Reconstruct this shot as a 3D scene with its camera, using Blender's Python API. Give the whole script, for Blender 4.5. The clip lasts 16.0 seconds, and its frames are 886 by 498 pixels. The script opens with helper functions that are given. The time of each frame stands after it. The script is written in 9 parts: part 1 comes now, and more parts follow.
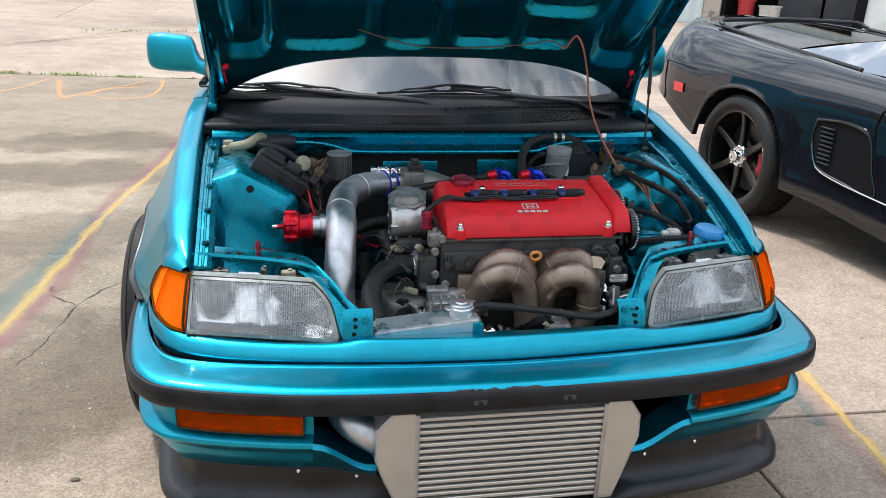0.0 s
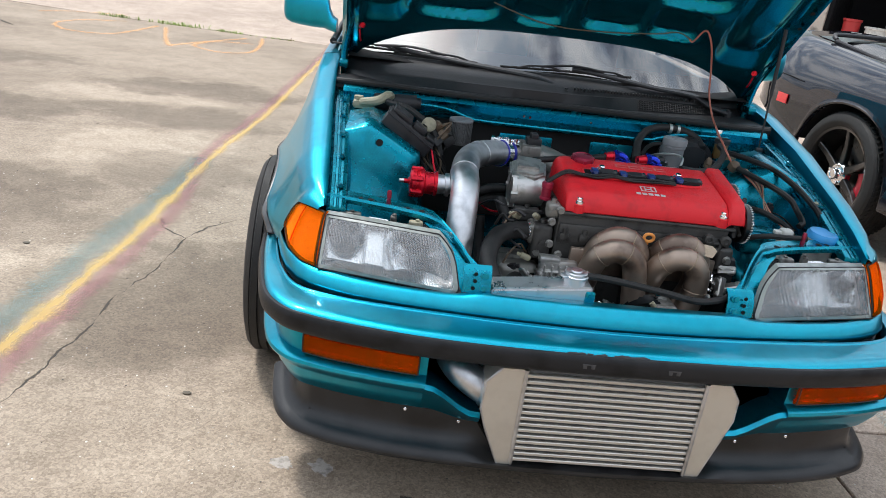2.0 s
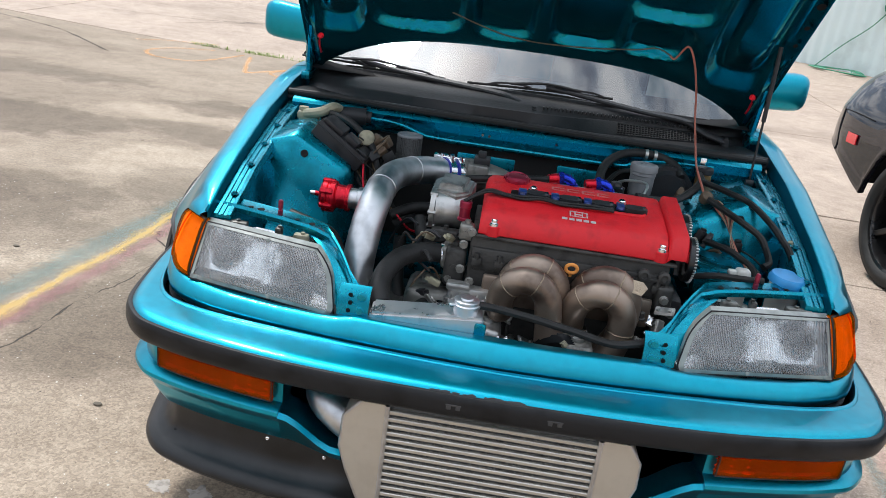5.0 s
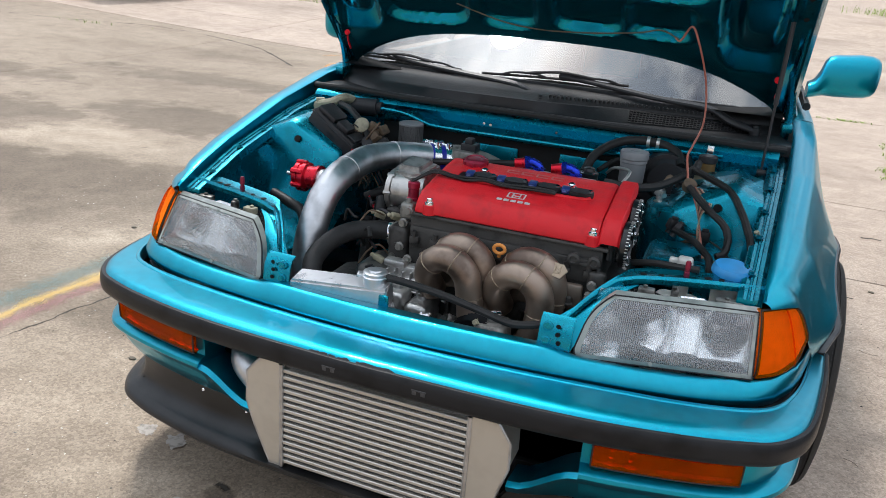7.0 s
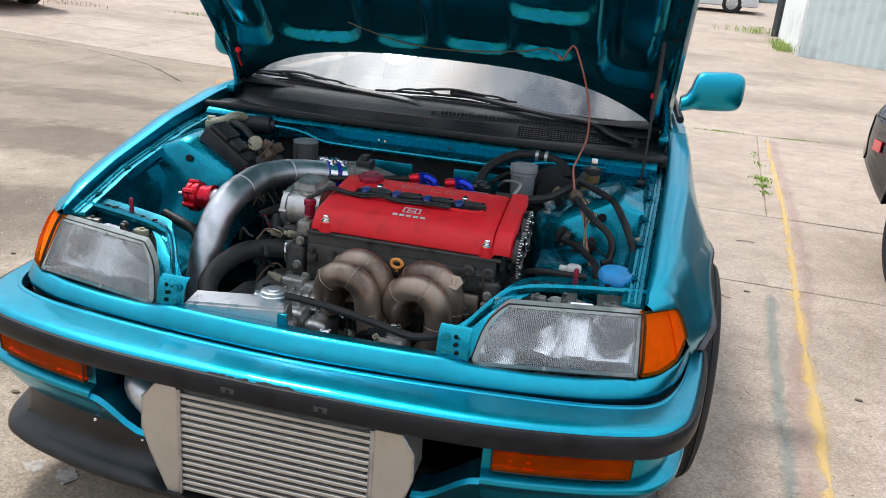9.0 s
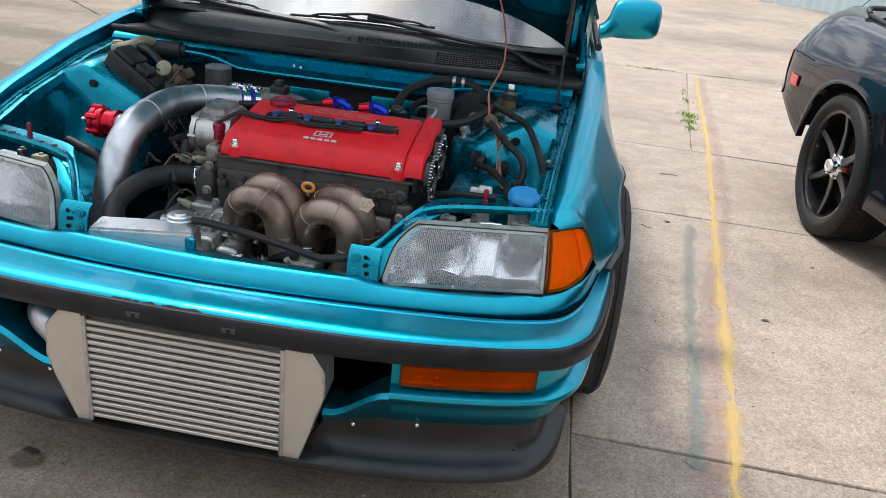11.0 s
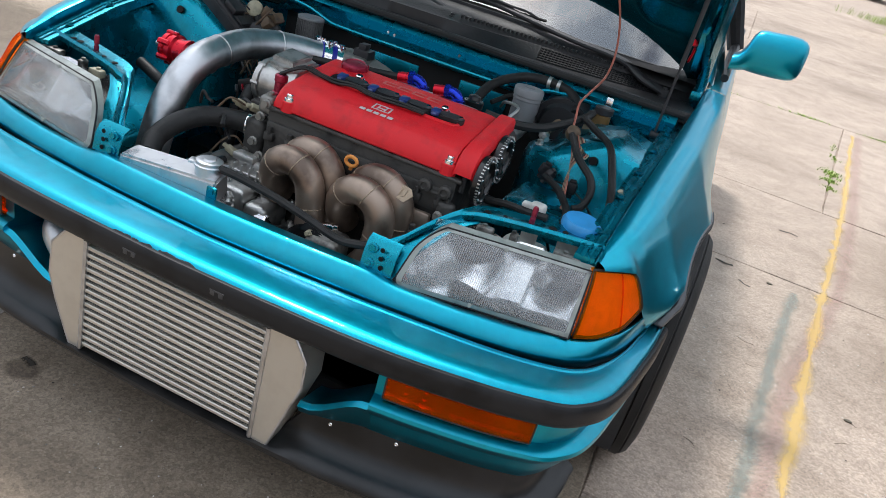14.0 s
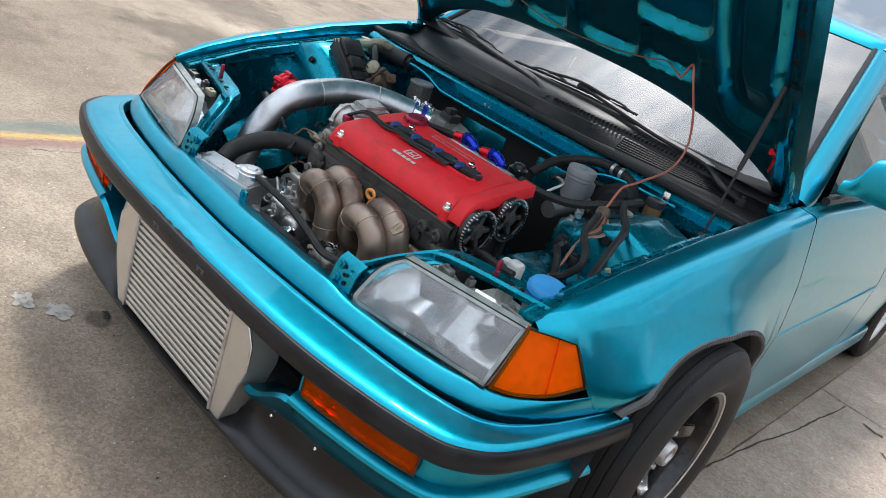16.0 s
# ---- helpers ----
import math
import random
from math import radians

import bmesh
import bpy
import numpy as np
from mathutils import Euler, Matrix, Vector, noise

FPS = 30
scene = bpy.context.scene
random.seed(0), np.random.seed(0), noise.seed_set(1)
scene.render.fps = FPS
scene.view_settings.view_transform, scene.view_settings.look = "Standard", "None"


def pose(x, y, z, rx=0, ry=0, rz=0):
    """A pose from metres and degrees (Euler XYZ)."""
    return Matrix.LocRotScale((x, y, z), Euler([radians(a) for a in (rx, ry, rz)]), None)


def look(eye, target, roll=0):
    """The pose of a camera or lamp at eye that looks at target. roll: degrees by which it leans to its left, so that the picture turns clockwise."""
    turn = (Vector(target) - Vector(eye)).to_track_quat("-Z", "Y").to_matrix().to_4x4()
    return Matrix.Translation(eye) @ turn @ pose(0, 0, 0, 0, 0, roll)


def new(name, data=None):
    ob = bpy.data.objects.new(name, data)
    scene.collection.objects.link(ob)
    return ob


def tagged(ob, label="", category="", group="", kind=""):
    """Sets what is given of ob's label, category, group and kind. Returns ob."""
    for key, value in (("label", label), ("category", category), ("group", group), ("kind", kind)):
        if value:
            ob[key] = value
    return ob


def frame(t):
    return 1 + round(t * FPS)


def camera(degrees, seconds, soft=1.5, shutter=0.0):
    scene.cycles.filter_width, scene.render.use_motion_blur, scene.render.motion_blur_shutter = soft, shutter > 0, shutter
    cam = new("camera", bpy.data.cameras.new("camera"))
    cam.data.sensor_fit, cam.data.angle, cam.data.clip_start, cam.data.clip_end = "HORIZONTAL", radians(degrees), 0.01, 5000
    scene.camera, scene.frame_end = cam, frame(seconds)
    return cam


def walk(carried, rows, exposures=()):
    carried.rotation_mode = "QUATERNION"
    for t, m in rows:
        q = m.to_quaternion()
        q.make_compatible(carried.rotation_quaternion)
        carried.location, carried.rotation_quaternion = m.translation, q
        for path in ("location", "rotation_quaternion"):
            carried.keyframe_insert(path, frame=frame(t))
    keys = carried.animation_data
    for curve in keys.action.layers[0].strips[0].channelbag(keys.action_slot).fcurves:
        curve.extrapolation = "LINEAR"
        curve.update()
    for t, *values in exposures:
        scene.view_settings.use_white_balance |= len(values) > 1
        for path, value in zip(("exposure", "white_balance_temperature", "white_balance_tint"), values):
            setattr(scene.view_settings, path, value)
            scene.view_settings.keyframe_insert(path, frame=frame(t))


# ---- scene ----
cam = camera(60.5, 16.0, 0.85)
PATH = [
    (0, (-0.4158, -1.2682, 1.3091), (-0.0913, 0.4881, 0.6536), 2.2),
    (0.5, (-0.4224, -1.3272, 1.2901), (-0.1142, 0.4376, 0.6488), 2.8),
    (1, (-0.5042, -1.3453, 1.2891), (-0.215, 0.4224, 0.6469), 5.1),
    (1.5, (-0.5746, -1.3614, 1.2844), (-0.2721, 0.391, 0.607), 5.4),
    (2, (-0.5775, -1.3472, 1.2692), (-0.3901, 0.4129, 0.5727), 7.7),
    (2.5, (-0.3977, -1.3938, 1.2397), (-0.2464, 0.3872, 0.5889), 9.1),
    (3, (-0.294, -1.4623, 1.2397), (-0.1132, 0.3206, 0.5994), 8.1),
    (3.5, (-0.3092, -1.3767, 1.2301), (-0.098, 0.3977, 0.5765), 6.6),
    (3.7, (-0.3178, -1.3205, 1.234), (-0.0599, 0.45, 0.5851), 6.0),
    (5.8, (0.1817, -1.1065, 1.2073), (-0.1741, 0.645, 0.5537), 11.7),
    (6, (0.2407, -1.0713, 1.1987), (-0.1541, 0.665, 0.529), 12.8),
    (6.5, (0.3625, -1.0579, 1.2102), (-0.1789, 0.626, 0.5109), 10.6),
    (7, (0.5566, -1.1093, 1.2273), (-0.0466, 0.5708, 0.5689), 4.5),
    (7.5, (0.6412, -1.1369, 1.2359), (0.1085, 0.5889, 0.6384), 1.7),
    (8, (0.6774, -1.1531, 1.2463), (0.2312, 0.5946, 0.6412), 2.9),
    (8.2, (0.6508, -1.1502, 1.2349), (0.2512, 0.6032, 0.6127), 4.0),
    (10.3, (0.5499, -1.1179, 1.252), (0.1922, 0.6603, 0.6793), 6.5),
    (10.5, (0.5937, -1.1283, 1.2416), (0.2911, 0.6498, 0.6336), 6.2),
    (11, (0.6469, -1.1407, 1.2054), (0.4348, 0.606, 0.4795), 6.2),
    (11.5, (0.6203, -1.1436, 1.2244), (0.4595, 0.6155, 0.5195), 7.8),
    (12, (0.6136, -1.1417, 1.2378), (0.529, 0.6422, 0.5813), 6.9),
    (12.5, (0.627, -1.1312, 1.2301), (0.4567, 0.6298, 0.5299), 5.5),
    (13, (0.6907, -1.1407, 1.2263), (0.4148, 0.5899, 0.4852), 5.7),
    (13.5, (0.7135, -1.1017, 1.2216), (0.3463, 0.6022, 0.4595), 9.2),
    (14, (0.7611, -0.9362, 1.1997), (0.2968, 0.7288, 0.4034), 16.1),
    (14.5, (0.8296, -0.8372, 1.2397), (0.2531, 0.803, 0.4671), 20.2),
    (15, (0.9457, -0.842, 1.2606), (0.0599, 0.6802, 0.5413), 22.1),
    (15.5, (1.1826, -0.8401, 1.2815), (0.1284, 0.5651, 0.5518), 21.8),
    (16, (1.2787, -0.743, 1.2615), (0.2179, 0.6565, 0.5299), 20.1),
]
walk(cam, [(t, look(eye, target, roll)) for t, eye, target, roll in PATH],
     [(0, 0.11), (3.7, 0.10), (7, 0.0), (12.5, 0.01), (14.5, 0.06), (16, 0.15)])
scene.view_settings.exposure = 0.0

# ---- world, sun ----
SUN_EL, SUN_AZ = radians(61), radians(-46)  # azimuth from +y towards +x
world = bpy.data.worlds.new("sky")
scene.world = world
world.use_nodes = True
wn, wl = world.node_tree.nodes, world.node_tree.links
wn.clear()
sky = wn.new("ShaderNodeTexSky")
sky.sky_type, sky.sun_disc = "NISHITA", False
sky.sun_elevation, sky.sun_rotation = SUN_EL, SUN_AZ
sky.dust_density, sky.air_density = 2.0, 1.0
wc = wn.new("ShaderNodeTexCoord")
wm = wn.new("ShaderNodeMapping")
wm.inputs["Scale"].default_value = (1.0, 1.0, 2.2)
cl = wn.new("ShaderNodeTexNoise")
cl.inputs["Scale"].default_value, cl.inputs["Detail"].default_value, cl.inputs["Roughness"].default_value = 6.0, 7.0, 0.50
cr = wn.new("ShaderNodeValToRGB")
cr.color_ramp.elements[0].position, cr.color_ramp.elements[1].position = 0.30, 0.43
cw = wn.new("ShaderNodeTexNoise")
cw.inputs["Scale"].default_value, cw.inputs["Detail"].default_value = 8.0, 7.0
cb = wn.new("ShaderNodeValToRGB")
cb.color_ramp.elements[0].position, cb.color_ramp.elements[1].position = 0.42, 0.60
cb.color_ramp.elements[0].color, cb.color_ramp.elements[1].color = (6.0, 7.2, 9.0, 1), (14.4, 14.9, 15.7, 1)
mx = wn.new("ShaderNodeMixRGB")
bg = wn.new("ShaderNodeBackground")
bg.inputs["Strength"].default_value = 0.092
wo = wn.new("ShaderNodeOutputWorld")
wl.new(wc.outputs["Generated"], wm.inputs["Vector"])
wl.new(wm.outputs["Vector"], cl.inputs["Vector"])
wl.new(wm.outputs["Vector"], cw.inputs["Vector"])
wl.new(cl.outputs["Fac"], cr.inputs["Fac"])
wl.new(cw.outputs["Fac"], cb.inputs["Fac"])
wl.new(cr.outputs["Color"], mx.inputs["Fac"])
wl.new(sky.outputs["Color"], mx.inputs["Color1"])
wl.new(cb.outputs["Color"], mx.inputs["Color2"])
# haze glow round the veiled sun
geo = wn.new("ShaderNodeVectorMath")
geo.operation = "DOT_PRODUCT"
geo.inputs[1].default_value = (math.sin(SUN_AZ) * math.cos(SUN_EL), math.cos(SUN_AZ) * math.cos(SUN_EL), math.sin(SUN_EL))
wl.new(wc.outputs["Generated"], geo.inputs[0])
gm = wn.new("ShaderNodeMath")
gm.operation, gm.inputs[1].default_value = "POWER", 30.0
gk = wn.new("ShaderNodeMath")
gk.operation, gk.inputs[1].default_value = "MULTIPLY", 34.0
gc = wn.new("ShaderNodeMath")
gc.operation, gc.inputs[1].default_value = "MAXIMUM", 0.0
wl.new(geo.outputs["Value"], gc.inputs[0])
wl.new(gc.outputs[0], gm.inputs[0])
wl.new(gm.outputs[0], gk.inputs[0])
ga = wn.new("ShaderNodeMixRGB")
ga.blend_type, ga.inputs["Fac"].default_value = "ADD", 1.0
wl.new(mx.outputs["Color"], ga.inputs["Color1"])
wl.new(gk.outputs[0], ga.inputs["Color2"])
# an overcast sky is brightest overhead and falls off towards the horizon
sz = wn.new("ShaderNodeSeparateXYZ")
wl.new(wc.outputs["Generated"], sz.inputs[0])
sg = wn.new("ShaderNodeMapRange")
sg.inputs["From Min"].default_value, sg.inputs["From Max"].default_value = 0.0, 1.0
sg.inputs["To Min"].default_value, sg.inputs["To Max"].default_value = 0.58, 1.50
wl.new(sz.outputs[2], sg.inputs["Value"])
sm = wn.new("ShaderNodeMixRGB")
sm.blend_type, sm.inputs["Fac"].default_value = "MULTIPLY", 1.0
wl.new(ga.outputs["Color"], sm.inputs["Color1"])
wl.new(sg.outputs["Result"], sm.inputs["Color2"])
wl.new(sm.outputs["Color"], bg.inputs["Color"])
wl.new(bg.outputs["Background"], wo.inputs["Surface"])

sun = new("sun", bpy.data.lights.new("sun", "SUN"))
sun.data.energy, sun.data.angle, sun.data.color = 2.8, radians(8.0), (1.0, 0.975, 0.945)
SUN_DIR = Vector((math.sin(SUN_AZ) * math.cos(SUN_EL), math.cos(SUN_AZ) * math.cos(SUN_EL), math.sin(SUN_EL)))
sun.matrix_world = look(SUN_DIR * 30, (0, 0, 0))


# ---- materials ----
def material(name, color, rough=0.5, metal=0.0, vary=0.12, scale=14.0, bump=0.0, bump_scale=60.0, coat=0.0, dark=None,
             big=1.3, flake=False, spec=0.5, rough_vary=0.12):
    """A principled surface with two scales of colour variation, uneven gloss and a fine relief, in object space."""
    m = bpy.data.materials.new(name)
    m.use_nodes = True
    n, l = m.node_tree.nodes, m.node_tree.links
    b = n["Principled BSDF"]
    tc = n.new("ShaderNodeNewGeometry")
    n1, n2 = n.new("ShaderNodeTexNoise"), n.new("ShaderNodeTexNoise")
    n1.inputs["Scale"].default_value, n2.inputs["Scale"].default_value = scale, big
    n1.inputs["Detail"].default_value, n2.inputs["Detail"].default_value = 5.0, 4.0
    add = n.new("ShaderNodeMath")
    add.operation = "ADD"
    ramp = n.new("ShaderNodeValToRGB")
    c = Vector(color)
    d = Vector(dark) if dark else c * (1 - 2 * vary)
    ramp.color_ramp.elements[0].position, ramp.color_ramp.elements[1].position = 0.75, 1.2
    ramp.color_ramp.elements[0].color = (*d, 1)
    ramp.color_ramp.elements[1].color = (*(c * (1 + vary)), 1)
    for t in (n1, n2):
        l.new(tc.outputs["Position"], t.inputs["Vector"])
    l.new(n1.outputs["Fac"], add.inputs[0])
    l.new(n2.outputs["Fac"], add.inputs[1])
    l.new(add.outputs[0], ramp.inputs["Fac"])
    l.new(ramp.outputs["Color"], b.inputs["Base Color"])
    mr = n.new("ShaderNodeMapRange")
    mr.inputs["From Min"].default_value, mr.inputs["From Max"].default_value = 0.3, 0.7
    mr.inputs["To Min"].default_value, mr.inputs["To Max"].default_value = max(0.02, rough - rough_vary * rough), min(1, rough + rough_vary * rough)
    l.new(n1.outputs["Fac"], mr.inputs["Value"])
    l.new(mr.outputs["Result"], b.inputs["Roughness"])
    b.inputs["Metallic"].default_value = metal
    b.inputs["Specular IOR Level"].default_value = spec
    b.inputs["Coat Weight"].default_value, b.inputs["Coat Roughness"].default_value = coat, 0.012
    if bump:
        n3, bp = n.new("ShaderNodeTexNoise"), n.new("ShaderNodeBump")
        n3.inputs["Scale"].default_value, n3.inputs["Detail"].default_value = bump_scale, 4.0
        bp.inputs["Strength"].default_value, bp.inputs["Distance"].default_value = bump, 0.004
        l.new(tc.outputs["Position"], n3.inputs["Vector"])
        l.new(n3.outputs["Fac"], bp.inputs["Height"])
        l.new(bp.outputs["Normal"], b.inputs["Normal"])
    return m


def glass(name, tint, ior=1.5, rough=0.0):
    """A thin pane: clear through, with a mirror coat that follows Fresnel."""
    m = bpy.data.materials.new(name)
    m.use_nodes = True
    n, l = m.node_tree.nodes, m.node_tree.links
    n.remove(n["Principled BSDF"])
    tr, gl, mix, fr = n.new("ShaderNodeBsdfTransparent"), n.new("ShaderNodeBsdfGlossy"), n.new("ShaderNodeMixShader"), n.new("ShaderNodeFresnel")
    tr.inputs["Color"].default_value = (*tint, 1)
    gl.inputs["Roughness"].default_value = rough
    fr.inputs["IOR"].default_value = ior
    l.new(fr.outputs["Fac"], mix.inputs["Fac"])
    l.new(tr.outputs[0], mix.inputs[1])
    l.new(gl.outputs[0], mix.inputs[2])
    l.new(mix.outputs[0], n["Material Output"].inputs["Surface"])
    return m


def lens(name, color, clear, flute_scale, flute=0.5, rough=0.12):
    """A moulded lamp lens: partly clear plastic or glass with fine upright flutes."""
    m = bpy.data.materials.new(name)
    m.use_nodes = True
    n, l = m.node_tree.nodes, m.node_tree.links
    b = n["Principled BSDF"]
    b.inputs["Base Color"].default_value = (*color, 1)
    b.inputs["Roughness"].default_value = rough
    b.inputs["Coat Weight"].default_value, b.inputs["Specular IOR Level"].default_value = 0.06, 0.2
    tr, mix = n.new("ShaderNodeBsdfTransparent"), n.new("ShaderNodeMixShader")
    tr.inputs["Color"].default_value = (*[0.015 + 0.985 * c for c in color], 1)
    geo, wave, bp, ns = n.new("ShaderNodeNewGeometry"), n.new("ShaderNodeTexWave"), n.new("ShaderNodeBump"), n.new("ShaderNodeTexNoise")
    wave.inputs["Scale"].default_value, wave.bands_direction = flute_scale, "X"
    ns.inputs["Scale"].default_value = 22.0
    l.new(geo.outputs["Position"], wave.inputs["Vector"])
    l.new(geo.outputs["Position"], ns.inputs["Vector"])
    l.new(wave.outputs["Fac"], bp.inputs["Height"])
    bp.inputs["Strength"].default_value, bp.inputs["Distance"].default_value = flute, 0.002
    l.new(bp.outputs["Normal"], b.inputs["Normal"])
    mr = n.new("ShaderNodeMapRange")
    mr.inputs["To Min"].default_value, mr.inputs["To Max"].default_value = clear - 0.12, clear + 0.12
    l.new(ns.outputs["Fac"], mr.inputs["Value"])
    l.new(mr.outputs["Result"], mix.inputs["Fac"])
    l.new(b.outputs[0], mix.inputs[1])
    l.new(tr.outputs[0], mix.inputs[2])
    l.new(mix.outputs[0], n["Material Output"].inputs["Surface"])
    return m


TEAL = material("teal_paint", (0.0, 0.330, 0.470), 0.30, 0.92, 0.03, 40.0, coat=0.4, big=0.6, rough_vary=0.05)
# body teal darkened: the shade under the open hood is put into the colour
TEAL_HOOD_SHADE = material("teal_hood_shaded", (0.0, 0.215, 0.285), 0.24, 0.97, 0.08, 15.0, coat=0.22)
COWL_BLACK = material("cowl_black", (0.014, 0.014, 0.015), 0.47, 0.0, 0.4, 9.0, bump=0.15, bump_scale=160, spec=0.4)
TEAL_BAY = material("teal_bay_paint", (0.0, 0.250, 0.345), 0.27, 0.88, 0.10, 22.0, bump=0.03, bump_scale=30, coat=0.25)
RED = material("red_wrinkle_paint", (0.64, 0.010, 0.018), 0.44, 0.0, 0.10, 30.0, bump=0.35, bump_scale=700, spec=0.4)
BLACK_PLASTIC = material("black_plastic", (0.022, 0.022, 0.024), 0.42, 0.0, 0.25, 30.0, bump=0.12, bump_scale=500, spec=0.35)
BLACK_TRIM = material("grey_black_trim", (0.014, 0.0145, 0.016), 0.40, 0.0, 0.25, 18.0, bump=0.1, bump_scale=800, spec=0.25)
RUBBER = material("rubber", (0.018, 0.018, 0.018), 0.50, 0.0, 0.3, 18.0, bump=0.2, bump_scale=200, spec=0.25)
TYRE = material("tyre_rubber", (0.014, 0.0135, 0.013), 0.7, 0.0, 0.3, 10.0, bump=0.25, bump_scale=120)
ALU = material("polished_aluminium", (0.60, 0.61, 0.63), 0.40, 1.0, 0.12, 25.0, bump=0.12, bump_scale=40)
ALU_POLISHED = material("mirror_aluminium", (0.56, 0.56, 0.57), 0.33, 0.9, 0.16, 18.0, bump=0.10, bump_scale=22, rough_vary=0.4)
ALU_RAW = material("raw_aluminium", (0.64, 0.605, 0.54), 0.40, 0.7, 0.025, 30.0, bump=0.05, bump_scale=300)
CAST_MID = material("grimy_aluminium", (0.20, 0.195, 0.18), 0.5, 0.7, 0.35, 45.0, bump=0.3, bump_scale=120)
CAST = material("cast_aluminium", (0.46, 0.455, 0.44), 0.38, 0.85, 0.2, 35.0, bump=0.15, bump_scale=120)
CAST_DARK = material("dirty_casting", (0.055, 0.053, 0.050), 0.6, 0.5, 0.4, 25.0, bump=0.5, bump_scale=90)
CHROME = material("bright_metal", (0.85, 0.85, 0.86), 0.14, 1.0, 0.05, 40.0)
STEEL_TAN = material("heat_tinted_steel", (0.29, 0.225, 0.18), 0.40, 0.8, 0.22, 14.0, bump=0.1, bump_scale=150, dark=(0.15, 0.11, 0.088), big=9.0)
WELD = material("weld_bead", (0.34, 0.27, 0.20), 0.35, 0.9, 0.2, 200.0, bump=0.6, bump_scale=400)
BLUE_ANO = material("blue_anodised", (0.02, 0.05, 0.55), 0.25, 0.8, 0.1, 40.0)
RED_ANO = material("red_anodised", (0.6, 0.012, 0.03), 0.28, 0.7, 0.1, 40.0)
CAP_PURPLE = material("dark_pink_cap", (0.30, 0.02, 0.05), 0.3, 0.5, 0.15, 40.0)
ORANGE_LENS = lens("amber_lens", (1.0, 0.27, 0.0), 0.84, 75.0, 0.5, 0.10)
INDICATOR_LENS = lens("dark_amber_lens", (1.0, 0.18, 0.0), 0.82, 45.0, 0.8, 0.10)
REFLECTOR = material("lamp_reflector", (0.93, 0.94, 0.95), 0.18, 0.9, 0.06, 30.0)

LAMP_WHITE = material("pale_lamp_bowl", (0.95, 0.94, 0.92), 0.30, 0.0, 0.05, 60.0)


def lamp_glass(name):
    """Headlight glass: clear, with a mirror sheen, a slight haze and flutes that bend what lies behind."""
    m = bpy.data.materials.new(name)
    m.use_nodes = True
    n, l = m.node_tree.nodes, m.node_tree.links
    n.remove(n["Principled BSDF"])
    geo, wave, bp = n.new("ShaderNodeNewGeometry"), n.new("ShaderNodeTexWave"), n.new("ShaderNodeBump")
    wave.inputs["Scale"].default_value, wave.bands_direction = 84.0, "X"
    wave.inputs["Distortion"].default_value, wave.inputs["Detail Scale"].default_value = 0.8, 0.25
    l.new(geo.outputs["Position"], wave.inputs["Vector"])
    l.new(wave.outputs["Fac"], bp.inputs["Height"])
    bp.inputs["Strength"].default_value, bp.inputs["Distance"].default_value = 0.45, 0.002
    tr, rf, df, gl, fr = n.new("ShaderNodeBsdfTransparent"), n.new("ShaderNodeBsdfRefraction"), n.new("ShaderNodeBsdfDiffuse"), n.new("ShaderNodeBsdfGlossy"), n.new("ShaderNodeFresnel")
    tr.inputs["Color"].default_value = (0.93, 0.95, 0.95, 1)
    rf.inputs["IOR"].default_value, rf.inputs["Roughness"].default_value = 1.15, 0.02
    df.inputs["Color"].default_value = (0.95, 0.97, 0.98, 1)
    gl.inputs["Roughness"].default_value = 0.05
    fr.inputs["IOR"].default_value = 1.7
    ns, mr = n.new("ShaderNodeTexNoise"), n.new("ShaderNodeMapRange")
    ns.inputs["Scale"].default_value = 8.0
    l.new(geo.outputs["Position"], ns.inputs["Vector"])
    mr.inputs["To Min"].default_value, mr.inputs["To Max"].default_value = 0.07, 0.13
    l.new(ns.outputs["Fac"], mr.inputs["Value"])
    m1, m2, m3 = n.new("ShaderNodeMixShader"), n.new("ShaderNodeMixShader"), n.new("ShaderNodeMixShader")
    m1.inputs["Fac"].default_value = 0.45
    l.new(tr.outputs[0], m1.inputs[1]), l.new(rf.outputs[0], m1.inputs[2])
    # the flutes' flanks are frosted, more in some zones than in others
    zone, zs, fl = n.new("ShaderNodeTexWhiteNoise"), n.new("ShaderNodeVectorMath"), n.new("ShaderNodeMath")
    zs.operation, zs.inputs[1].default_value = "SNAP", (0.046, 5.0, 0.030)
    l.new(geo.outputs["Position"], zs.inputs[0]), l.new(zs.outputs["Vector"], zone.inputs["Vector"])
    zr = n.new("ShaderNodeMapRange")
    zr.inputs["From Min"].default_value, zr.inputs["From Max"].default_value = 0.0, 1.0
    zr.inputs["To Min"].default_value, zr.inputs["To Max"].default_value = 0.09, 0.26
    l.new(zone.outputs["Value"], zr.inputs["Value"])
    fl.operation = "MULTIPLY_ADD"
    pw = n.new("ShaderNodeMath")
    pw.operation, pw.inputs[1].default_value = "POWER", 2.0
    l.new(wave.outputs["Fac"], pw.inputs[0])
    l.new(pw.outputs[0], fl.inputs[0]), l.new(zr.outputs["Result"], fl.inputs[1]), l.new(mr.outputs["Result"], fl.inputs[2])
    l.new(fl.outputs[0], m2.inputs["Fac"])
    l.new(m1.outputs[0], m2.inputs[1]), l.new(df.outputs[0], m2.inputs[2])
    l.new(fr.outputs[0], m3.inputs["Fac"])
    l.new(m2.outputs[0], m3.inputs[1]), l.new(gl.outputs[0], m3.inputs[2])
    for s in (rf, df, gl, fr):
        l.new(bp.outputs["Normal"], s.inputs["Normal"])
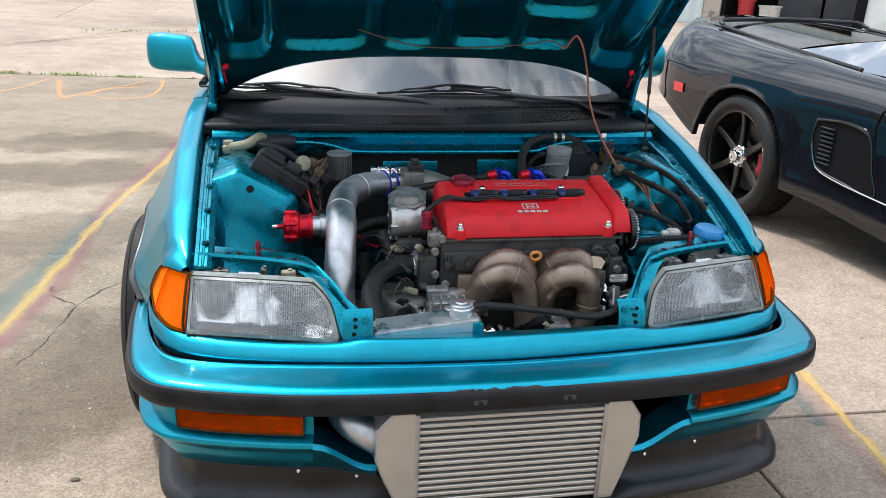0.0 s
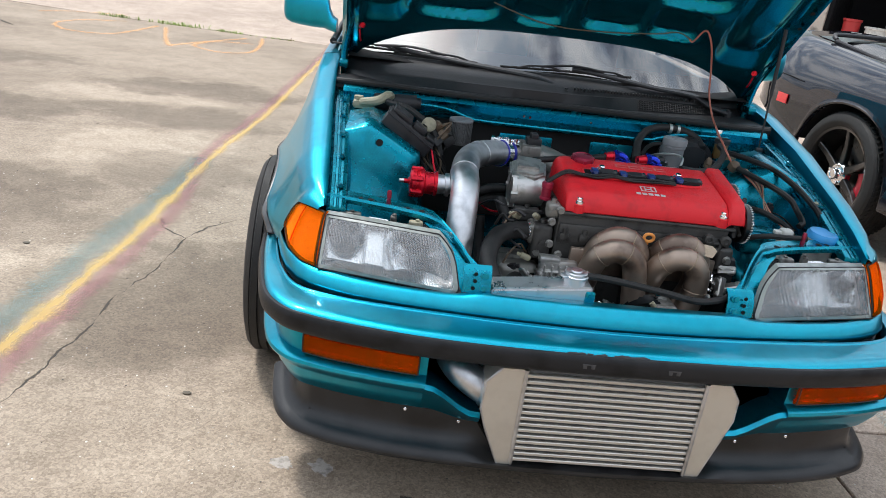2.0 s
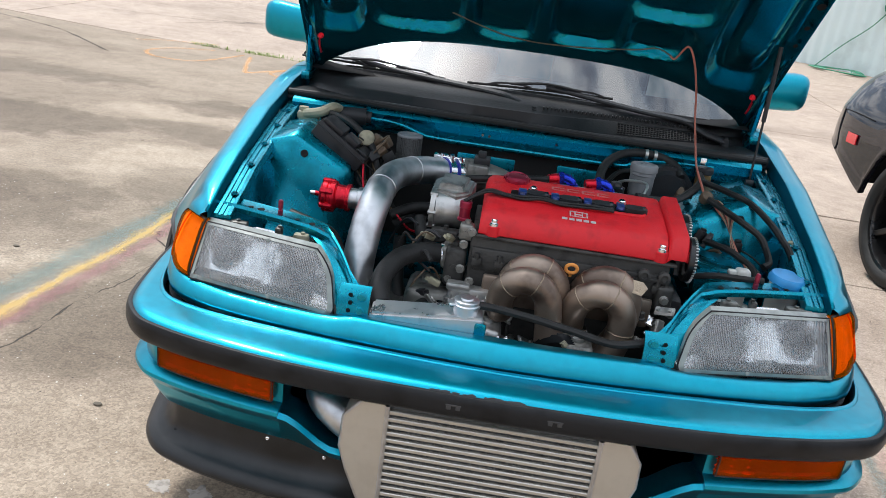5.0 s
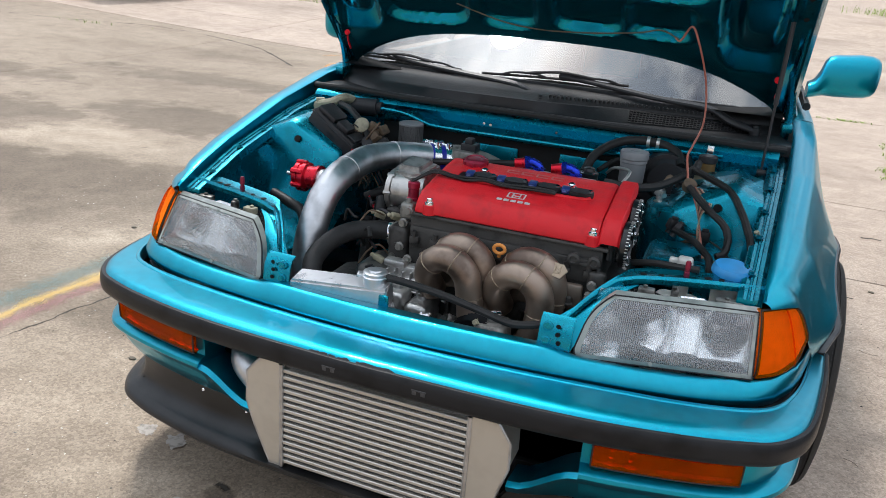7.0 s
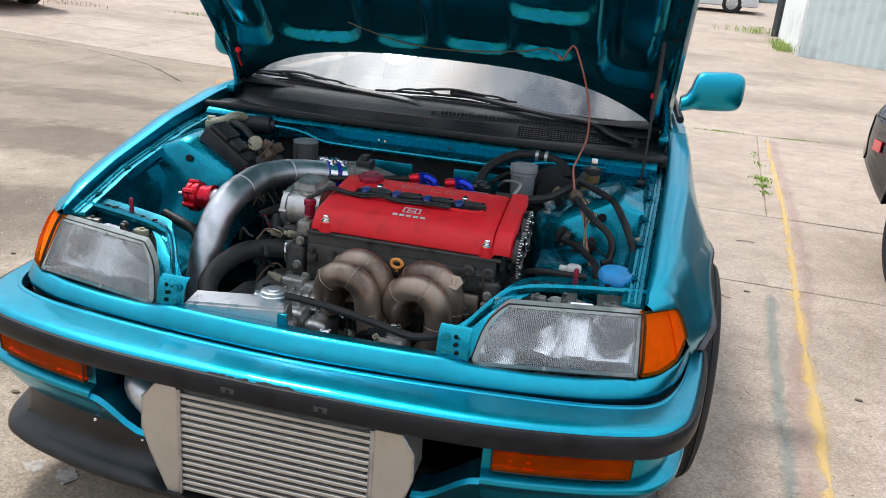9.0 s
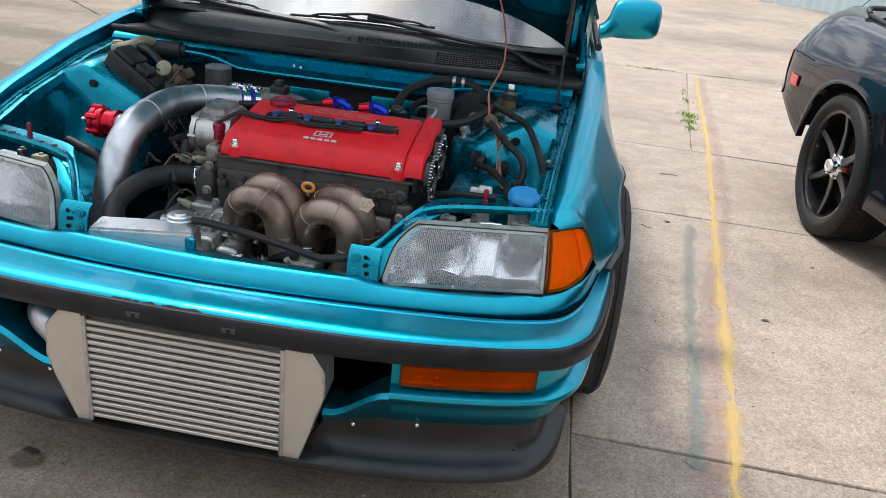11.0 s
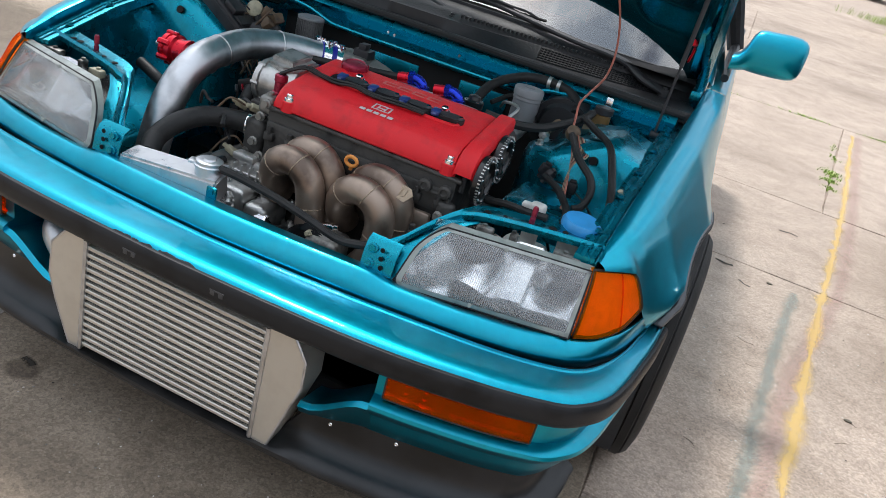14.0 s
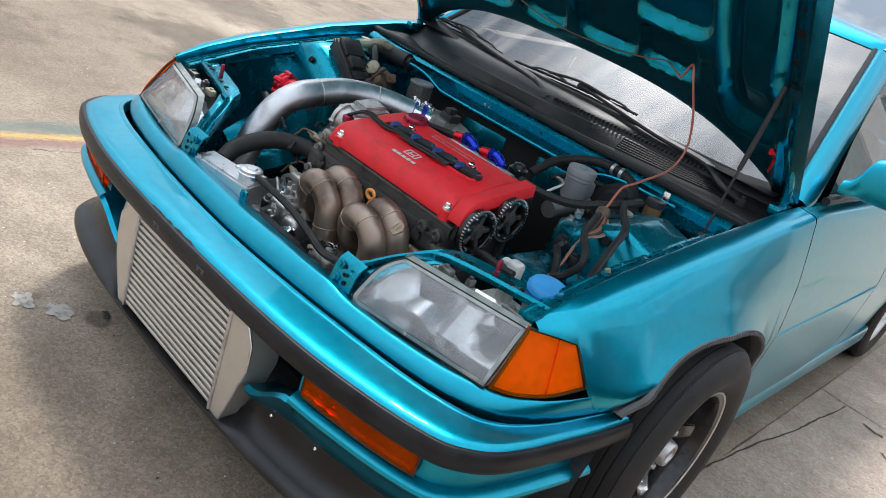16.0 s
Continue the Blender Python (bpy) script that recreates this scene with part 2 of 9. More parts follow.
    l.new(m3.outputs[0], n["Material Output"].inputs["Surface"])
    return m


CLEAR_LENS = lamp_glass("headlight_glass")
RED_LENS = material("red_reflector", (0.75, 0.02, 0.03), 0.2, 0.0, 0.1, 40.0, coat=0.8)
GLASS = glass("tinted_pane", (0.35, 0.38, 0.38), 2.0)
SCREEN_GLASS = glass("windscreen_glass", (0.42, 0.45, 0.46), 2.7)
# near-black: dark trim, and shade put into the colour of openings
INTERIOR = material("shade_and_trim_black", (0.007, 0.007, 0.008), 0.8, spec=0.2)
WHITE_PLASTIC = material("milky_plastic", (0.62, 0.62, 0.58), 0.45, 0.0, 0.1, 20.0)
GREY_PLASTIC = material("grey_plastic", (0.19, 0.20, 0.21), 0.45, 0.0, 0.12, 20.0)
BLUE_CAP = material("blue_plastic", (0.03, 0.28, 0.62), 0.35, 0.0, 0.08, 20.0)
COPPER_WIRE = material("pink_copper_wire", (0.42, 0.13, 0.09), 0.45, 0.1, 0.15, 20.0)
BROWN = material("dirty_brown_plastic", (0.10, 0.068, 0.042), 0.6, 0.0, 0.3, 40.0, bump=0.2)
AMBER_PLASTIC = material("amber_plastic", (0.17, 0.10, 0.035), 0.35, 0.0, 0.15, 30.0, coat=0.3)
BEIGE = material("aged_beige_plastic", (0.27, 0.25, 0.175), 0.55, 0.0, 0.25, 40.0, bump=0.2)
SILVER_PRINT = material("silver_print", (0.62, 0.62, 0.60), 0.4, 0.3, 0.1, 60.0)
BLACK_PAINT = material("black_car_paint", (0.010, 0.011, 0.016), 0.12, 0.0, 0.1, 20.0, coat=0.9, rough_vary=0.3, spec=0.0)
BLACK_PAINT.node_tree.nodes["Principled BSDF"].inputs["Coat IOR"].default_value = 1.68
LIP_BLACK = material("scuffed_lip_black", (0.014, 0.014, 0.015), 0.34, 0.0, 0.25, 12.0, bump=0.1, bump_scale=500, spec=0.45)
COUPLER_BLUE = material("blue_silicone", (0.012, 0.018, 0.30), 0.4, 0.0, 0.12, 40.0)
GUNMETAL = material("satin_black_wheel", (0.018, 0.018, 0.019), 0.30, 0.6, 0.10, 20.0, coat=0.5)
CALIPER = material("red_caliper", (0.5, 0.01, 0.03), 0.35, 0.0, 0.1, 20.0, coat=0.5)
RADIATOR_FIN = material("radiator_fins", (0.15, 0.15, 0.15), 0.55, 0.7, 0.3, 200.0, bump=0.6, bump_scale=300)
ORANGE_RING = material("orange_plastic", (0.72, 0.28, 0.06), 0.5, 0.0, 0.1, 20.0)


# ---- mesh helpers ----
def link_mesh(name, bm, mat, parent=None, label="", angle=35.0):
    me = bpy.data.meshes.new(name)
    bmesh.ops.recalc_face_normals(bm, faces=bm.faces[:])
    bm.to_mesh(me)
    bm.free()
    me.materials.append(mat)
    me.shade_smooth()
    me.set_sharp_from_angle(angle=radians(angle))
    ob = new(name, me)
    if parent is not None:
        ob.parent = parent
    if label:
        ob["label"] = label
    return ob


def part(name, bm, mat, parent, label="", angle=35.0):
    """Links a bmesh as ONE mesh object under a thing or under a part."""
    return link_mesh(name, bm, mat, parent, label, angle)


def thing(name, label, category, at=(0, 0, 0), group="", kind=""):
    ob = new(name)
    ob.location = at
    bpy.context.view_layer.update()
    return tagged(ob, label, category, group, kind)


def flip(bm):
    """The same shape on the other side of the car."""
    bmesh.ops.scale(bm, vec=(-1, 1, 1), verts=bm.verts[:])
    bmesh.ops.reverse_faces(bm, faces=bm.faces[:])
    return bm


def box(bm, lo, hi, bevel=0.0, seg=2, m=None):
    size = [b - a for a, b in zip(lo, hi)]
    mid = [(a + b) / 2 for a, b in zip(lo, hi)]
    made = bmesh.ops.create_cube(bm, size=1.0, matrix=(m or Matrix()) @ Matrix.Translation(mid) @ Matrix.Diagonal((*size, 1)))
    if bevel:
        edges = list({e for v in made["verts"] for e in v.link_edges})
        bmesh.ops.bevel(bm, geom=edges, offset=bevel, segments=seg, profile=0.5, affect="EDGES")
    return bm


def cyl(bm, a, b, r0, r1=None, seg=24, caps=True):
    a, b = Vector(a), Vector(b)
    d = b - a
    m = Matrix.Translation((a + b) / 2) @ d.to_track_quat("Z", "Y").to_matrix().to_4x4()
    bmesh.ops.create_cone(bm, cap_ends=caps, segments=seg, radius1=r0, radius2=r0 if r1 is None else r1, depth=d.length, matrix=m)
    return bm


def lathe(bm, profile, m=None, seg=32, caps=True):
    """Turns (radius, height) pairs round z."""
    m = m or Matrix()
    rings = []
    for r, h in profile:
        rings.append([bm.verts.new(m @ Vector((r * math.cos(2 * math.pi * i / seg), r * math.sin(2 * math.pi * i / seg), h))) for i in range(seg)])
    for p, q in zip(rings[:-1], rings[1:]):
        for i in range(seg):
            bm.faces.new((p[i], p[(i + 1) % seg], q[(i + 1) % seg], q[i]))
    for ring, (r, h) in ((rings[0], profile[0]), (rings[-1], profile[-1])):
        if caps and r > 1e-4:
            bm.faces.new(ring)
    bmesh.ops.remove_doubles(bm, verts=bm.verts[:], dist=1e-5)
    return bm


def spline(points, per=8):
    """A smooth line through a few control points."""
    p = [Vector(q) for q in points]
    p = [p[0] * 2 - p[1], *p, p[-1] * 2 - p[-2]]
    out = []
    for i in range(1, len(p) - 2):
        a, b, c, d = p[i - 1:i + 3]
        for k in range(per):
            t = k / per
            out.append(0.5 * ((2 * b) + (c - a) * t + (2 * a - 5 * b + 4 * c - d) * t * t + (3 * b - a - 3 * c + d) * t ** 3))
    out.append(p[-2])
    return out


def tube(bm, points, r, seg=12, per=8, r1=None, smooth=True, ribs=0.0):
    path = spline(points, per) if smooth else [Vector(q) for q in points]
    rings, up = [], Vector((0.13, 0.21, 0.97))
    for i, p in enumerate(path):
        d = (path[min(i + 1, len(path) - 1)] - path[max(i - 1, 0)]).normalized()
        side = d.cross(up)
        if side.length < 0.05:
            side = d.cross(Vector((1, 0, 0)))
        side.normalize()
        up = side.cross(d).normalized()
        f = i / max(1, len(path) - 1)
        rad = (r + ((r1 if r1 is not None else r) - r) * f) * (1 + (ribs if i % 2 else 0))
        rings.append([bm.verts.new(p + rad * (math.cos(a) * side + math.sin(a) * up)) for a in (2 * math.pi * k / seg for k in range(seg))])
    for p, q in zip(rings[:-1], rings[1:]):
        for k in range(seg):
            bm.faces.new((p[k], p[(k + 1) % seg], q[(k + 1) % seg], q[k]))
    bm.faces.new(rings[0]), bm.faces.new(rings[-1][::-1])
    return bm


def grid(bm, rows):
    """Quads between rows of points."""
    vs = [[bm.verts.new(p) for p in row] for row in rows]
    for p, q in zip(vs[:-1], vs[1:]):
        for i in range(len(p) - 1):
            bm.faces.new((p[i], p[i + 1], q[i + 1], q[i]))
    return vs


def shell(bm, thick):
    """Gives an open sheet its thickness."""
    bmesh.ops.recalc_face_normals(bm, faces=bm.faces[:])
    bmesh.ops.solidify(bm, geom=bm.faces[:], thickness=thick)
    return bm


def plate(bm, outline, depth, m=None, bevel=0.0):
    """A flat outline (x, y) with a depth along z."""
    m = m or Matrix()
    lo = [bm.verts.new(m @ Vector((x, y, 0))) for x, y in outline]
    hi = [bm.verts.new(m @ Vector((x, y, depth))) for x, y in outline]
    n = len(lo)
    bm.faces.new(lo[::-1]), bm.faces.new(hi)
    for i in range(n):
        bm.faces.new((lo[i], lo[(i + 1) % n], hi[(i + 1) % n], hi[i]))
    if bevel:
        bmesh.ops.bevel(bm, geom=[e for e in bm.edges if e.verts[0] in hi and e.verts[1] in hi], offset=bevel, segments=2, affect="EDGES")
    return bm


def lerp(table, x):
    """Straight lines between rows (x, a, b, ...)."""
    cols = list(zip(*table))
    return [float(np.interp(x, cols[0], c)) for c in cols[1:]]


# ======== the teal car ========
car = thing("car", "teal compact car parked on concrete with its hood open", "car")

# plan of the nose: the bumper's front edge and the gap behind its top
NOSE = [(0, 0.064), (0.13, 0.0665), (0.265, 0.071), (0.384, 0.079), (0.479, 0.091), (0.562, 0.107), (0.630, 0.123), (0.685, 0.141), (0.735, 0.163), (0.770, 0.198), (0.796, 0.243), (0.814, 0.311), (0.828, 0.396), (0.842, 0.493), (0.851, 0.60)]
GAP = [(0, 0.166), (0.125, 0.1695), (0.255, 0.178), (0.365, 0.189), (0.455, 0.199), (0.530, 0.208), (0.592, 0.219), (0.640, 0.2305), (0.683, 0.245), (0.718, 0.263), (0.745, 0.292), (0.768, 0.337), (0.790, 0.405), (0.806, 0.488), (0.820, 0.565)]


def both_sides(table):
    half = spline([(x, y, 0) for x, y in table], 5)
    return [Vector((-p.x, p.y, 0)) for p in half[:0:-1]] + half


NOSE_LINE, GAP_LINE = both_sides(NOSE), both_sides(GAP)


def nose_rows(sections, x_max=9.0, line=NOSE_LINE):
    """Sweeps (inset, z) pairs along the nose's plan."""
    rows = []
    pts = [p for p in line if abs(p.x) <= x_max]
    for i, p in enumerate(pts):
        d = (pts[min(i + 1, len(pts) - 1)] - pts[max(i - 1, 0)]).normalized()
        inward = Vector((-d.y, d.x, 0))
        rows.append([p + inward * s + Vector((0, 0, z)) for s, z in sections])
    return rows


bm = bmesh.new()
rows = []
for p, g in zip(NOSE_LINE, GAP_LINE):
    rows.append([p.lerp(g, f) + Vector((0, 0, z)) for f, z in ((1.04, 0.480), (1.015, 0.499), (1.0, 0.506), (0.970, 0.5085), (0.90, 0.5088), (0.872, 0.5080), (0.855, 0.5066), (0.60, 0.5064), (0.35, 0.5058), (0.22, 0.5050), (0.14, 0.5036), (0.08, 0.5010), (0.03, 0.4975), (0.0, 0.493), (0.0, 0.470), (0.1, 0.455), (0.4, 0.452))])
grid(bm, rows)
bumper = part("bumper", bm, TEAL, car, "teal painted upper bumper with chipped edge")
bm = bmesh.new()
grid(bm, nose_rows([(0.004, 0.4965), (-0.002, 0.4985), (-0.006, 0.4975), (-0.0095, 0.493), (-0.0115, 0.483), (-0.0115, 0.467), (-0.009, 0.457), (-0.003, 0.450), (0.010, 0.447), (0.03, 0.449)]))
strip = part("rub_strip", bm, BLACK_TRIM, bumper, "satin black bumper strip")
SLOT_GREY = material("worn_trim_grey", (0.05, 0.05, 0.052), 0.5)
for x in (-0.080, 0.112):
    bm = bmesh.new()
    y0 = float(np.interp(abs(x), [n[0] for n in NOSE], [n[1] for n in NOSE])) - 0.0125
    for w in (-1, 1):
        box(bm, (x + w * 0.009 - 0.005, y0, 0.469), (x + w * 0.009 + 0.005, y0 + 0.004, 0.479), 0.002)
    box(bm, (x - 0.015, y0, 0.4775), (x + 0.015, y0 + 0.004, 0.4810), 0.001)
    part("mounting_slot", bm, SLOT_GREY, bumper)

# chipped paint along the top of the strip
random.seed(21)
for k in range(16):
    bm = bmesh.new()
    x = random.uniform(-0.13, 0.045)
    w, h = random.uniform(0.004, 0.016), random.uniform(0.0015, 0.004)
    out = [(x + w * math.cos(a) * random.uniform(0.7, 1.2), h * math.sin(a) * random.uniform(0.6, 1.3)) for a in [2 * math.pi * j / 9 for j in range(9)]]
    y = float(np.interp(abs(x), [n[0] for n in NOSE], [n[1] for n in NOSE]))
    plate(bm, out, 0.0012, Matrix.Translation((0, y + 0.001, 0.4985)) @ Matrix.Rotation(radians(48), 4, "X"))
    part("paint_chip", bm, BLACK_PLASTIC, bumper)

# lower valance, in two sides with a mouth between them
VAL = [(0.010, 0.450), (0.020, 0.446), (0.030, 0.438), (0.031, 0.386), (0.016, 0.380), (0.008, 0.374), (0.006, 0.367), (0.010, 0.359), (0.028, 0.343), (0.033, 0.336), (0.036, 0.322), (0.050, 0.298), (0.057, 0.287), (0.060, 0.282)]
for s in (-1, 1):
    line = [p for p in NOSE_LINE if p.x * s > 0.415 and p.y < 0.56]
    bm = bmesh.new()
    rows = nose_rows(VAL, line=line)
    inner = rows[0] if s > 0 else rows[-1]
    grid(bm, rows)
    grid(bm, [inner, [p + Vector((0, 0.10, 0)) for p in inner]])
    # the sloping inner end that runs down towards the intercooler
    line = [p for p in NOSE_LINE if 0.27 < p.x * s < 0.43]
    rows = []
    for p in line:
        u = min(1, max(0, (abs(p.x) - 0.30) / 0.12))
        u = u * u * (3 - 2 * u)
        top = 0.305 + 0.064 * u
        rows.append([Vector((p.x, p.y + i, z)) for i, z in ((0.11, top - 0.012), (0.030 - 0.012 * u, top + 0.002), (0.020 - 0.012 * u, top - 0.006), (0.032 - 0.004 * u, top - 0.025 - 0.006 * u), (0.050, 0.276 + 0.020 * u), (0.060, 0.262 + 0.022 * u))])
    grid(bm, rows)
    part("valance", bm, TEAL, car, "teal lower bumper valance")

# black lip spoiler
LIP = [p for p in NOSE_LINE if p.y < 0.40]
bm = bmesh.new()
rows = nose_rows([(0.080, 0.286), (0.066, 0.2855), (0.060, 0.281), (0.060, 0.255), (0.059, 0.238), (0.055, 0.222), (0.044, 0.209), (0.028, 0.202), (0.014, 0.196), (0.006, 0.187), (0.005, 0.179), (0.010, 0.171), (0.03, 0.167), (0.10, 0.163)], line=LIP)
for r in rows:            # the lip tapers up towards the wheel arches
    f = max(0.0, (r[0].y - 0.24) / 0.30) ** 1.5
    for p in r:
        p.z = 0.292 - (0.292 - p.z) * (1 - 0.62 * min(1, f))
        p.x *= 1 - 0.02 * min(1, f) - 0.032 * min(1.0, max(0.0, (abs(p.x) - 0.48) / 0.25))
        if abs(p.x) < 0.30 and p.z > 0.186:      # let down under the intercooler
            p.z = 0.186 + (p.z - 0.186) * min(1.0, max(0.0, (abs(p.x) - 0.24) / 0.06))
grid(bm, rows)
lip = part("lip_spoiler", bm, LIP_BLACK, car, "matt black front lip spoiler")
for x, y, z in ((-0.456, 0.143, 0.272), (-0.330, 0.131, 0.257), (0.476, 0.145, 0.273), (0.345, 0.132, 0.257)):
    bm = bmesh.new()
    lathe(bm, [(0.0045, 0.0), (0.0045, 0.0015), (0.0030, 0.003), (0.0022, 0.003), (0.0022, 0.0018), (0, 0.0018)], look((x, y + 0.0055, z), (x, y + 1, z)), 12)
    part("screw", bm, CHROME, lip)
# added black board that stands for the dark void behind the mouth, with a tray
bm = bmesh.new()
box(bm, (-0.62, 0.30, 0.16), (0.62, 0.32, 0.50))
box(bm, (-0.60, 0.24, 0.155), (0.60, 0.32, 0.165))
part("mouth_backing", bm, BLACK_PLASTIC, car)

# indicators in the bumper
for s in (-1, 1):
    bm = bmesh.new()
    line = [p for p in NOSE_LINE if 0.432 < p.x * s < 0.71]
    rows = nose_rows([(0.026, 0.441), (0.018, 0.440), (0.014, 0.436), (0.015, 0.396), (0.018, 0.391), (0.026, 0.389)], line=line)
    grid(bm, rows)
    shell(bm, 0.01)
    ind = part("bumper_indicator", bm, INDICATOR_LENS, car, "amber bumper indicator")
    ind.visible_shadow = False
    bm = bmesh.new()  # dark seam round the lens
    ends = (rows[0], rows[-1])
    ring = [r[1] for r in rows] + list(ends[1][1:5]) + [r[4] for r in rows[::-1]] + list(ends[0][4:0:-1])
    tube(bm, ring + ring[:1], 0.0017, 6, smooth=False)
    part("seal", bm, BLACK_PLASTIC, ind)
    for x0, x1, bulge in ((0.440, 0.545, 0.010), (0.550, 0.700, 0.016)):
        bm = bmesh.new()
        pts = [p for p in NOSE_LINE if x0 < p.x * s < x1]
        rr = nose_rows([(0.027, 0.438)] + [(0.024 + 0.6 * bulge * math.sin(math.pi * k / 6) + 0.005 * (k % 2), 0.436 - 0.007 * k) for k in range(7)], line=pts)
        for i, r in enumerate(rr):  # the inner zone is a grid of prisms
            for p in r:
                p.y += 0.005 * (i % 2) * (x0 < 0.5)
        grid(bm, rr)
        part("reflector", bm, REFLECTOR, ind)

# header panel between the lights
HEAD = [(0, 0.172, 0.510, 0.207, 0.549, 0.236, 0.546), (0.10, 0.175, 0.510, 0.209, 0.549, 0.235, 0.546), (0.228, 0.182, 0.510, 0.214, 0.549, 0.239, 0.546), (0.305, 0.189, 0.510, 0.219, 0.549, 0.243, 0.546), (0.325, 0.191, 0.510, 0.221, 0.546, 0.246, 0.540),
        (0.345, 0.193, 0.510, 0.223, 0.541, 0.250, 0.533), (0.385, 0.198, 0.510, 0.226, 0.538, 0.252, 0.528), (0.485, 0.210, 0.511, 0.237, 0.538, 0.264, 0.529), (0.549, 0.221, 0.511, 0.248, 0.539, 0.276, 0.531), (0.603, 0.232, 0.512, 0.260, 0.540, 0.286, 0.533),
        (0.649, 0.246, 0.513, 0.276, 0.542, 0.300, 0.537), (0.703, 0.270, 0.515, 0.301, 0.544, 0.325, 0.540), (0.738, 0.301, 0.516, 0.333, 0.546, 0.350, 0.542), (0.769, 0.355, 0.517, 0.378, 0.548, 0.395, 0.546), (0.793, 0.425, 0.518, 0.445, 0.551, 0.455, 0.551),
        (0.810, 0.510, 0.520, 0.520, 0.555, 0.525, 0.555), (0.822, 0.570, 0.522, 0.575, 0.560, 0.580, 0.560)]
rows = []
for i in range(-48, 49):
    x = 0.822 * i / 48
    yg, zg, yc, zc, yb, zb = lerp(HEAD, abs(x))
    face = [(0.0, 0.0), (0.10, 0.28), (0.34, 0.62), (0.66, 0.88), (0.90, 0.985), (1.0, 1.0)]
    rows.append([Vector((x, yg + 0.026, zg - 0.030)), Vector((x, yg + 0.006, zg - 0.012)), Vector((x, yg + 0.001, zg - 0.005))] + [Vector((x, yg + a * (yc - yg), zg + b * (zc - zg))) for a, b in face]
                + [Vector((x, yc + 0.12 * (yb - yc), zc - 0.02 * (zc - zb))), Vector((x, (yc + yb) / 2, zc - 0.3 * (zc - zb))), Vector((x, yb, zb)), Vector((x, yb + 0.004, zb - 0.02))])
bm = bmesh.new()
grid(bm, rows)
part("header_panel", bm, TEAL, car, "teal nose panel")
bm = bmesh.new()
grid(bm, [[g + Vector((0, 0.030, 0.46)), g + Vector((0, 0.030, 0.484)), g + Vector((0, 0.07, 0.486))] for g in GAP_LINE])
part("bumper_gap", bm, BLACK_PLASTIC, car)


GLASS_EDGE = material("moulded_glass_edge", (0.26, 0.285, 0.265), 0.16, 0.0, 0.1, 40.0, coat=0.6)


# lights
def patch(corners, nu, nv, bulge=0.0, out=Vector((0, -1, 0.2)), round_in=0.0):
    """A bowed panel between four corners: bottom inner, bottom outer, top outer, top inner."""
    bi, bo, to, ti = [Vector(c) for c in corners]
    rows = []
    for j in range(nv + 1):
        v = j / nv
        row = []
        for i in range(nu + 1):
            u = i / nu
            uu = u
            if round_in:  # rounds off the inner top corner
                uu = u + (1 - u) * (round_in * max(0.0, (v - 0.45) / 0.55) ** 2.4 + 0.035 * max(0.0, (0.16 - v) / 0.16) ** 2)
            p = (bi * (1 - uu) + bo * uu) * (1 - v) + (ti * (1 - uu) + to * uu) * v
            row.append(p + out * bulge * (1 - (2 * u - 1) ** 4) * (1 - (2 * v - 1) ** 4))
        rows.append(row)
    return rows


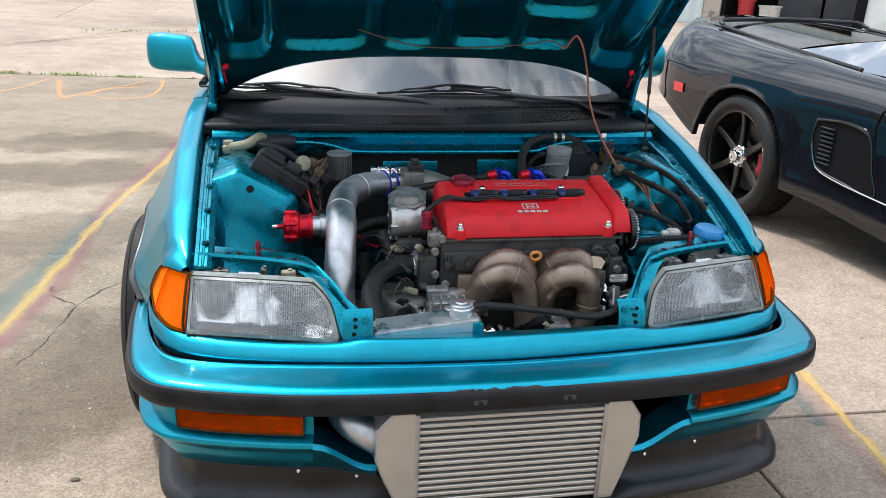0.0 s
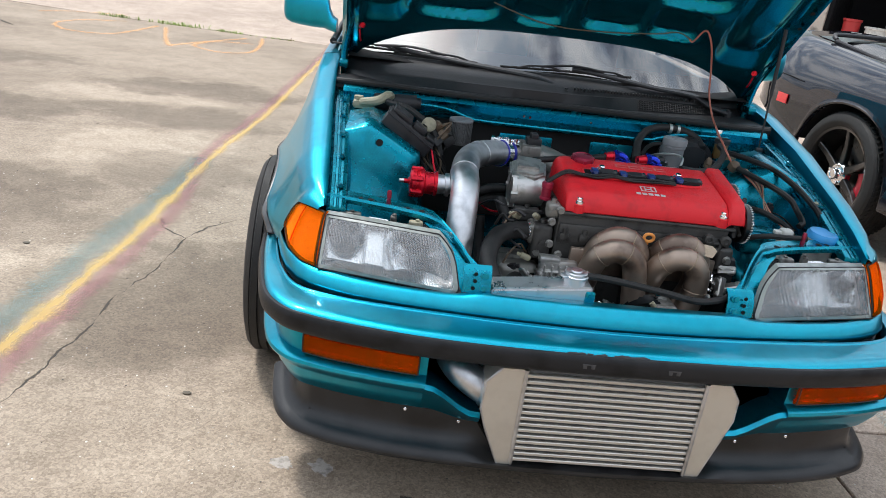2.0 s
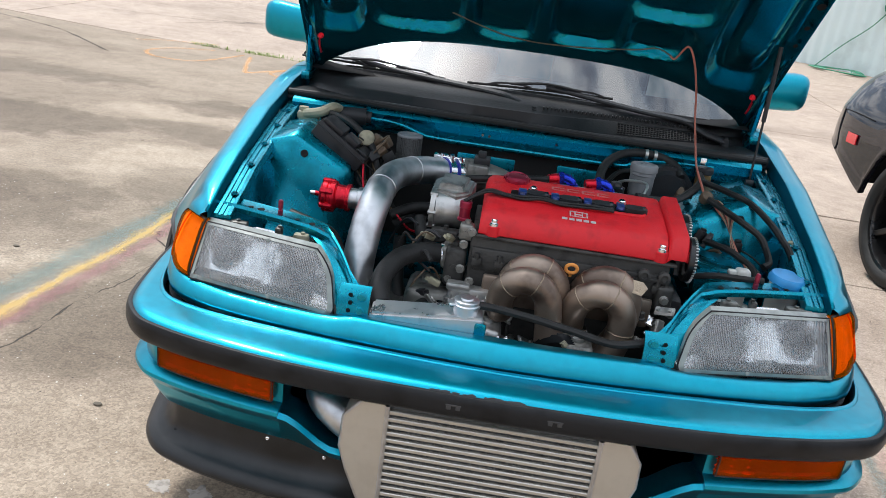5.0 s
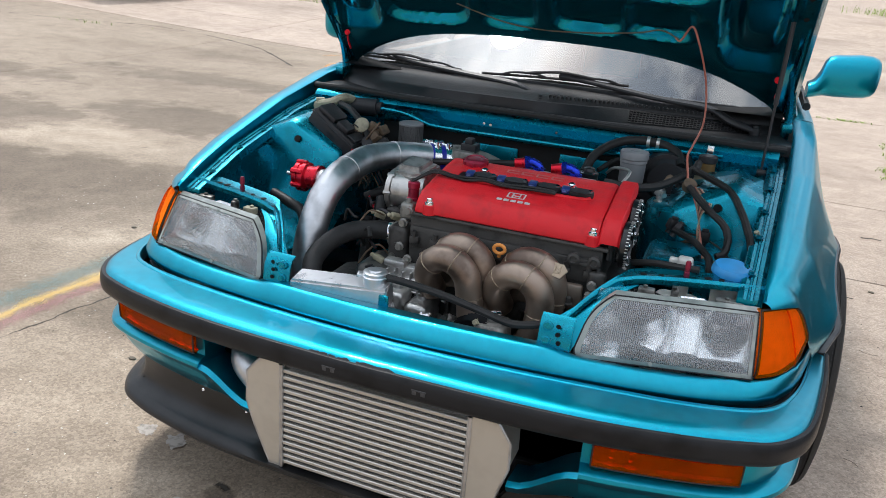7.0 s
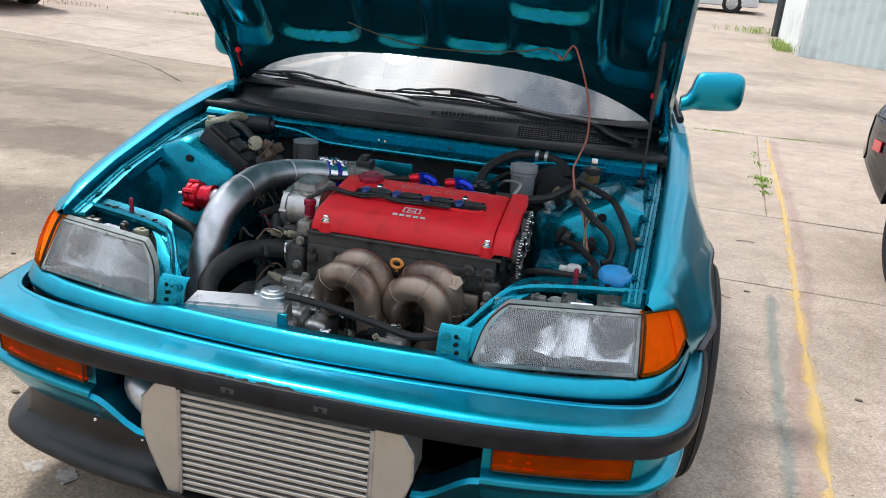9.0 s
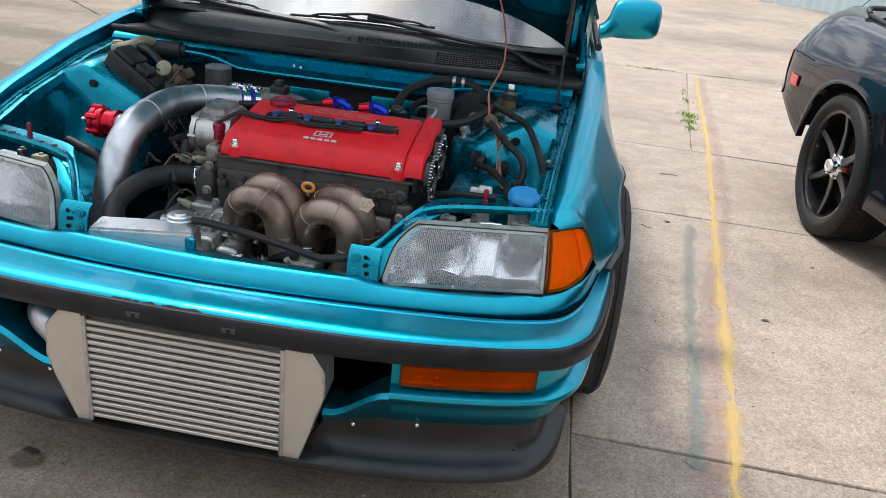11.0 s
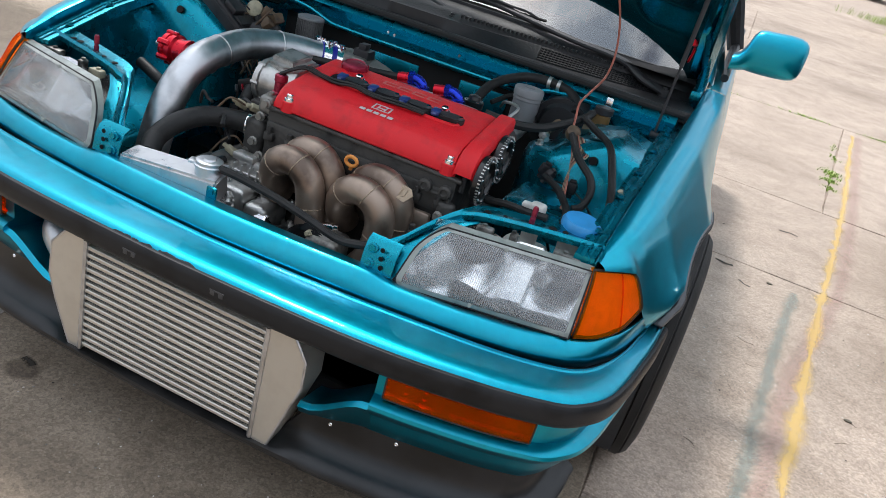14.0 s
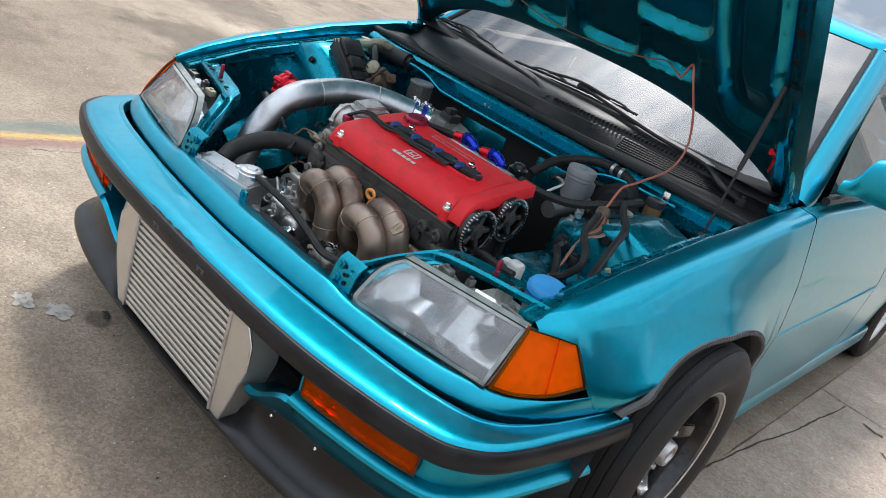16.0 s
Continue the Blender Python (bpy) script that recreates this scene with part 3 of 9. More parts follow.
for s in (-1, 1):
    light = None
    bm = bmesh.new()
    LENS = [(0.356, 0.238, 0.531), (0.690, 0.288, 0.546), (0.682, 0.366, 0.652), (0.384, 0.288, 0.655)]
    rows = patch(LENS, 40, 24, 0.014, round_in=0.105)
    vs = grid(bm, rows)
    edge = [r[0] for r in rows] + rows[-1][1:] + [r[-1] for r in rows[-2::-1]] + rows[0][-2:0:-1]
    lens_edge = edge
    light = part("headlight", flip(bm) if s < 0 else bm, CLEAR_LENS, car, "fluted glass headlight, slightly hazed")
    light.visible_shadow = False
    bm = bmesh.new()
    rows = patch([(0.362, 0.285, 0.540), (0.685, 0.335, 0.556), (0.675, 0.405, 0.645), (0.382, 0.335, 0.648)], 40, 14, 0.0)
    for r in rows:        # a wide main bowl, a step, and a small round bowl at the outer end
        for i, p in enumerate(r):
            d1, d2 = ((p.x - 0.445) / 0.085) ** 2 + ((p.z - 0.592) / 0.075) ** 2, ((p.x - 0.630) / 0.042) ** 2 + ((p.z - 0.602) / 0.042) ** 2
            p.y += 0.055 * max(0.0, 1 - d1) + 0.050 * max(0.0, 1 - d2) + (0.012 if 0.535 < p.x < 0.585 else 0.0)
    grid(bm, rows)
    ring = [[p + (q - p) * f for p, q in zip(rows[0], patch([(0.362, 0.245, 0.538), (0.685, 0.292, 0.553), (0.675, 0.378, 0.648), (0.382, 0.298, 0.65)], 40, 14)[0])] for f in (0, 1)]
    grid(bm, ring)
    part("reflector", flip(bm) if s < 0 else bm, REFLECTOR, light, "mirror-bright reflector bowl")
    bm = bmesh.new()  # thick plain border of the moulded glass
    wide = [[p + Vector((0, -0.0014, 0.0004)) for p in r] for r in patch(LENS, 80, 40, 0.014, round_in=0.105)]
    grid(bm, wide[:4]), grid(bm, wide[-3:]), grid(bm, [r[:4] for r in wide]), grid(bm, [r[-3:] for r in wide])
    back = [p + Vector((0, 0.018, 0.004)) for p in lens_edge]
    grid(bm, [lens_edge + lens_edge[:1], back + back[:1]])
    part("glass_border", flip(bm) if s < 0 else bm, GLASS_EDGE, light, "plain greenish glass border")
    for u, v in ((0.44, 0.97), (0.44, 0.06), (0.96, 0.06)):
        bm = bmesh.new()
        p = wide[int(v * 40)][int(u * 80)]
        lathe(bm, [(0.0045, 0.0), (0.0045, 0.0025), (0.003, 0.0035), (0, 0.0035)], Matrix.Translation(p) @ pose(0, 0, 0, 75), 10)
        part("glass_stud", flip(bm) if s < 0 else bm, GLASS_EDGE, light)
    bm = bmesh.new()  # grey plastic top and back of the housing
    top = [Vector((0.430, 0.303, 0.655)), Vector((0.50, 0.318, 0.658)), Vector((0.60, 0.345, 0.657)), Vector((0.682, 0.374, 0.654))]
    grid(bm, [[p + Vector((0, 0.006, -0.010)) for p in top], [p + Vector((0, 0.016, -0.008)) for p in top], [p + Vector((0, 0.03, -0.022)) for p in top], [p + Vector((0, 0.055, -0.09)) for p in top]])
    part("housing", flip(bm) if s < 0 else bm, BLACK_TRIM, light, "weathered plastic lamp housing")
    for x0, x1, h, mat in ((0.452, 0.485, 0.658, CAST_MID if s > 0 else BEIGE), (0.515, 0.530, 0.661, CAST_MID), (0.60, 0.655, 0.654, CAST_MID)):
        bm = bmesh.new()
        yy = 0.340 + (x0 - 0.4) * 0.22
        box(bm, (x0, yy, 0.640), (x1, yy + 0.020, h), 0.004)
        cyl(bm, (x0 + 0.4 * (x1 - x0), yy + 0.01, h - 0.003), (x0 + 0.4 * (x1 - x0), yy + 0.01, h + 0.004), 0.005, seg=8)
        part("adjuster", flip(bm) if s < 0 else bm, mat, light)
    bm = bmesh.new()
    tube(bm, [p + Vector((0, -0.001, 0)) for p in lens_edge + lens_edge[:1]], 0.0018, 6, smooth=False)
    part("lens_rim", flip(bm) if s < 0 else bm, BLACK_TRIM, light)
    # corner lamp, bowed round the car's corner
    bm = bmesh.new()
    lowc = spline([(0.697, 0.292, 0.548), (0.737, 0.324, 0.551), (0.770, 0.384, 0.557), (0.789, 0.464, 0.568)], 6)
    upc = spline([(0.687, 0.358, 0.657), (0.711, 0.380, 0.657), (0.735, 0.404, 0.656), (0.752, 0.430, 0.652)], 6)
    rows = [[a.lerp(c, v / 10) + Vector((0.5, -0.6, 0.1)) * (0.006 + 0.010 * (k / 18) ** 2) * (1 - (v / 5 - 1) ** 4) for k, (a, c) in enumerate(zip(lowc, upc))] for v in range(11)]
    grid(bm, rows)
    edge = [r[0] for r in rows] + rows[-1][1:] + [r[-1] for r in rows[-2::-1]] + rows[0][-2:0:-1]
    back = [p + Vector((-0.010, 0.014, 0.0)) for p in edge]
    grid(bm, [edge + edge[:1], back + back[:1]])
    bmesh.ops.remove_doubles(bm, verts=bm.verts[:], dist=1e-5)
    corner = part("corner_lamp", flip(bm) if s < 0 else bm, ORANGE_LENS, car, "amber corner indicator lamp")
    bm = bmesh.new()
    inner = []
    for j in range(41):       # stepped prisms that face the sky
        r0, r1 = rows[min(j // 4, 9)], rows[min(j // 4, 9) + 1]
        f = (j - 4 * min(j // 4, 9)) / 4
        inner.append([a.lerp(c, f) + Vector((-0.010, 0.012, 0)) * ((0.40 if k > 11 else 0.7) + (0.45 if j % 2 else 0.0)) for k, (a, c) in enumerate(zip(r0, r1))])
    grid(bm, inner)
    corner.visible_shadow = False
    part("lamp_back", flip(bm) if s < 0 else bm, LAMP_WHITE, corner)
    bm = bmesh.new()
    tube(bm, [r[11] + Vector((0.0004, -0.0004, 0)) for r in rows], 0.0016, 6, smooth=False)
    part("lens_rib", flip(bm) if s < 0 else bm, ORANGE_LENS, corner)
    bm = bmesh.new()
    tube(bm, [p + Vector((-0.001, 0.006, 0)) for p in edge + edge[:1]], 0.0035, 6, smooth=False)
    part("seal", flip(bm) if s < 0 else bm, RUBBER, corner)

# ---- fenders, doors and cabin ----
FLARE_GREY = material("grey_rubber", (0.085, 0.085, 0.088), 0.42, 0.0, 0.15, 30.0, spec=0.5)
AXLE_Y, AXLE_Z, TYRE_R = 0.90, 0.295, 0.295


def arch(y):
    d = abs(y - AXLE_Y) / 0.40
    return 0.29 + 0.365 * (1 - d ** 2.4) ** (1 / 2.4) if d < 1 else 0.0


# along y: x,z of the hood gap; x,z of the crest; x of the side at 0.70, at 0.56 and at the sill
SIDE = [(0.36, 0.684, 0.667, 0.690, 0.665, 0.70, 0.77, 0.78), (0.466, 0.689, 0.711, 0.730, 0.706, 0.757, 0.794, 0.795), (0.60, 0.697, 0.752, 0.748, 0.743, 0.800, 0.860, 0.83),
        (0.90, 0.717, 0.820, 0.776, 0.811, 0.846, 0.898, 0.845), (1.20, 0.731, 0.868, 0.789, 0.864, 0.842, 0.862, 0.838), (1.40, 0.735, 0.888, 0.790, 0.883, 0.838, 0.848, 0.835),
        (2.0, 0.722, 0.90, 0.79, 0.89, 0.838, 0.846, 0.835), (4.1, 0.70, 0.95, 0.76, 0.93, 0.82, 0.83, 0.80)]


def section(y):
    xi, zi, xc, zc, xm, xs, xb = lerp(SIDE, y)
    zm = min(0.70, zc - 0.035)
    xm = min(xm, xc + (xs - xc) * (zc - zm) / (zc - 0.56) + 0.010)
    side = [Vector((xc + f * (xm - xc) + e, y, zc - f * (zc - zm))) for f, e in ((0.0, 0.0), (0.07, 0.0025), (0.5, 0.002))]
    return [Vector((xi, y, zi - 0.038)), Vector((xi, y, zi)), Vector((xi + 0.006, y, zi + 0.003)), Vector((xc - 0.007, y, zc + 0.0035))] + side, xm, xs, xb, zm


LAMP_EDGE = [(0.358, 0.690, 0.660), (0.380, 0.713, 0.660), (0.404, 0.737, 0.659), (0.430, 0.756, 0.654), (0.447, 0.774, 0.613), (0.466, 0.793, 0.567)]


def side_rows(y0, y1, n, bottom):
    rows = []
    for i in range(n + 1):
        y = y0 + (y1 - y0) * i / n
        top, xm, xs, xb, zm = section(y)
        zb = bottom(y)
        if y < 0.466:  # above and behind the corner lamp
            xl, zl = lerp(LAMP_EDGE, y)
            a, c, b = top[1], top[4], Vector((xl, y, zl))
            row = [top[0], a, top[2], top[3], c] + [c.lerp(b, k / 17) + Vector((0.006, 0, 0.003)) * math.sin(math.pi * k / 17) * min(1.0, (y - 0.36) / 0.05) for k in range(1, 18)]
            rows.append(row)
            continue
        zt = top[-1].z
        row = top[:]
        for k in range(1, 16):
            z = zt + (zb - zt) * k / 15
            x = float(np.interp(z, [0.18, 0.30, 0.56, zm, max(zm + 0.001, zt)], [xb - 0.02, xb, xs, xm, top[-1].x]))
            if abs(y - AXLE_Y) < 0.40:  # the lip rolls outwards round the wheel arch
                x += 0.010 * max(0.0, 1 - (z - zb) / 0.08) ** 2 * min(1.0, (0.40 - abs(y - AXLE_Y)) / 0.14)
            if y < 0.62:  # tucked in behind the bumper's wing
                x = min(x, float(np.interp(y, [g[1] for g in GAP], [g[0] for g in GAP])) + 0.004 + 0.55 * (z - 0.515))
            row.append(Vector((x, y, z)))
        rows.append(row)
    return rows


def fender_bottom(y):
    a = arch(y)
    if y < AXLE_Y:
        return max(float(np.interp(y, [0.466, 0.51], [0.566, 0.517])) if y < 0.62 else 0.2, a)
    return max(0.20, a)


for s in (-1, 1):
    bm = bmesh.new()
    grid(bm, side_rows(0.37, 1.36, 66, fender_bottom))
    fender = part("fender", flip(bm) if s < 0 else bm, TEAL, car, "teal front fender", angle=50)
    bm = bmesh.new()
    rows = []
    for i in range(41):
        a = radians(34 + 122 * i / 40)
        y = AXLE_Y - 0.40 * math.copysign(abs(math.cos(a)) ** (2 / 2.4), math.cos(a))
        z = 0.29 + 0.365 * abs(math.sin(a)) ** (2 / 2.4)
        _, xm, xs, xb, zm = section(y)
        x = float(np.interp(z, [0.30, 0.56, zm], [xb, xs, xm])) + 0.009 * min(1.0, max(0.0, (0.40 - abs(y - AXLE_Y)) / 0.14))
        n = Vector((0, (AXLE_Y - y), 0.29 - z)).normalized()
        rows.append([Vector((x - 0.03, y, z)) + n * 0.011, Vector((x + 0.002, y, z)) + n * 0.011, Vector((x + 0.006, y, z)) + n * 0.008, Vector((x + 0.006, y, z)) + n * 0.003, Vector((x + 0.003, y, z)) - n * 0.002, Vector((x - 0.008, y, z)) - n * 0.003])
    grid(bm, rows)
    flare = part("arch_flare", flip(bm) if s < 0 else bm, FLARE_GREY, fender, "thin grey rubber wheel-arch flare")
    for k in range(4, 36):  # ribs across the flare
        bm = bmesh.new()
        r0, r1 = rows[k], rows[k + 1]
        for f in (0.15, 0.48, 0.81):
            tube(bm, [r0[q].lerp(r1[q], f) + Vector((0.0006, 0, 0)) for q in (1, 2, 3, 4)], 0.0014, 4, smooth=False)
        part("flare_rib", flip(bm) if s < 0 else bm, FLARE_GREY, flare)
    # wheel house
    bm = bmesh.new()
    rows = []
    for i in range(25):
        a = radians(-10 + 200 * i / 24)
        y, z = AXLE_Y - 0.41 * math.cos(a), 0.29 + 0.37 * math.sin(a)
        rows.append([Vector((0.845, y, z)), Vector((0.675, y, z - 0.03))])
    grid(bm, rows)
    box(bm, (0.670, 0.5, 0.12), (0.680, 1.3, 0.60))
    part("wheel_house", flip(bm) if s < 0 else bm, BLACK_PLASTIC, car)
    # door and rear side
    bm = bmesh.new()
    grid(bm, side_rows(1.366, 2.46, 20, lambda y: 0.24))
    door = part("door", flip(bm) if s < 0 else bm, TEAL, car, "teal front door")
    bm = bmesh.new()
    grid(bm, side_rows(2.468, 4.1, 24, lambda y: 0.24 if abs(y - 3.4) > 0.34 else 0.24 + 0.4 * math.sqrt(max(0, 1 - ((y - 3.4) / 0.34) ** 2))))
    part("rear_side", flip(bm) if s < 0 else bm, TEAL, car)
    bm = bmesh.new()
    box(bm, (0.80, 1.30, 0.17), (0.828, 3.05, 0.25), 0.012)
    part("sill", flip(bm) if s < 0 else bm, TEAL, car, "lighter teal sill")
    bm = bmesh.new()
    tube(bm, [(0.8470, 1.37, 0.545), (0.8470, 1.9, 0.548), (0.8460, 2.45, 0.552)], 0.0035, 6)
    part("door_crease", flip(bm) if s < 0 else bm, TEAL, door)
    # mirror
    bm = bmesh.new()
    rows = []
    for x, cy, cz, d, h in ((0.765, 1.560, 0.955, 0.052, 0.024), (0.782, 1.563, 0.962, 0.050, 0.027), (0.794, 1.566, 0.975, 0.048, 0.038), (0.802, 1.569, 0.992, 0.047, 0.053), (0.812, 1.573, 1.001, 0.047, 0.060), (0.830, 1.578, 1.003, 0.048, 0.063), (0.860, 1.584, 1.004, 0.049, 0.064), (0.900, 1.590, 1.007, 0.049, 0.065), (0.930, 1.595, 1.008, 0.046, 0.063), (0.948, 1.598, 1.008, 0.040, 0.057), (0.958, 1.600, 1.008, 0.031, 0.047), (0.963, 1.601, 1.008, 0.018, 0.030)):
        rows.append([Vector((x, cy + d * math.copysign(abs(math.cos(a)) ** 0.7, math.cos(a)), cz + h * math.copysign(abs(math.sin(a)) ** 0.7, math.sin(a)))) for a in (2 * math.pi * k / 28 for k in range(29))])
    vs = grid(bm, rows)
    bm.faces.new(vs[0][:-1]), bm.faces.new(vs[-1][:-1])
    bmesh.ops.remove_doubles(bm, verts=bm.verts[:], dist=1e-5)
    mirror = part("door_mirror", flip(bm) if s < 0 else bm, TEAL, car, "teal door mirror with rounded shell", angle=60)
    bm = bmesh.new()
    box(bm, (0.830, 1.627, 0.957), (0.945, 1.633, 1.057), 0.002)
    part("mirror_glass", flip(bm) if s < 0 else bm, CHROME, mirror)

# windscreen: base and head lines bow forward in the middle
def screen(u, v):
    base = Vector((0.705 * u, 1.215 + 0.150 * u * u, 0.915 - 0.02 * u * u))
    head = Vector((0.575 * u, 1.84 + 0.085 * u * u, 1.325 - 0.015 * u * u))
    return base.lerp(head, v) + Vector((0, -0.02, 0.035)) * math.sin(math.pi * v) * 0.2


bm = bmesh.new()
grid(bm, [[screen(-1 + 2 * i / 24, j / 10) for i in range(25)] for j in range(11)])
pane = part("windscreen", bm, SCREEN_GLASS, car, "windscreen reflecting bright clouds")
pane.visible_shadow = False
for s in (-1, 1):
    bm = bmesh.new()
    rows = []
    for j in range(11):
        p = screen(s, j / 10)
        rows.append([p + Vector((s * dx, dy, dz)) for dx, dy, dz in ((-0.012, 0.0, 0.004), (0.006, -0.008, 0.012), (0.03, 0.01, 0.006), (0.045, 0.05, -0.012), (0.042, 0.09, -0.03))])
    grid(bm, rows)
    part("pillar", bm, TEAL, car)
    bm = bmesh.new()
    tube(bm, [screen(s, j / 10) + Vector((-s * 0.012, -0.002, 0.004)) for j in range(11)], 0.009, 6, smooth=False)
    part("screen_moulding", bm, BLACK_TRIM, car)
    # side glass
    bm = bmesh.new()
    lo, hi = [(1.47, 0.915), (2.0, 0.92), (2.42, 0.93), (3.2, 0.945)], [(1.66, 1.07), (2.02, 1.29), (2.40, 1.31), (3.0, 1.285)]
    grid(bm, [[Vector((s * 0.765, y, z)) for y, z in lo], [Vector((s * (0.765 - 0.42 * (z - 0.92)), y, z)) for y, z in hi]])
    gl = part("side_window", bm, GLASS, car, "tinted side window")
    gl.visible_shadow = False
    bm = bmesh.new()
    tube(bm, [(s * 0.768, 2.42, 0.92), (s * 0.61, 2.40, 1.335)], 0.03, 8, smooth=False)
    tube(bm, [(s * 0.768, 1.45, 0.915), (s * 0.768, 3.2, 0.945)], 0.012, 8, smooth=False)
    part("window_frame", bm, BLACK_TRIM, car)
    bm = bmesh.new()
    grid(bm, [[Vector((s * 0.765, 3.18, 0.94)), Vector((s * 0.70, 3.9, 0.95))], [Vector((s * 0.60, 3.0, 1.31)), Vector((s * 0.60, 3.3, 1.25))]])
    part("rear_pillar", bm, TEAL, car)
bm = bmesh.new()
rows = []
for j in range(13):
    row = []
    for u in [-1 + i / 12 for i in range(25)]:
        p = screen(u, 1.0)
        if j == 0:
            row.append(p + Vector((0, 0.002, 0.004)))
        elif j == 1:
            row.append(p + Vector((0.012 * u, 0.028, 0.030)))
        elif j == 2:
            row.append(p + Vector((0.018 * u, 0.075, 0.048 - 0.008 * u * u)))
        else:
            f = (j - 2) / 10
            row.append(Vector((p.x * 1.03, p.y * (1 - f) + 3.085 * f, p.z + 0.048 - 0.012 * u * u + 0.02 * math.sin(math.pi * f))))
    rows.append(row)
grid(bm, rows)
part("roof", bm, TEAL, car, "teal roof")
bm = bmesh.new()
grid(bm, [[Vector((-0.58, 3.08, 1.35)), Vector((0.58, 3.08, 1.35))], [Vector((-0.62, 3.55, 0.97)), Vector((0.62, 3.55, 0.97))]])
part("rear_window", bm, GLASS, car)
bm = bmesh.new()
box(bm, (-0.70, 3.55, 0.25), (0.70, 4.15, 0.97), 0.05)
part("boot", bm, TEAL, car)
bm = bmesh.new()
grid(bm, [[Vector((x, 1.25, 0.90)), Vector((x, 1.55, 0.93)), Vector((x, 1.75, 0.90)), Vector((x, 1.78, 0.45))] for x in (-0.70, 0, 0.70)])
box(bm, (-0.72, 1.5, 0.30), (0.72, 3.5, 0.36))
part("dashboard", bm, INTERIOR, car)
for x in (-0.36, 0.36):
    bm = bmesh.new()
    box(bm, (x - 0.24, 2.10, 0.36), (x + 0.24, 2.55, 0.55), 0.05)
    box(bm, (x - 0.23, 2.48, 0.45), (x + 0.23, 2.62, 1.05), 0.06)
    box(bm, (x - 0.13, 2.50, 1.08), (x + 0.13, 2.60, 1.24), 0.04)
    part("seat", bm, INTERIOR, car)

# ---- cowl and wipers ----
def cowl_row(u):
    """Front to back: the flat shelf behind the seal, a step, and the raised band along the foot of the glass."""
    b = screen(u, 0.0)
    f = Vector((0.735 * u, 1.085 + 0.012 * u * u, 0.840))
    w = float(np.interp(u, [-1, -0.75, 0.0, 0.12, 0.40, 0.80, 1.0], [0.085, 0.125, 0.104, 0.090, 0.052, 0.045, 0.040]))
    st = Vector((b.x, b.y - w, b.z - 0.034))
    shelf, fo = f.z + 0.002, max(f.y + 0.018, st.y - 0.030)
    return [f + Vector((0, 0, -0.02)), f, f + Vector((0, 0.004, 0.008)), f + Vector((0, 0.011, 0.009)), f + Vector((0, 0.014, 0.004)), Vector((f.x, (f.y + fo) / 2 + 0.006, shelf - 0.002)), Vector((st.x, fo, shelf)), Vector((st.x, fo + 0.002, shelf + 0.002)),
            Vector((st.x, st.y - 0.002, st.z - 0.003)), st + Vector((0, 0.008, 0.0)), st.lerp(b, 0.25) + Vector((0, 0, 0.004)), st.lerp(b, 0.5) + Vector((0, 0, 0.006)), st.lerp(b, 0.8) + Vector((0, 0, 0.003)), b + Vector((0, -0.004, -0.001)), b + Vector((0, 0.0, 0.006)), b + Vector((0, 0.02, 0.008))]


bm = bmesh.new()
grid(bm, [cowl_row(-1 + i / 36) for i in range(73)])
cowl = part("cowl_panel", bm, COWL_BLACK, car, "weathered black plastic cowl panel")
bm = bmesh.new()
tube(bm, [(-0.755, 1.112, 0.836), (-0.68, 1.090, 0.842), (-0.56, 1.078, 0.846), (-0.40, 1.072, 0.842), (-0.2, 1.070, 0.842), (0.0, 1.069, 0.843), (0.25, 1.070, 0.841), (0.45, 1.073, 0.842), (0.60, 1.078, 0.840), (0.715, 1.090, 0.838)], 0.010, 10)
part("cowl_seal", bm, RUBBER, cowl, "black rubber hood seal")
for i in range(40):
    bm = bmesh.new()
    u = 0.07 + 0.66 * i / 39
    p = cowl_row(u)[10]
    box(bm, (p.x - 0.0022, p.y - 0.010, p.z - 0.004), (p.x + 0.0022, p.y + 0.010, p.z + 0.004), 0.001, 1)
    part("vent_slat", bm, COWL_BLACK, cowl)
bm = bmesh.new()  # open mesh grille over a near-black sheet
def on_slope(u, f, lift):
    r = cowl_row(u)
    return r[7].lerp(r[8], f) + Vector((0, -0.75, 0.66)) * lift


us = [0.40 + 0.46 * i / 34 for i in range(35)]
for u in us:
    tube(bm, [on_slope(u, 0.04, 0.002), on_slope(u, 0.96, 0.002)], 0.0016, 4, smooth=False)
for k in range(6):
    tube(bm, [on_slope(u, 0.04 + 0.184 * k, 0.002) for u in us], 0.0016, 4, smooth=False)
tagged(part("grille_mesh", bm, COWL_BLACK, cowl, "square plastic grille mesh"), kind="stuff")
# sheet on the closed slope whose colour stands for the shade behind the mesh
bm = bmesh.new()
grid(bm, [[on_slope(u, f, 0.0006) for u in us] for f in (0.02, 0.98)])
part("grille_shade_sheet", bm, INTERIOR, cowl)


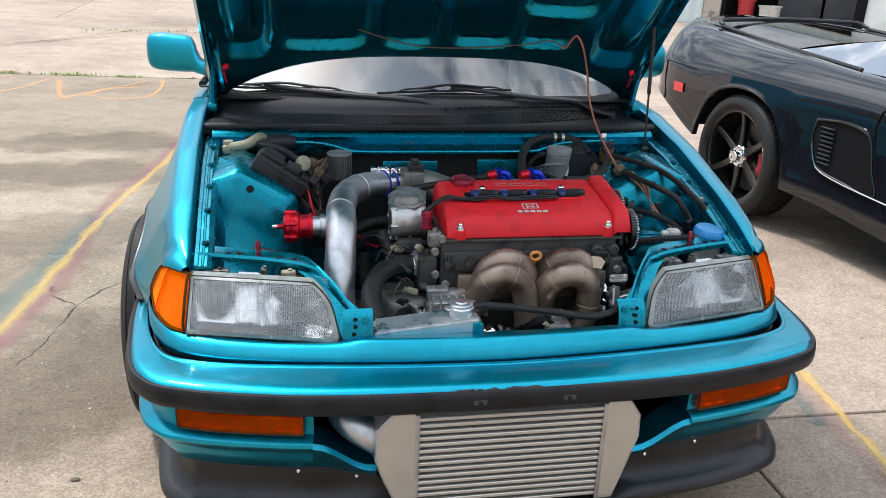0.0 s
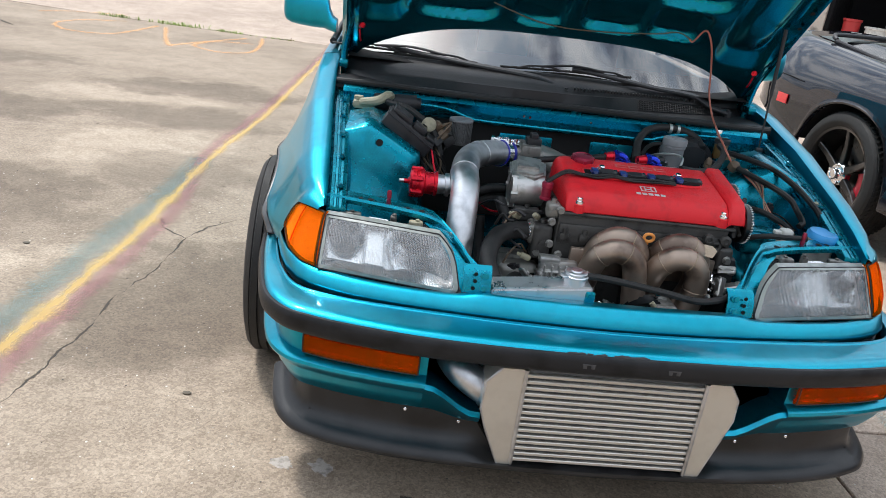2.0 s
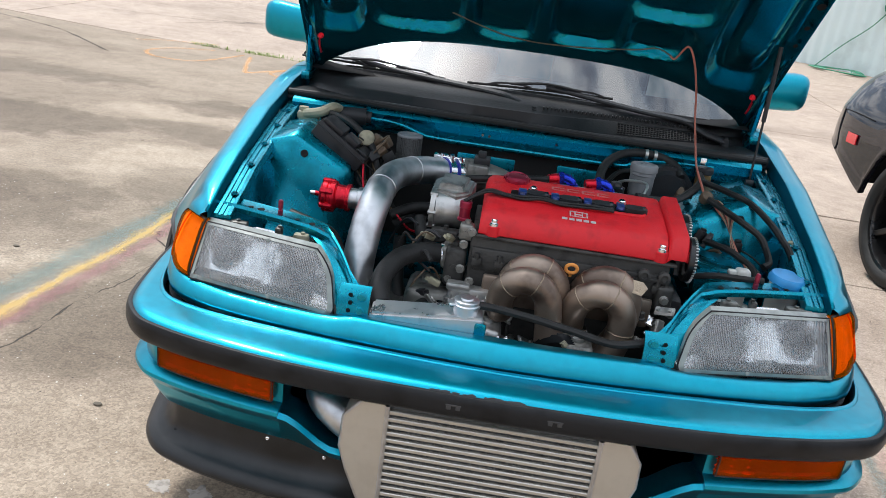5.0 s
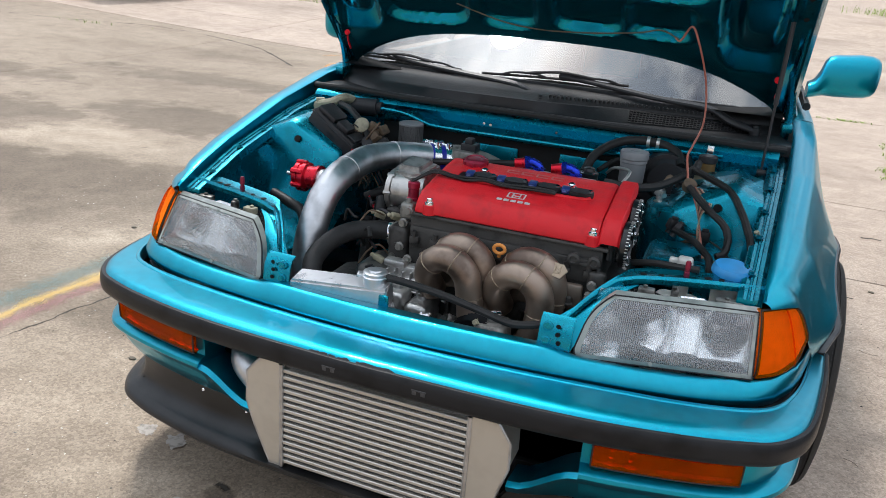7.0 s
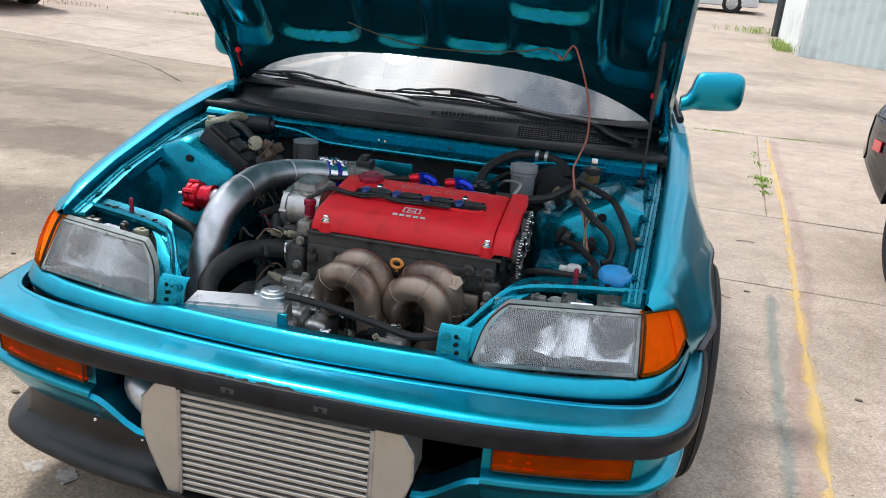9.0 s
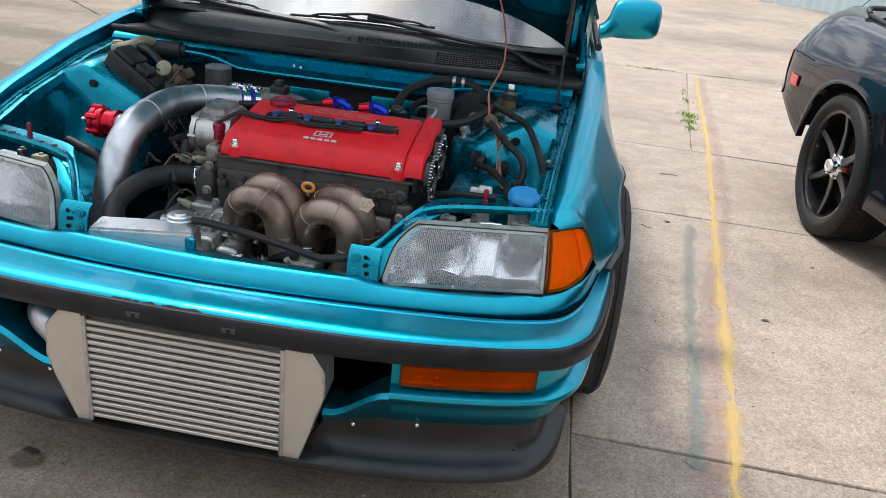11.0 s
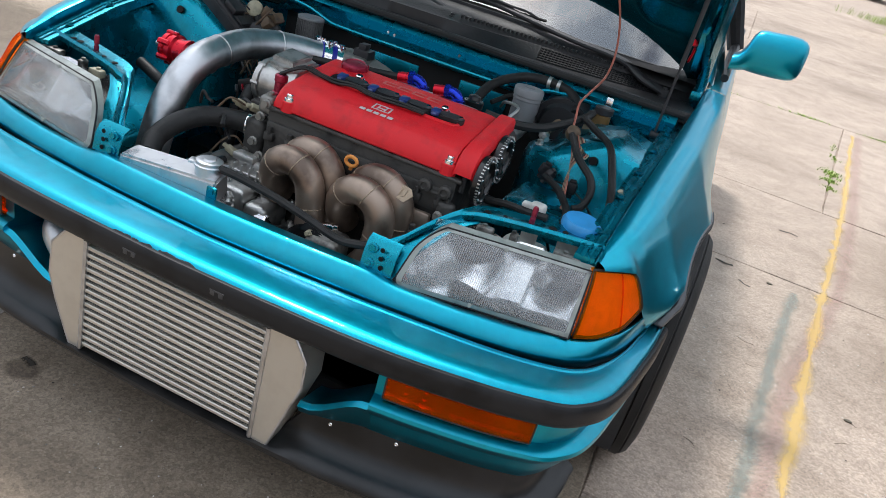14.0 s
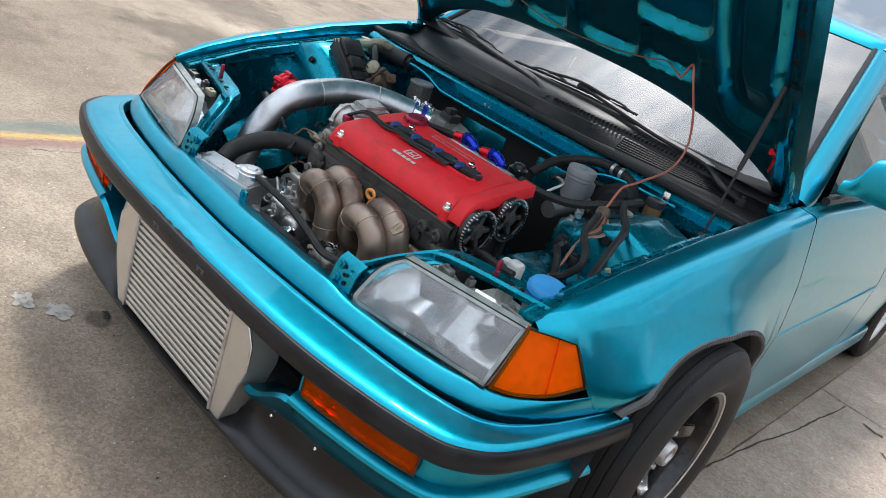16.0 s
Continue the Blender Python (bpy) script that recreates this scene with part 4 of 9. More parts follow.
def wiper(arm_line, tip, heel):
    """A bent flat arm from its pivot, and a sprung blade from tip to heel along the glass."""
    p = Vector(arm_line[0])
    bm = bmesh.new()
    rows = []
    line = spline([Vector(q) for q in arm_line], 5)
    for i, q in enumerate(line):
        d = (line[min(i + 1, len(line) - 1)] - line[max(i - 1, 0)]).normalized()
        side = d.cross(Vector((0, -0.45, 0.9))).normalized()
        up, w = side.cross(d), 0.0150 - 0.0085 * i / len(line)
        rows.append([q + side * a * w + up * b for a, b in ((-1, -0.005), (-1, 0.001), (-0.6, 0.0045), (0.6, 0.0045), (1, 0.001), (1, -0.005), (-1, -0.005))])
    vs = grid(bm, rows)
    bm.faces.new(vs[0][:-1]), bm.faces.new(vs[-1][:-1])
    arm = part("wiper_arm", bm, BLACK_PLASTIC, car, "weathered black wiper arm")
    bm = bmesh.new()
    lathe(bm, [(0.0, 0.012), (0.006, 0.012), (0.0075, 0.006), (0.012, 0.005), (0.014, 0.0), (0.015, -0.03)], Matrix.Translation(p), 16)
    part("pivot_nut", bm, BLACK_TRIM, arm)
    a, b = Vector(heel), Vector(tip)
    bm = bmesh.new()
    tube(bm, [a, a.lerp(b, 0.5) + Vector((0, 0.002, 0.002)), b], 0.0042, 6)
    blade = part("wiper_blade", bm, RUBBER, arm)
    bm = bmesh.new()
    for f in (0.22, 0.70):
        tube(bm, [a.lerp(b, f - 0.17), a.lerp(b, f - 0.08) + Vector((0, -0.002, 0.011)), a.lerp(b, f + 0.08) + Vector((0, -0.002, 0.011)), a.lerp(b, f + 0.17)], 0.0035, 5, 4)
    tube(bm, [a.lerp(b, 0.22) + Vector((0, -0.002, 0.011)), a.lerp(b, 0.46) + Vector((0, -0.004, 0.022)), a.lerp(b, 0.70) + Vector((0, -0.002, 0.011))], 0.0045, 6, 5)
    part("blade_bridge", bm, BLACK_PLASTIC, blade)


wiper([(0.020, 1.140, 0.882), (-0.035, 1.165, 0.902), (-0.10, 1.188, 0.914), (-0.30, 1.232, 0.922), (-0.48, 1.293, 0.930), (-0.555, 1.332, 0.936)], (-0.765, 1.385, 0.918), (-0.27, 1.236, 0.926))
wiper([(0.633, 1.250, 0.858), (0.565, 1.246, 0.874), (0.496, 1.258, 0.901), (0.345, 1.228, 0.916), (0.13, 1.228, 0.940), (0.05, 1.228, 0.946)], (-0.195, 1.218, 0.927), (0.26, 1.240, 0.938))

# ---- hood, open at 45 degrees ----
HOOD_ANGLE = radians(45)


def hood_point(x, v, out=0.0):
    """v runs from the hinge edge to the nose edge; out is the depth towards the engine."""
    crown = 0.03 * (1 - (x / 0.72) ** 2) - 0.02 * (v - 0.2) ** 2
    o = out - crown
    return Vector((x, 1.377 - v * math.cos(HOOD_ANGLE) - o * math.sin(HOOD_ANGLE) * 1.0, 0.884 + v * math.sin(HOOD_ANGLE) - o * math.cos(HOOD_ANGLE)))


def rounded(x, v, cx, cv, w, h, soft=0.018, p=4.0):
    """1 inside a rounded rectangle, 0 outside, with a soft wall."""
    d = (abs((x - cx) / (w / 2)) ** p + abs((v - cv) / (h / 2)) ** p) ** (1 / p)
    return min(1, max(0, (1 - d) * min(w, h) / 2 / soft + 0.5))


POCKETS = [(-0.365, 0.405, 0.27, 0.25), (-0.105, 0.385, 0.165, 0.20), (0.132, 0.405, 0.205, 0.22), (0.335, 0.365, 0.17, 0.12), (0.590, 0.54, 0.19, 0.58), (-0.605, 0.50, 0.16, 0.48),
           (0.345, 0.58, 0.24, 0.25), (-0.03, 0.66, 0.40, 0.24), (-0.37, 0.70, 0.24, 0.26), (-0.20, 0.93, 0.44, 0.22), (0.25, 0.90, 0.40, 0.26), (-0.56, 0.90, 0.14, 0.22)]


def hood_relief(x, v):
    h = 0.040
    for cx, cv, w, l in POCKETS:
        h -= 0.028 * rounded(x, v, cx, cv, w, l, 0.020, 4.5)
        if l > 0.4:  # raised island inside the long pockets
            h += 0.022 * rounded(x, v, cx, cv + 0.02, w - 0.085, l - 0.11, 0.02)
    side = 0.73 - 0.008 * v
    h += 0.010 * math.exp(-((abs(x) - side + 0.055) / 0.008) ** 2) - 0.008 * math.exp(-((abs(x) - side + 0.03) / 0.006) ** 2)
    return h


def rear_v(x):
    return 0.225 * (1 - min(1, abs(x) / 0.735) ** 3.6)


NU, NV = 190, 150
under, over = [], []
for j in range(NV + 1):
    f = j / NV
    ru, ro = [], []
    for i in range(NU + 1):
        u = -1 + 2 * i / NU
        v0 = rear_v(u * 0.73)
        v = v0 + (1.10 - v0) * f
        x = u * (0.73 - 0.008 * v)
        e = min(1.0, min((1 - abs(u)) / 0.02, f / 0.014, (1 - f) / 0.02))
        ru.append(hood_point(x, v, hood_relief(x, v) * e if e < 1 else hood_relief(x, v)))
        ro.append(hood_point(x, v, -0.012 if 0 < e else 0.0))
    under.append(ru), over.append(ro)
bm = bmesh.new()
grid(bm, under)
hood = part("hood", bm, TEAL_HOOD_SHADE, car, "open teal hood with its pressed inner frame showing")
bm = bmesh.new()
grid(bm, over[::4])
part("hood_skin", bm, TEAL, hood, "teal outer hood skin")
for s in (-1, 1):
    for v, r in ((0.45, 0.007), (0.52, 0.008), (0.60, 0.012), (0.66, 0.006), (0.70, 0.009), (0.80, 0.012), (0.86, 0.007), (0.92, 0.009)):
        bm = bmesh.new()
        p = hood_point(s * 0.688, v, 0.0415)
        lathe(bm, [(0, 0.0006), (r, 0.0006), (r, 0.0), (0, 0)], look(p, p + Vector((0, 1, 1))), 12)
        part("access_hole", bm, INTERIOR, hood)
    # hinge arm
    bm = bmesh.new()
    tube(bm, [(s * 0.715, 1.30, 0.83), (s * 0.715, 1.28, 0.93), hood_point(s * 0.69, 0.25, 0.03)], 0.012, 8)
    box(bm, (s * 0.715 - 0.014, 1.24, 0.86), (s * 0.715 + 0.014, 1.34, 0.885), 0.004)
    grid(bm, [[hood_point(s * 0.70, v, 0.03) + Vector((0, -0.02 * a, 0)) for v in (0.06, 0.16, 0.30, 0.40)] for a in (0, 1)])
    part("hood_hinge", bm, TEAL_BAY, car)
    bm = bmesh.new()
    p = hood_point(s * 0.69, 0.20, 0.045)
    cyl(bm, p + Vector((-s * 0.02, 0, 0.012)), p + Vector((-s * 0.030, -0.016, 0.012)), 0.011, 0.009, 12)
    tube(bm, [p + Vector((-s * 0.02, 0, 0.01)), p + Vector((-s * 0.022, 0.01, -0.02)), p + Vector((-s * 0.026, 0.02, -0.042))], 0.0035, 6)
    part("hinge_bush", bm, RED_ANO, car, "red anodised hood hinge bush")
# wire clipped under the hood and hanging into the bay
bm = bmesh.new()
tube(bm, [hood_point(-0.26, 0.36, 0.035), hood_point(-0.12, 0.31, 0.045), hood_point(0.0, 0.285, 0.04), hood_point(0.15, 0.30, 0.045), hood_point(0.28, 0.33, 0.05), hood_point(0.34, 0.35, 0.05), hood_point(0.39, 0.335, 0.06)], 0.0022, 6, 6)
part("clipped_wire", bm, BROWN, car, "dull brown wire clipped under the hood")
bm = bmesh.new()
tube(bm, [hood_point(0.38, 0.338, 0.058), hood_point(0.395, 0.333, 0.061), (0.420, 1.092, 1.13), (0.445, 1.085, 1.09), (0.474, 1.108, 1.01), (0.490, 1.114, 0.936), (0.494, 1.065, 0.878), (0.482, 0.96, 0.840), (0.477, 0.90, 0.822), (0.488, 0.85, 0.787), (0.492, 0.825, 0.772)], 0.0030, 6, 6)
part("hood_wire", bm, COPPER_WIRE, car, "thin pink copper wire")
# gas strut
bm = bmesh.new()
a, b = Vector((0.661, 1.022, 0.79)), Vector((0.6625, 1.062, 1.165))
tube(bm, [a, a.lerp(b, 0.5)], 0.0034, 8, smooth=False)
tube(bm, [a.lerp(b, 0.45), b], 0.0062, 10, smooth=False)
cyl(bm, a + Vector((-0.01, 0, -0.006)), a + Vector((0.012, 0, -0.006)), 0.009)
part("gas_strut", bm, BLACK_PLASTIC, car, "black gas strut")

# ---- engine bay shell ----
def bay_rail_z(y):
    return float(np.interp(y, [0.36, 0.45, 0.60, 0.90, 1.20], [0.655, 0.684, 0.730, 0.788, 0.828]))


for s in (-1, 1):
    # inner fender wall with the strut tower bulging into the bay
    bm = bmesh.new()
    rows = []
    ty, tx = 0.88, 0.60
    for i in range(41):
        y = 0.40 + 0.77 * i / 40
        zr = bay_rail_z(y) - 0.012
        t = max(0.0, 1 - abs((y - ty) / (0.25 if y < ty else 0.22)) ** 3.0)          # how far the tower stands in
        t = t * t * (3 - 2 * t)
        ledge = 0.668 - 0.008 * t
        xin = 0.665 - 0.02 * t
        ztop = zr - 0.020
        row = [Vector((0.700, y, zr + 0.004)), Vector((0.690, y, zr - 0.004)), Vector((0.686, y, zr - 0.016)), Vector((ledge, y, zr - 0.014))]
        xm = ledge - 0.6 * (ledge - xin)
        row += [Vector((xm, y, ztop)), Vector((xin + 0.02 * t, y, ztop - 0.008)), Vector((xin, y, ztop - 0.035)), Vector((xin - 0.01 * t, y, ztop - 0.10)), Vector((xin - 0.02 * t, y, 0.52)), Vector((xin - 0.03, y, 0.36)), Vector((xin - 0.06, y, 0.24))]
        rows.append(row)
    grid(bm, rows)
    wallp = part("inner_fender", flip(bm) if s < 0 else bm, TEAL_BAY, car, "teal inner fender with strut tower", angle=45)
    # strut tower: a folded wedge with a crest and a long front slope
    COLS = [(1.00, ((0.668, 0.60), (0.60, 0.60), (0.53, 0.58), (0.455, 0.56), (0.435, 0.48))), (0.965, ((0.668, 0.70), (0.60, 0.780), (0.53, 0.760), (0.455, 0.730), (0.432, 0.56))), (0.93, ((0.668, 0.785), (0.60, 0.802), (0.52, 0.780), (0.455, 0.745), (0.430, 0.56))),
            (0.778, ((0.670, 0.768), (0.60, 0.795), (0.53, 0.760), (0.455, 0.716), (0.43, 0.54))), (0.757, ((0.670, 0.764), (0.60, 0.784), (0.54, 0.746), (0.465, 0.702), (0.44, 0.53))), (0.742, ((0.670, 0.735), (0.605, 0.738), (0.548, 0.705), (0.475, 0.662), (0.45, 0.50))),
            (0.725, ((0.670, 0.655), (0.612, 0.645), (0.557, 0.615), (0.49, 0.575), (0.465, 0.46))), (0.67, ((0.670, 0.53), (0.63, 0.515), (0.58, 0.49), (0.53, 0.46), (0.51, 0.41))), (0.55, ((0.670, 0.48), (0.65, 0.46), (0.61, 0.44), (0.56, 0.42), (0.55, 0.36)))]
    bm = bmesh.new()
    grid(bm, [[Vector((x, y, z)) for x, z in row] for y, row in COLS])
    bmesh.ops.subdivide_edges(bm, edges=bm.edges[:], cuts=2, use_grid_fill=True, smooth=0.3)
    part("strut_tower", flip(bm) if s < 0 else bm, TEAL_BAY, wallp, "teal pressed strut tower", angle=60)
    bm = bmesh.new()
    lathe(bm, [(0, 0.0), (0.010, 0.0), (0.010, 0.004), (0, 0.004)], pose(s * 0.572, 0.744, 0.742, 62), 12)
    part("drain_hole", bm, INTERIOR, wallp)
    # hood gutter beside the fender
    bm = bmesh.new()
    rows = []
    for k in range(36):
        y = 0.39 + 0.022 * k
        xi = lerp(SIDE, y)[0]
        rows.append([Vector((xi + dx, y, bay_rail_z(y) + dz)) for dx, dz in ((-0.048, -0.022), (-0.047, -0.002), (-0.045, 0.0), (-0.038, 0.001), (-0.036, -0.0015), (-0.030, -0.0018), (-0.028, 0.001), (-0.025, 0.001), (-0.023, -0.0015), (-0.018, -0.0018), (-0.016, 0.001), (-0.008, 0.001), (-0.006, -0.006), (-0.0005, -0.007))])
    rows.insert(0, [p + Vector((0, -0.003, -0.022)) for p in rows[0]])  # folded front end
    grid(bm, rows)
    part("gutter_rail", flip(bm) if s < 0 else bm, TEAL_BAY, car)
    for k in range(6):
        bm = bmesh.new()
        y = 0.47 + 0.13 * k
        lathe(bm, [(0.010, 0), (0.010, 0.002), (0.006, 0.0025), (0.006, 0.006), (0, 0.006)], pose(s * (lerp(SIDE, y)[0] - 0.030), y, bay_rail_z(y) + 0.0005), 8)
        part("fender_bolt", bm, TEAL_BAY, wallp)
    # upper radiator support: along the light, down to the bracket
    bm = bmesh.new()
    path = [Vector(p) for p in ((0.69, 0.462, 0.679), (0.60, 0.440, 0.678), (0.50, 0.418, 0.674), (0.425, 0.398, 0.665), (0.378, 0.348, 0.640), (0.345, 0.300, 0.612), (0.325, 0.272, 0.590))]
    path = spline(path, 4)
    rows = []
    for i, p in enumerate(path):
        w = 0.028 - 0.012 * (i > 12)
        rows.append([p + Vector(d) for d in ((0, -w, -0.014), (0, -w, -0.004), (0, -w + 0.005, 0.002), (0, -0.004, -0.003), (0, 0.004, -0.003), (0, w - 0.005, 0.002), (0, w, -0.004), (0, w, -0.03))])
    grid(bm, rows)
    sup = part("radiator_support", flip(bm) if s < 0 else bm, TEAL_BAY, car, "teal upper radiator support panel")
    for x, y, z, r in ((0.605, 0.441, 0.6785, 0.006), (0.580, 0.436, 0.6785, 0.008), (0.455, 0.409, 0.6715, 0.007), (0.49, 0.414, 0.6745, 0.005)):
        bm = bmesh.new()
        lathe(bm, [(r, 0), (r, 0.0015), (0, 0.0015)], pose(s * x, y - 0.012, z), 10)
        part("support_hole", bm, INTERIOR, sup)
    bm = bmesh.new()          # broad plate from the support down to the bracket
    up = spline([(0.455, 0.416, 0.666), (0.410, 0.388, 0.655), (0.365, 0.340, 0.626), (0.325, 0.292, 0.602), (0.300, 0.268, 0.588)], 5)
    dn = spline([(0.450, 0.378, 0.656), (0.420, 0.348, 0.640), (0.388, 0.300, 0.606), (0.362, 0.262, 0.560), (0.350, 0.250, 0.535)], 5)
    grid(bm, [[a.lerp(c, f) + Vector((0, 0, 0.004 * (1 - abs(2 * f - 1)) - 0.004)) for f in (0, 0.15, 0.5, 0.85, 1.0)] for a, c in zip(up, dn)])
    shell(bm, 0.003)
    part("gusset", flip(bm) if s < 0 else bm, TEAL_BAY, sup)
    bm = bmesh.new()
    grid(bm, [[Vector((x, y, z)) for x in (0.286, 0.30, 0.33, 0.352)] for y, z in ((0.268, 0.600), (0.254, 0.592), (0.244, 0.575), (0.238, 0.54))])
    shell(bm, 0.004)
    brk = part("support_bracket", flip(bm) if s < 0 else bm, TEAL_BAY, car, "teal bolt-on bracket beside the headlight")
    for z in (0.553, 0.583):
        bm = bmesh.new()
        lathe(bm, [(0.010, 0), (0.010, 0.003), (0.0065, 0.004), (0.0065, 0.009), (0, 0.009)], pose(s * 0.303, 0.245 if z > 0.57 else 0.240, z, 78), 10)
        part("bracket_bolt", bm, TEAL_BAY, brk)
    for x, z in ((0.325, 0.588), (0.325, 0.57), (0.328, 0.552)):
        bm = bmesh.new()
        lathe(bm, [(0.005, 0), (0.005, 0.001), (0, 0.001)], pose(s * x, 0.238, z, 90), 8)
        part("bracket_hole", bm, INTERIOR, brk)
    # hood pin
    bm = bmesh.new()
    lathe(bm, [(0.0058, 0), (0.0058, 0.010), (0.0046, 0.011), (0.0046, 0.014), (0.0058, 0.015), (0.0058, 0.030), (0.004, 0.034), (0, 0.034)], pose(s * 0.537, 0.427, 0.673), 12)
    part("hood_pin", bm, CAP_PURPLE, car, "dark red anodised hood pin")

# firewall: upper box with a stepped lower edge, dark padding beneath
bm = bmesh.new()
rows = []
for i in range(49):
    u = -1 + i / 24
    x = 0.70 * u
    step = 1 / (1 + math.exp(-(abs(x + 0.02) - 0.36) / 0.02))
    lowz = 0.775 - 0.0 * step + 0.028 * math.exp(-((x + 0.36) / 0.07) ** 2)
    rows.append([Vector((x, 1.10, 0.835)), Vector((x, 1.072, 0.832)), Vector((x, 1.062, 0.826)), Vector((x, 1.056, 0.818)), Vector((x, 1.076, lowz + 0.014)), Vector((x, 1.050, lowz + 0.006)), Vector((x, 1.03, lowz)), Vector((x, 1.035, lowz - 0.010)), Vector((x, 1.09, lowz - 0.012)), Vector((x, 1.10, 0.60)), Vector((x, 1.08, 0.25))])
grid(bm, rows)
fw = part("firewall", bm, TEAL_BAY, car, "teal firewall with stepped ledge", angle=45)
bm = bmesh.new()
grid(bm, [[Vector((x, 1.086 + 0.004 * math.sin(25 * x), z)) for x in [-0.46 + 0.04 * k for k in range(24)]] for z in (0.762, 0.70, 0.60, 0.45)])
shell(bm, 0.012)
part("sound_pad", bm, RUBBER, fw, "black bulkhead sound pad")
bm = bmesh.new()
box(bm, (-0.188, 1.066, 0.655), (-0.012, 1.074, 0.738), 0.004)
part("firewall_plate", bm, TEAL_BAY, fw, "bright teal patch on the bulkhead")
bm = bmesh.new()
box(bm, (0.115, 1.066, 0.655), (0.26, 1.074, 0.742), 0.004)
part("firewall_plate", bm, TEAL_BAY, fw)
for x, z in ((-0.10, 0.80), (0.10, 0.805), (-0.12, 0.802), (0.30, 0.80), (0.28, 0.80)):
    bm = bmesh.new()
    lathe(bm, [(0.005, 0), (0.004, 0.004), (0, 0.004)], pose(x, 1.055, z, 90), 8)
    part("firewall_screw", bm, CHROME, fw)
bm = bmesh.new()  # floor of the bay: subframe and front beam
box(bm, (-0.68, 0.20, 0.20), (0.68, 1.12, 0.22))
box(bm, (-0.62, 0.30, 0.22), (0.62, 0.36, 0.34), 0.01)
box(bm, (-0.66, 0.88, 0.22), (0.66, 1.0, 0.34), 0.02)
part("subframe", bm, BLACK_PLASTIC, car)

bm = bmesh.new()  # rolled lower edge of the ledge, stepped down in the middle
tube(bm, [(-0.56, 1.045, 0.798), (-0.48, 1.038, 0.804), (-0.40, 1.033, 0.803), (-0.35, 1.030, 0.796), (-0.30, 1.028, 0.782), (-0.25, 1.028, 0.776), (0.0, 1.028, 0.775), (0.27, 1.028, 0.776), (0.32, 1.029, 0.784), (0.37, 1.033, 0.798), (0.44, 1.040, 0.804), (0.56, 1.046, 0.806)], 0.006, 8)
part("ledge_bead", bm, TEAL_BAY, fw)

# ---- engine ----
VC_PROFILE = [(0.470, 0.686), (0.464, 0.690), (0.464, 0.700), (0.470, 0.716), (0.480, 0.732), (0.493, 0.742), (0.56, 0.757), (0.64, 0.772), (0.68, 0.778), (0.698, 0.772), (0.706, 0.75), (0.708, 0.686)]
bm = bmesh.new()
prof = VC_PROFILE
x0, x1 = -0.086, 0.344
rows = []
for x, k in ((x0, 0.72), (x0 + 0.004, 0.88), (x0 + 0.012, 0.97), (x0 + 0.022, 1.0), (x0 + 0.10, 1), (x0 + 0.2, 1), (x0 + 0.3, 1), (x1 - 0.012, 1.0), (x1 - 0.005, 0.985), (x1 - 0.001, 0.955), (x1, 0.90)):
    cy, cz = 0.58, 0.686
    rows.append([Vector((x, cy + (y - cy) * (0.94 + 0.06 * k), cz + (z - cz) * k if z > cz else z)) for y, z in prof])
vs = grid(bm, rows)
bm.faces.new(vs[0])
bm.faces.new(vs[-1])
# the raised end over the cam gears
rows = []
for x, k, lift in ((x1 + 0.001, 0.88, 0), (x1 + 0.002, 0.95, 0.0), (x1 + 0.006, 1.01, 0.005), (x1 + 0.010, 1.03, 0.007), (x1 + 0.042, 1.03, 0.007), (x1 + 0.046, 1.0, 0.003)):
    rows.append([Vector((x, 0.58 + (y - 0.58) * (1.03 if k > 1 else 1.0), 0.686 + (z - 0.686) * k + lift)) for y, z in prof[1:-3]])
rows.append([p + Vector((0.001, 0, -0.018 if p.y > 0.475 else 0.0)) for p in rows[-1]])
grid(bm, rows)
vc = part("valve_cover", bm, RED, car, "red wrinkle-finish valve cover with silver lettering bars", angle=40)


def on_cover(x, y, lift=0.0):
    z = float(np.interp(y, [p[0] for p in VC_PROFILE[1:10]], [p[1] for p in VC_PROFILE[1:10]]))
    d = 0.01
    z2 = float(np.interp(y + d, [p[0] for p in VC_PROFILE[1:10]], [p[1] for p in VC_PROFILE[1:10]]))
    a = math.degrees(math.atan2(z2 - z, d))
    return pose(x, y, z, a) @ Matrix.Translation((0, 0, lift))


for x, y in ((-0.053, 0.472), (0.331, 0.472), (0.03, 0.615), (0.245, 0.615)):
    if y < 0.5:
        bm = bmesh.new()
        lathe(bm, [(0.018, 0.686), (0.017, 0.708), (0.014, 0.711), (0, 0.711)], pose(x, y + 0.004, 0), 18)
        part("nut_boss", bm, RED, vc)
    bm = bmesh.new()
    m = pose(x, y + 0.002, 0.714) if y < 0.5 else on_cover(x, y)
    lathe(bm, [(0.013, -0.004), (0.013, 0.002), (0.010, 0.004), (0.0085, 0.004), (0.0085, 0.010), (0.006, 0.012), (0, 0.012)], m, 14)
    part("cover_nut", bm, CHROME, vc, "bright acorn nut and washer")
bm = bmesh.new()
lathe(bm, [(0.030, -0.004), (0.031, 0.004), (0.029, 0.010), (0.024, 0.013), (0.022, 0.011), (0.010, 0.012), (0, 0.012)], on_cover(-0.012, 0.667), 28)
oil_cap = part("oil_cap", bm, CAP_PURPLE, vc, "dark pink oil filler cap")
for k in range(8):
    bm = bmesh.new()
    box(bm, (0.027, -0.004, -0.002), (0.033, 0.004, 0.008), m=on_cover(-0.012, 0.667) @ Matrix.Rotation(k * math.pi / 4, 4, "Z"))
    part("grip_rib", bm, CAP_PURPLE, vc)
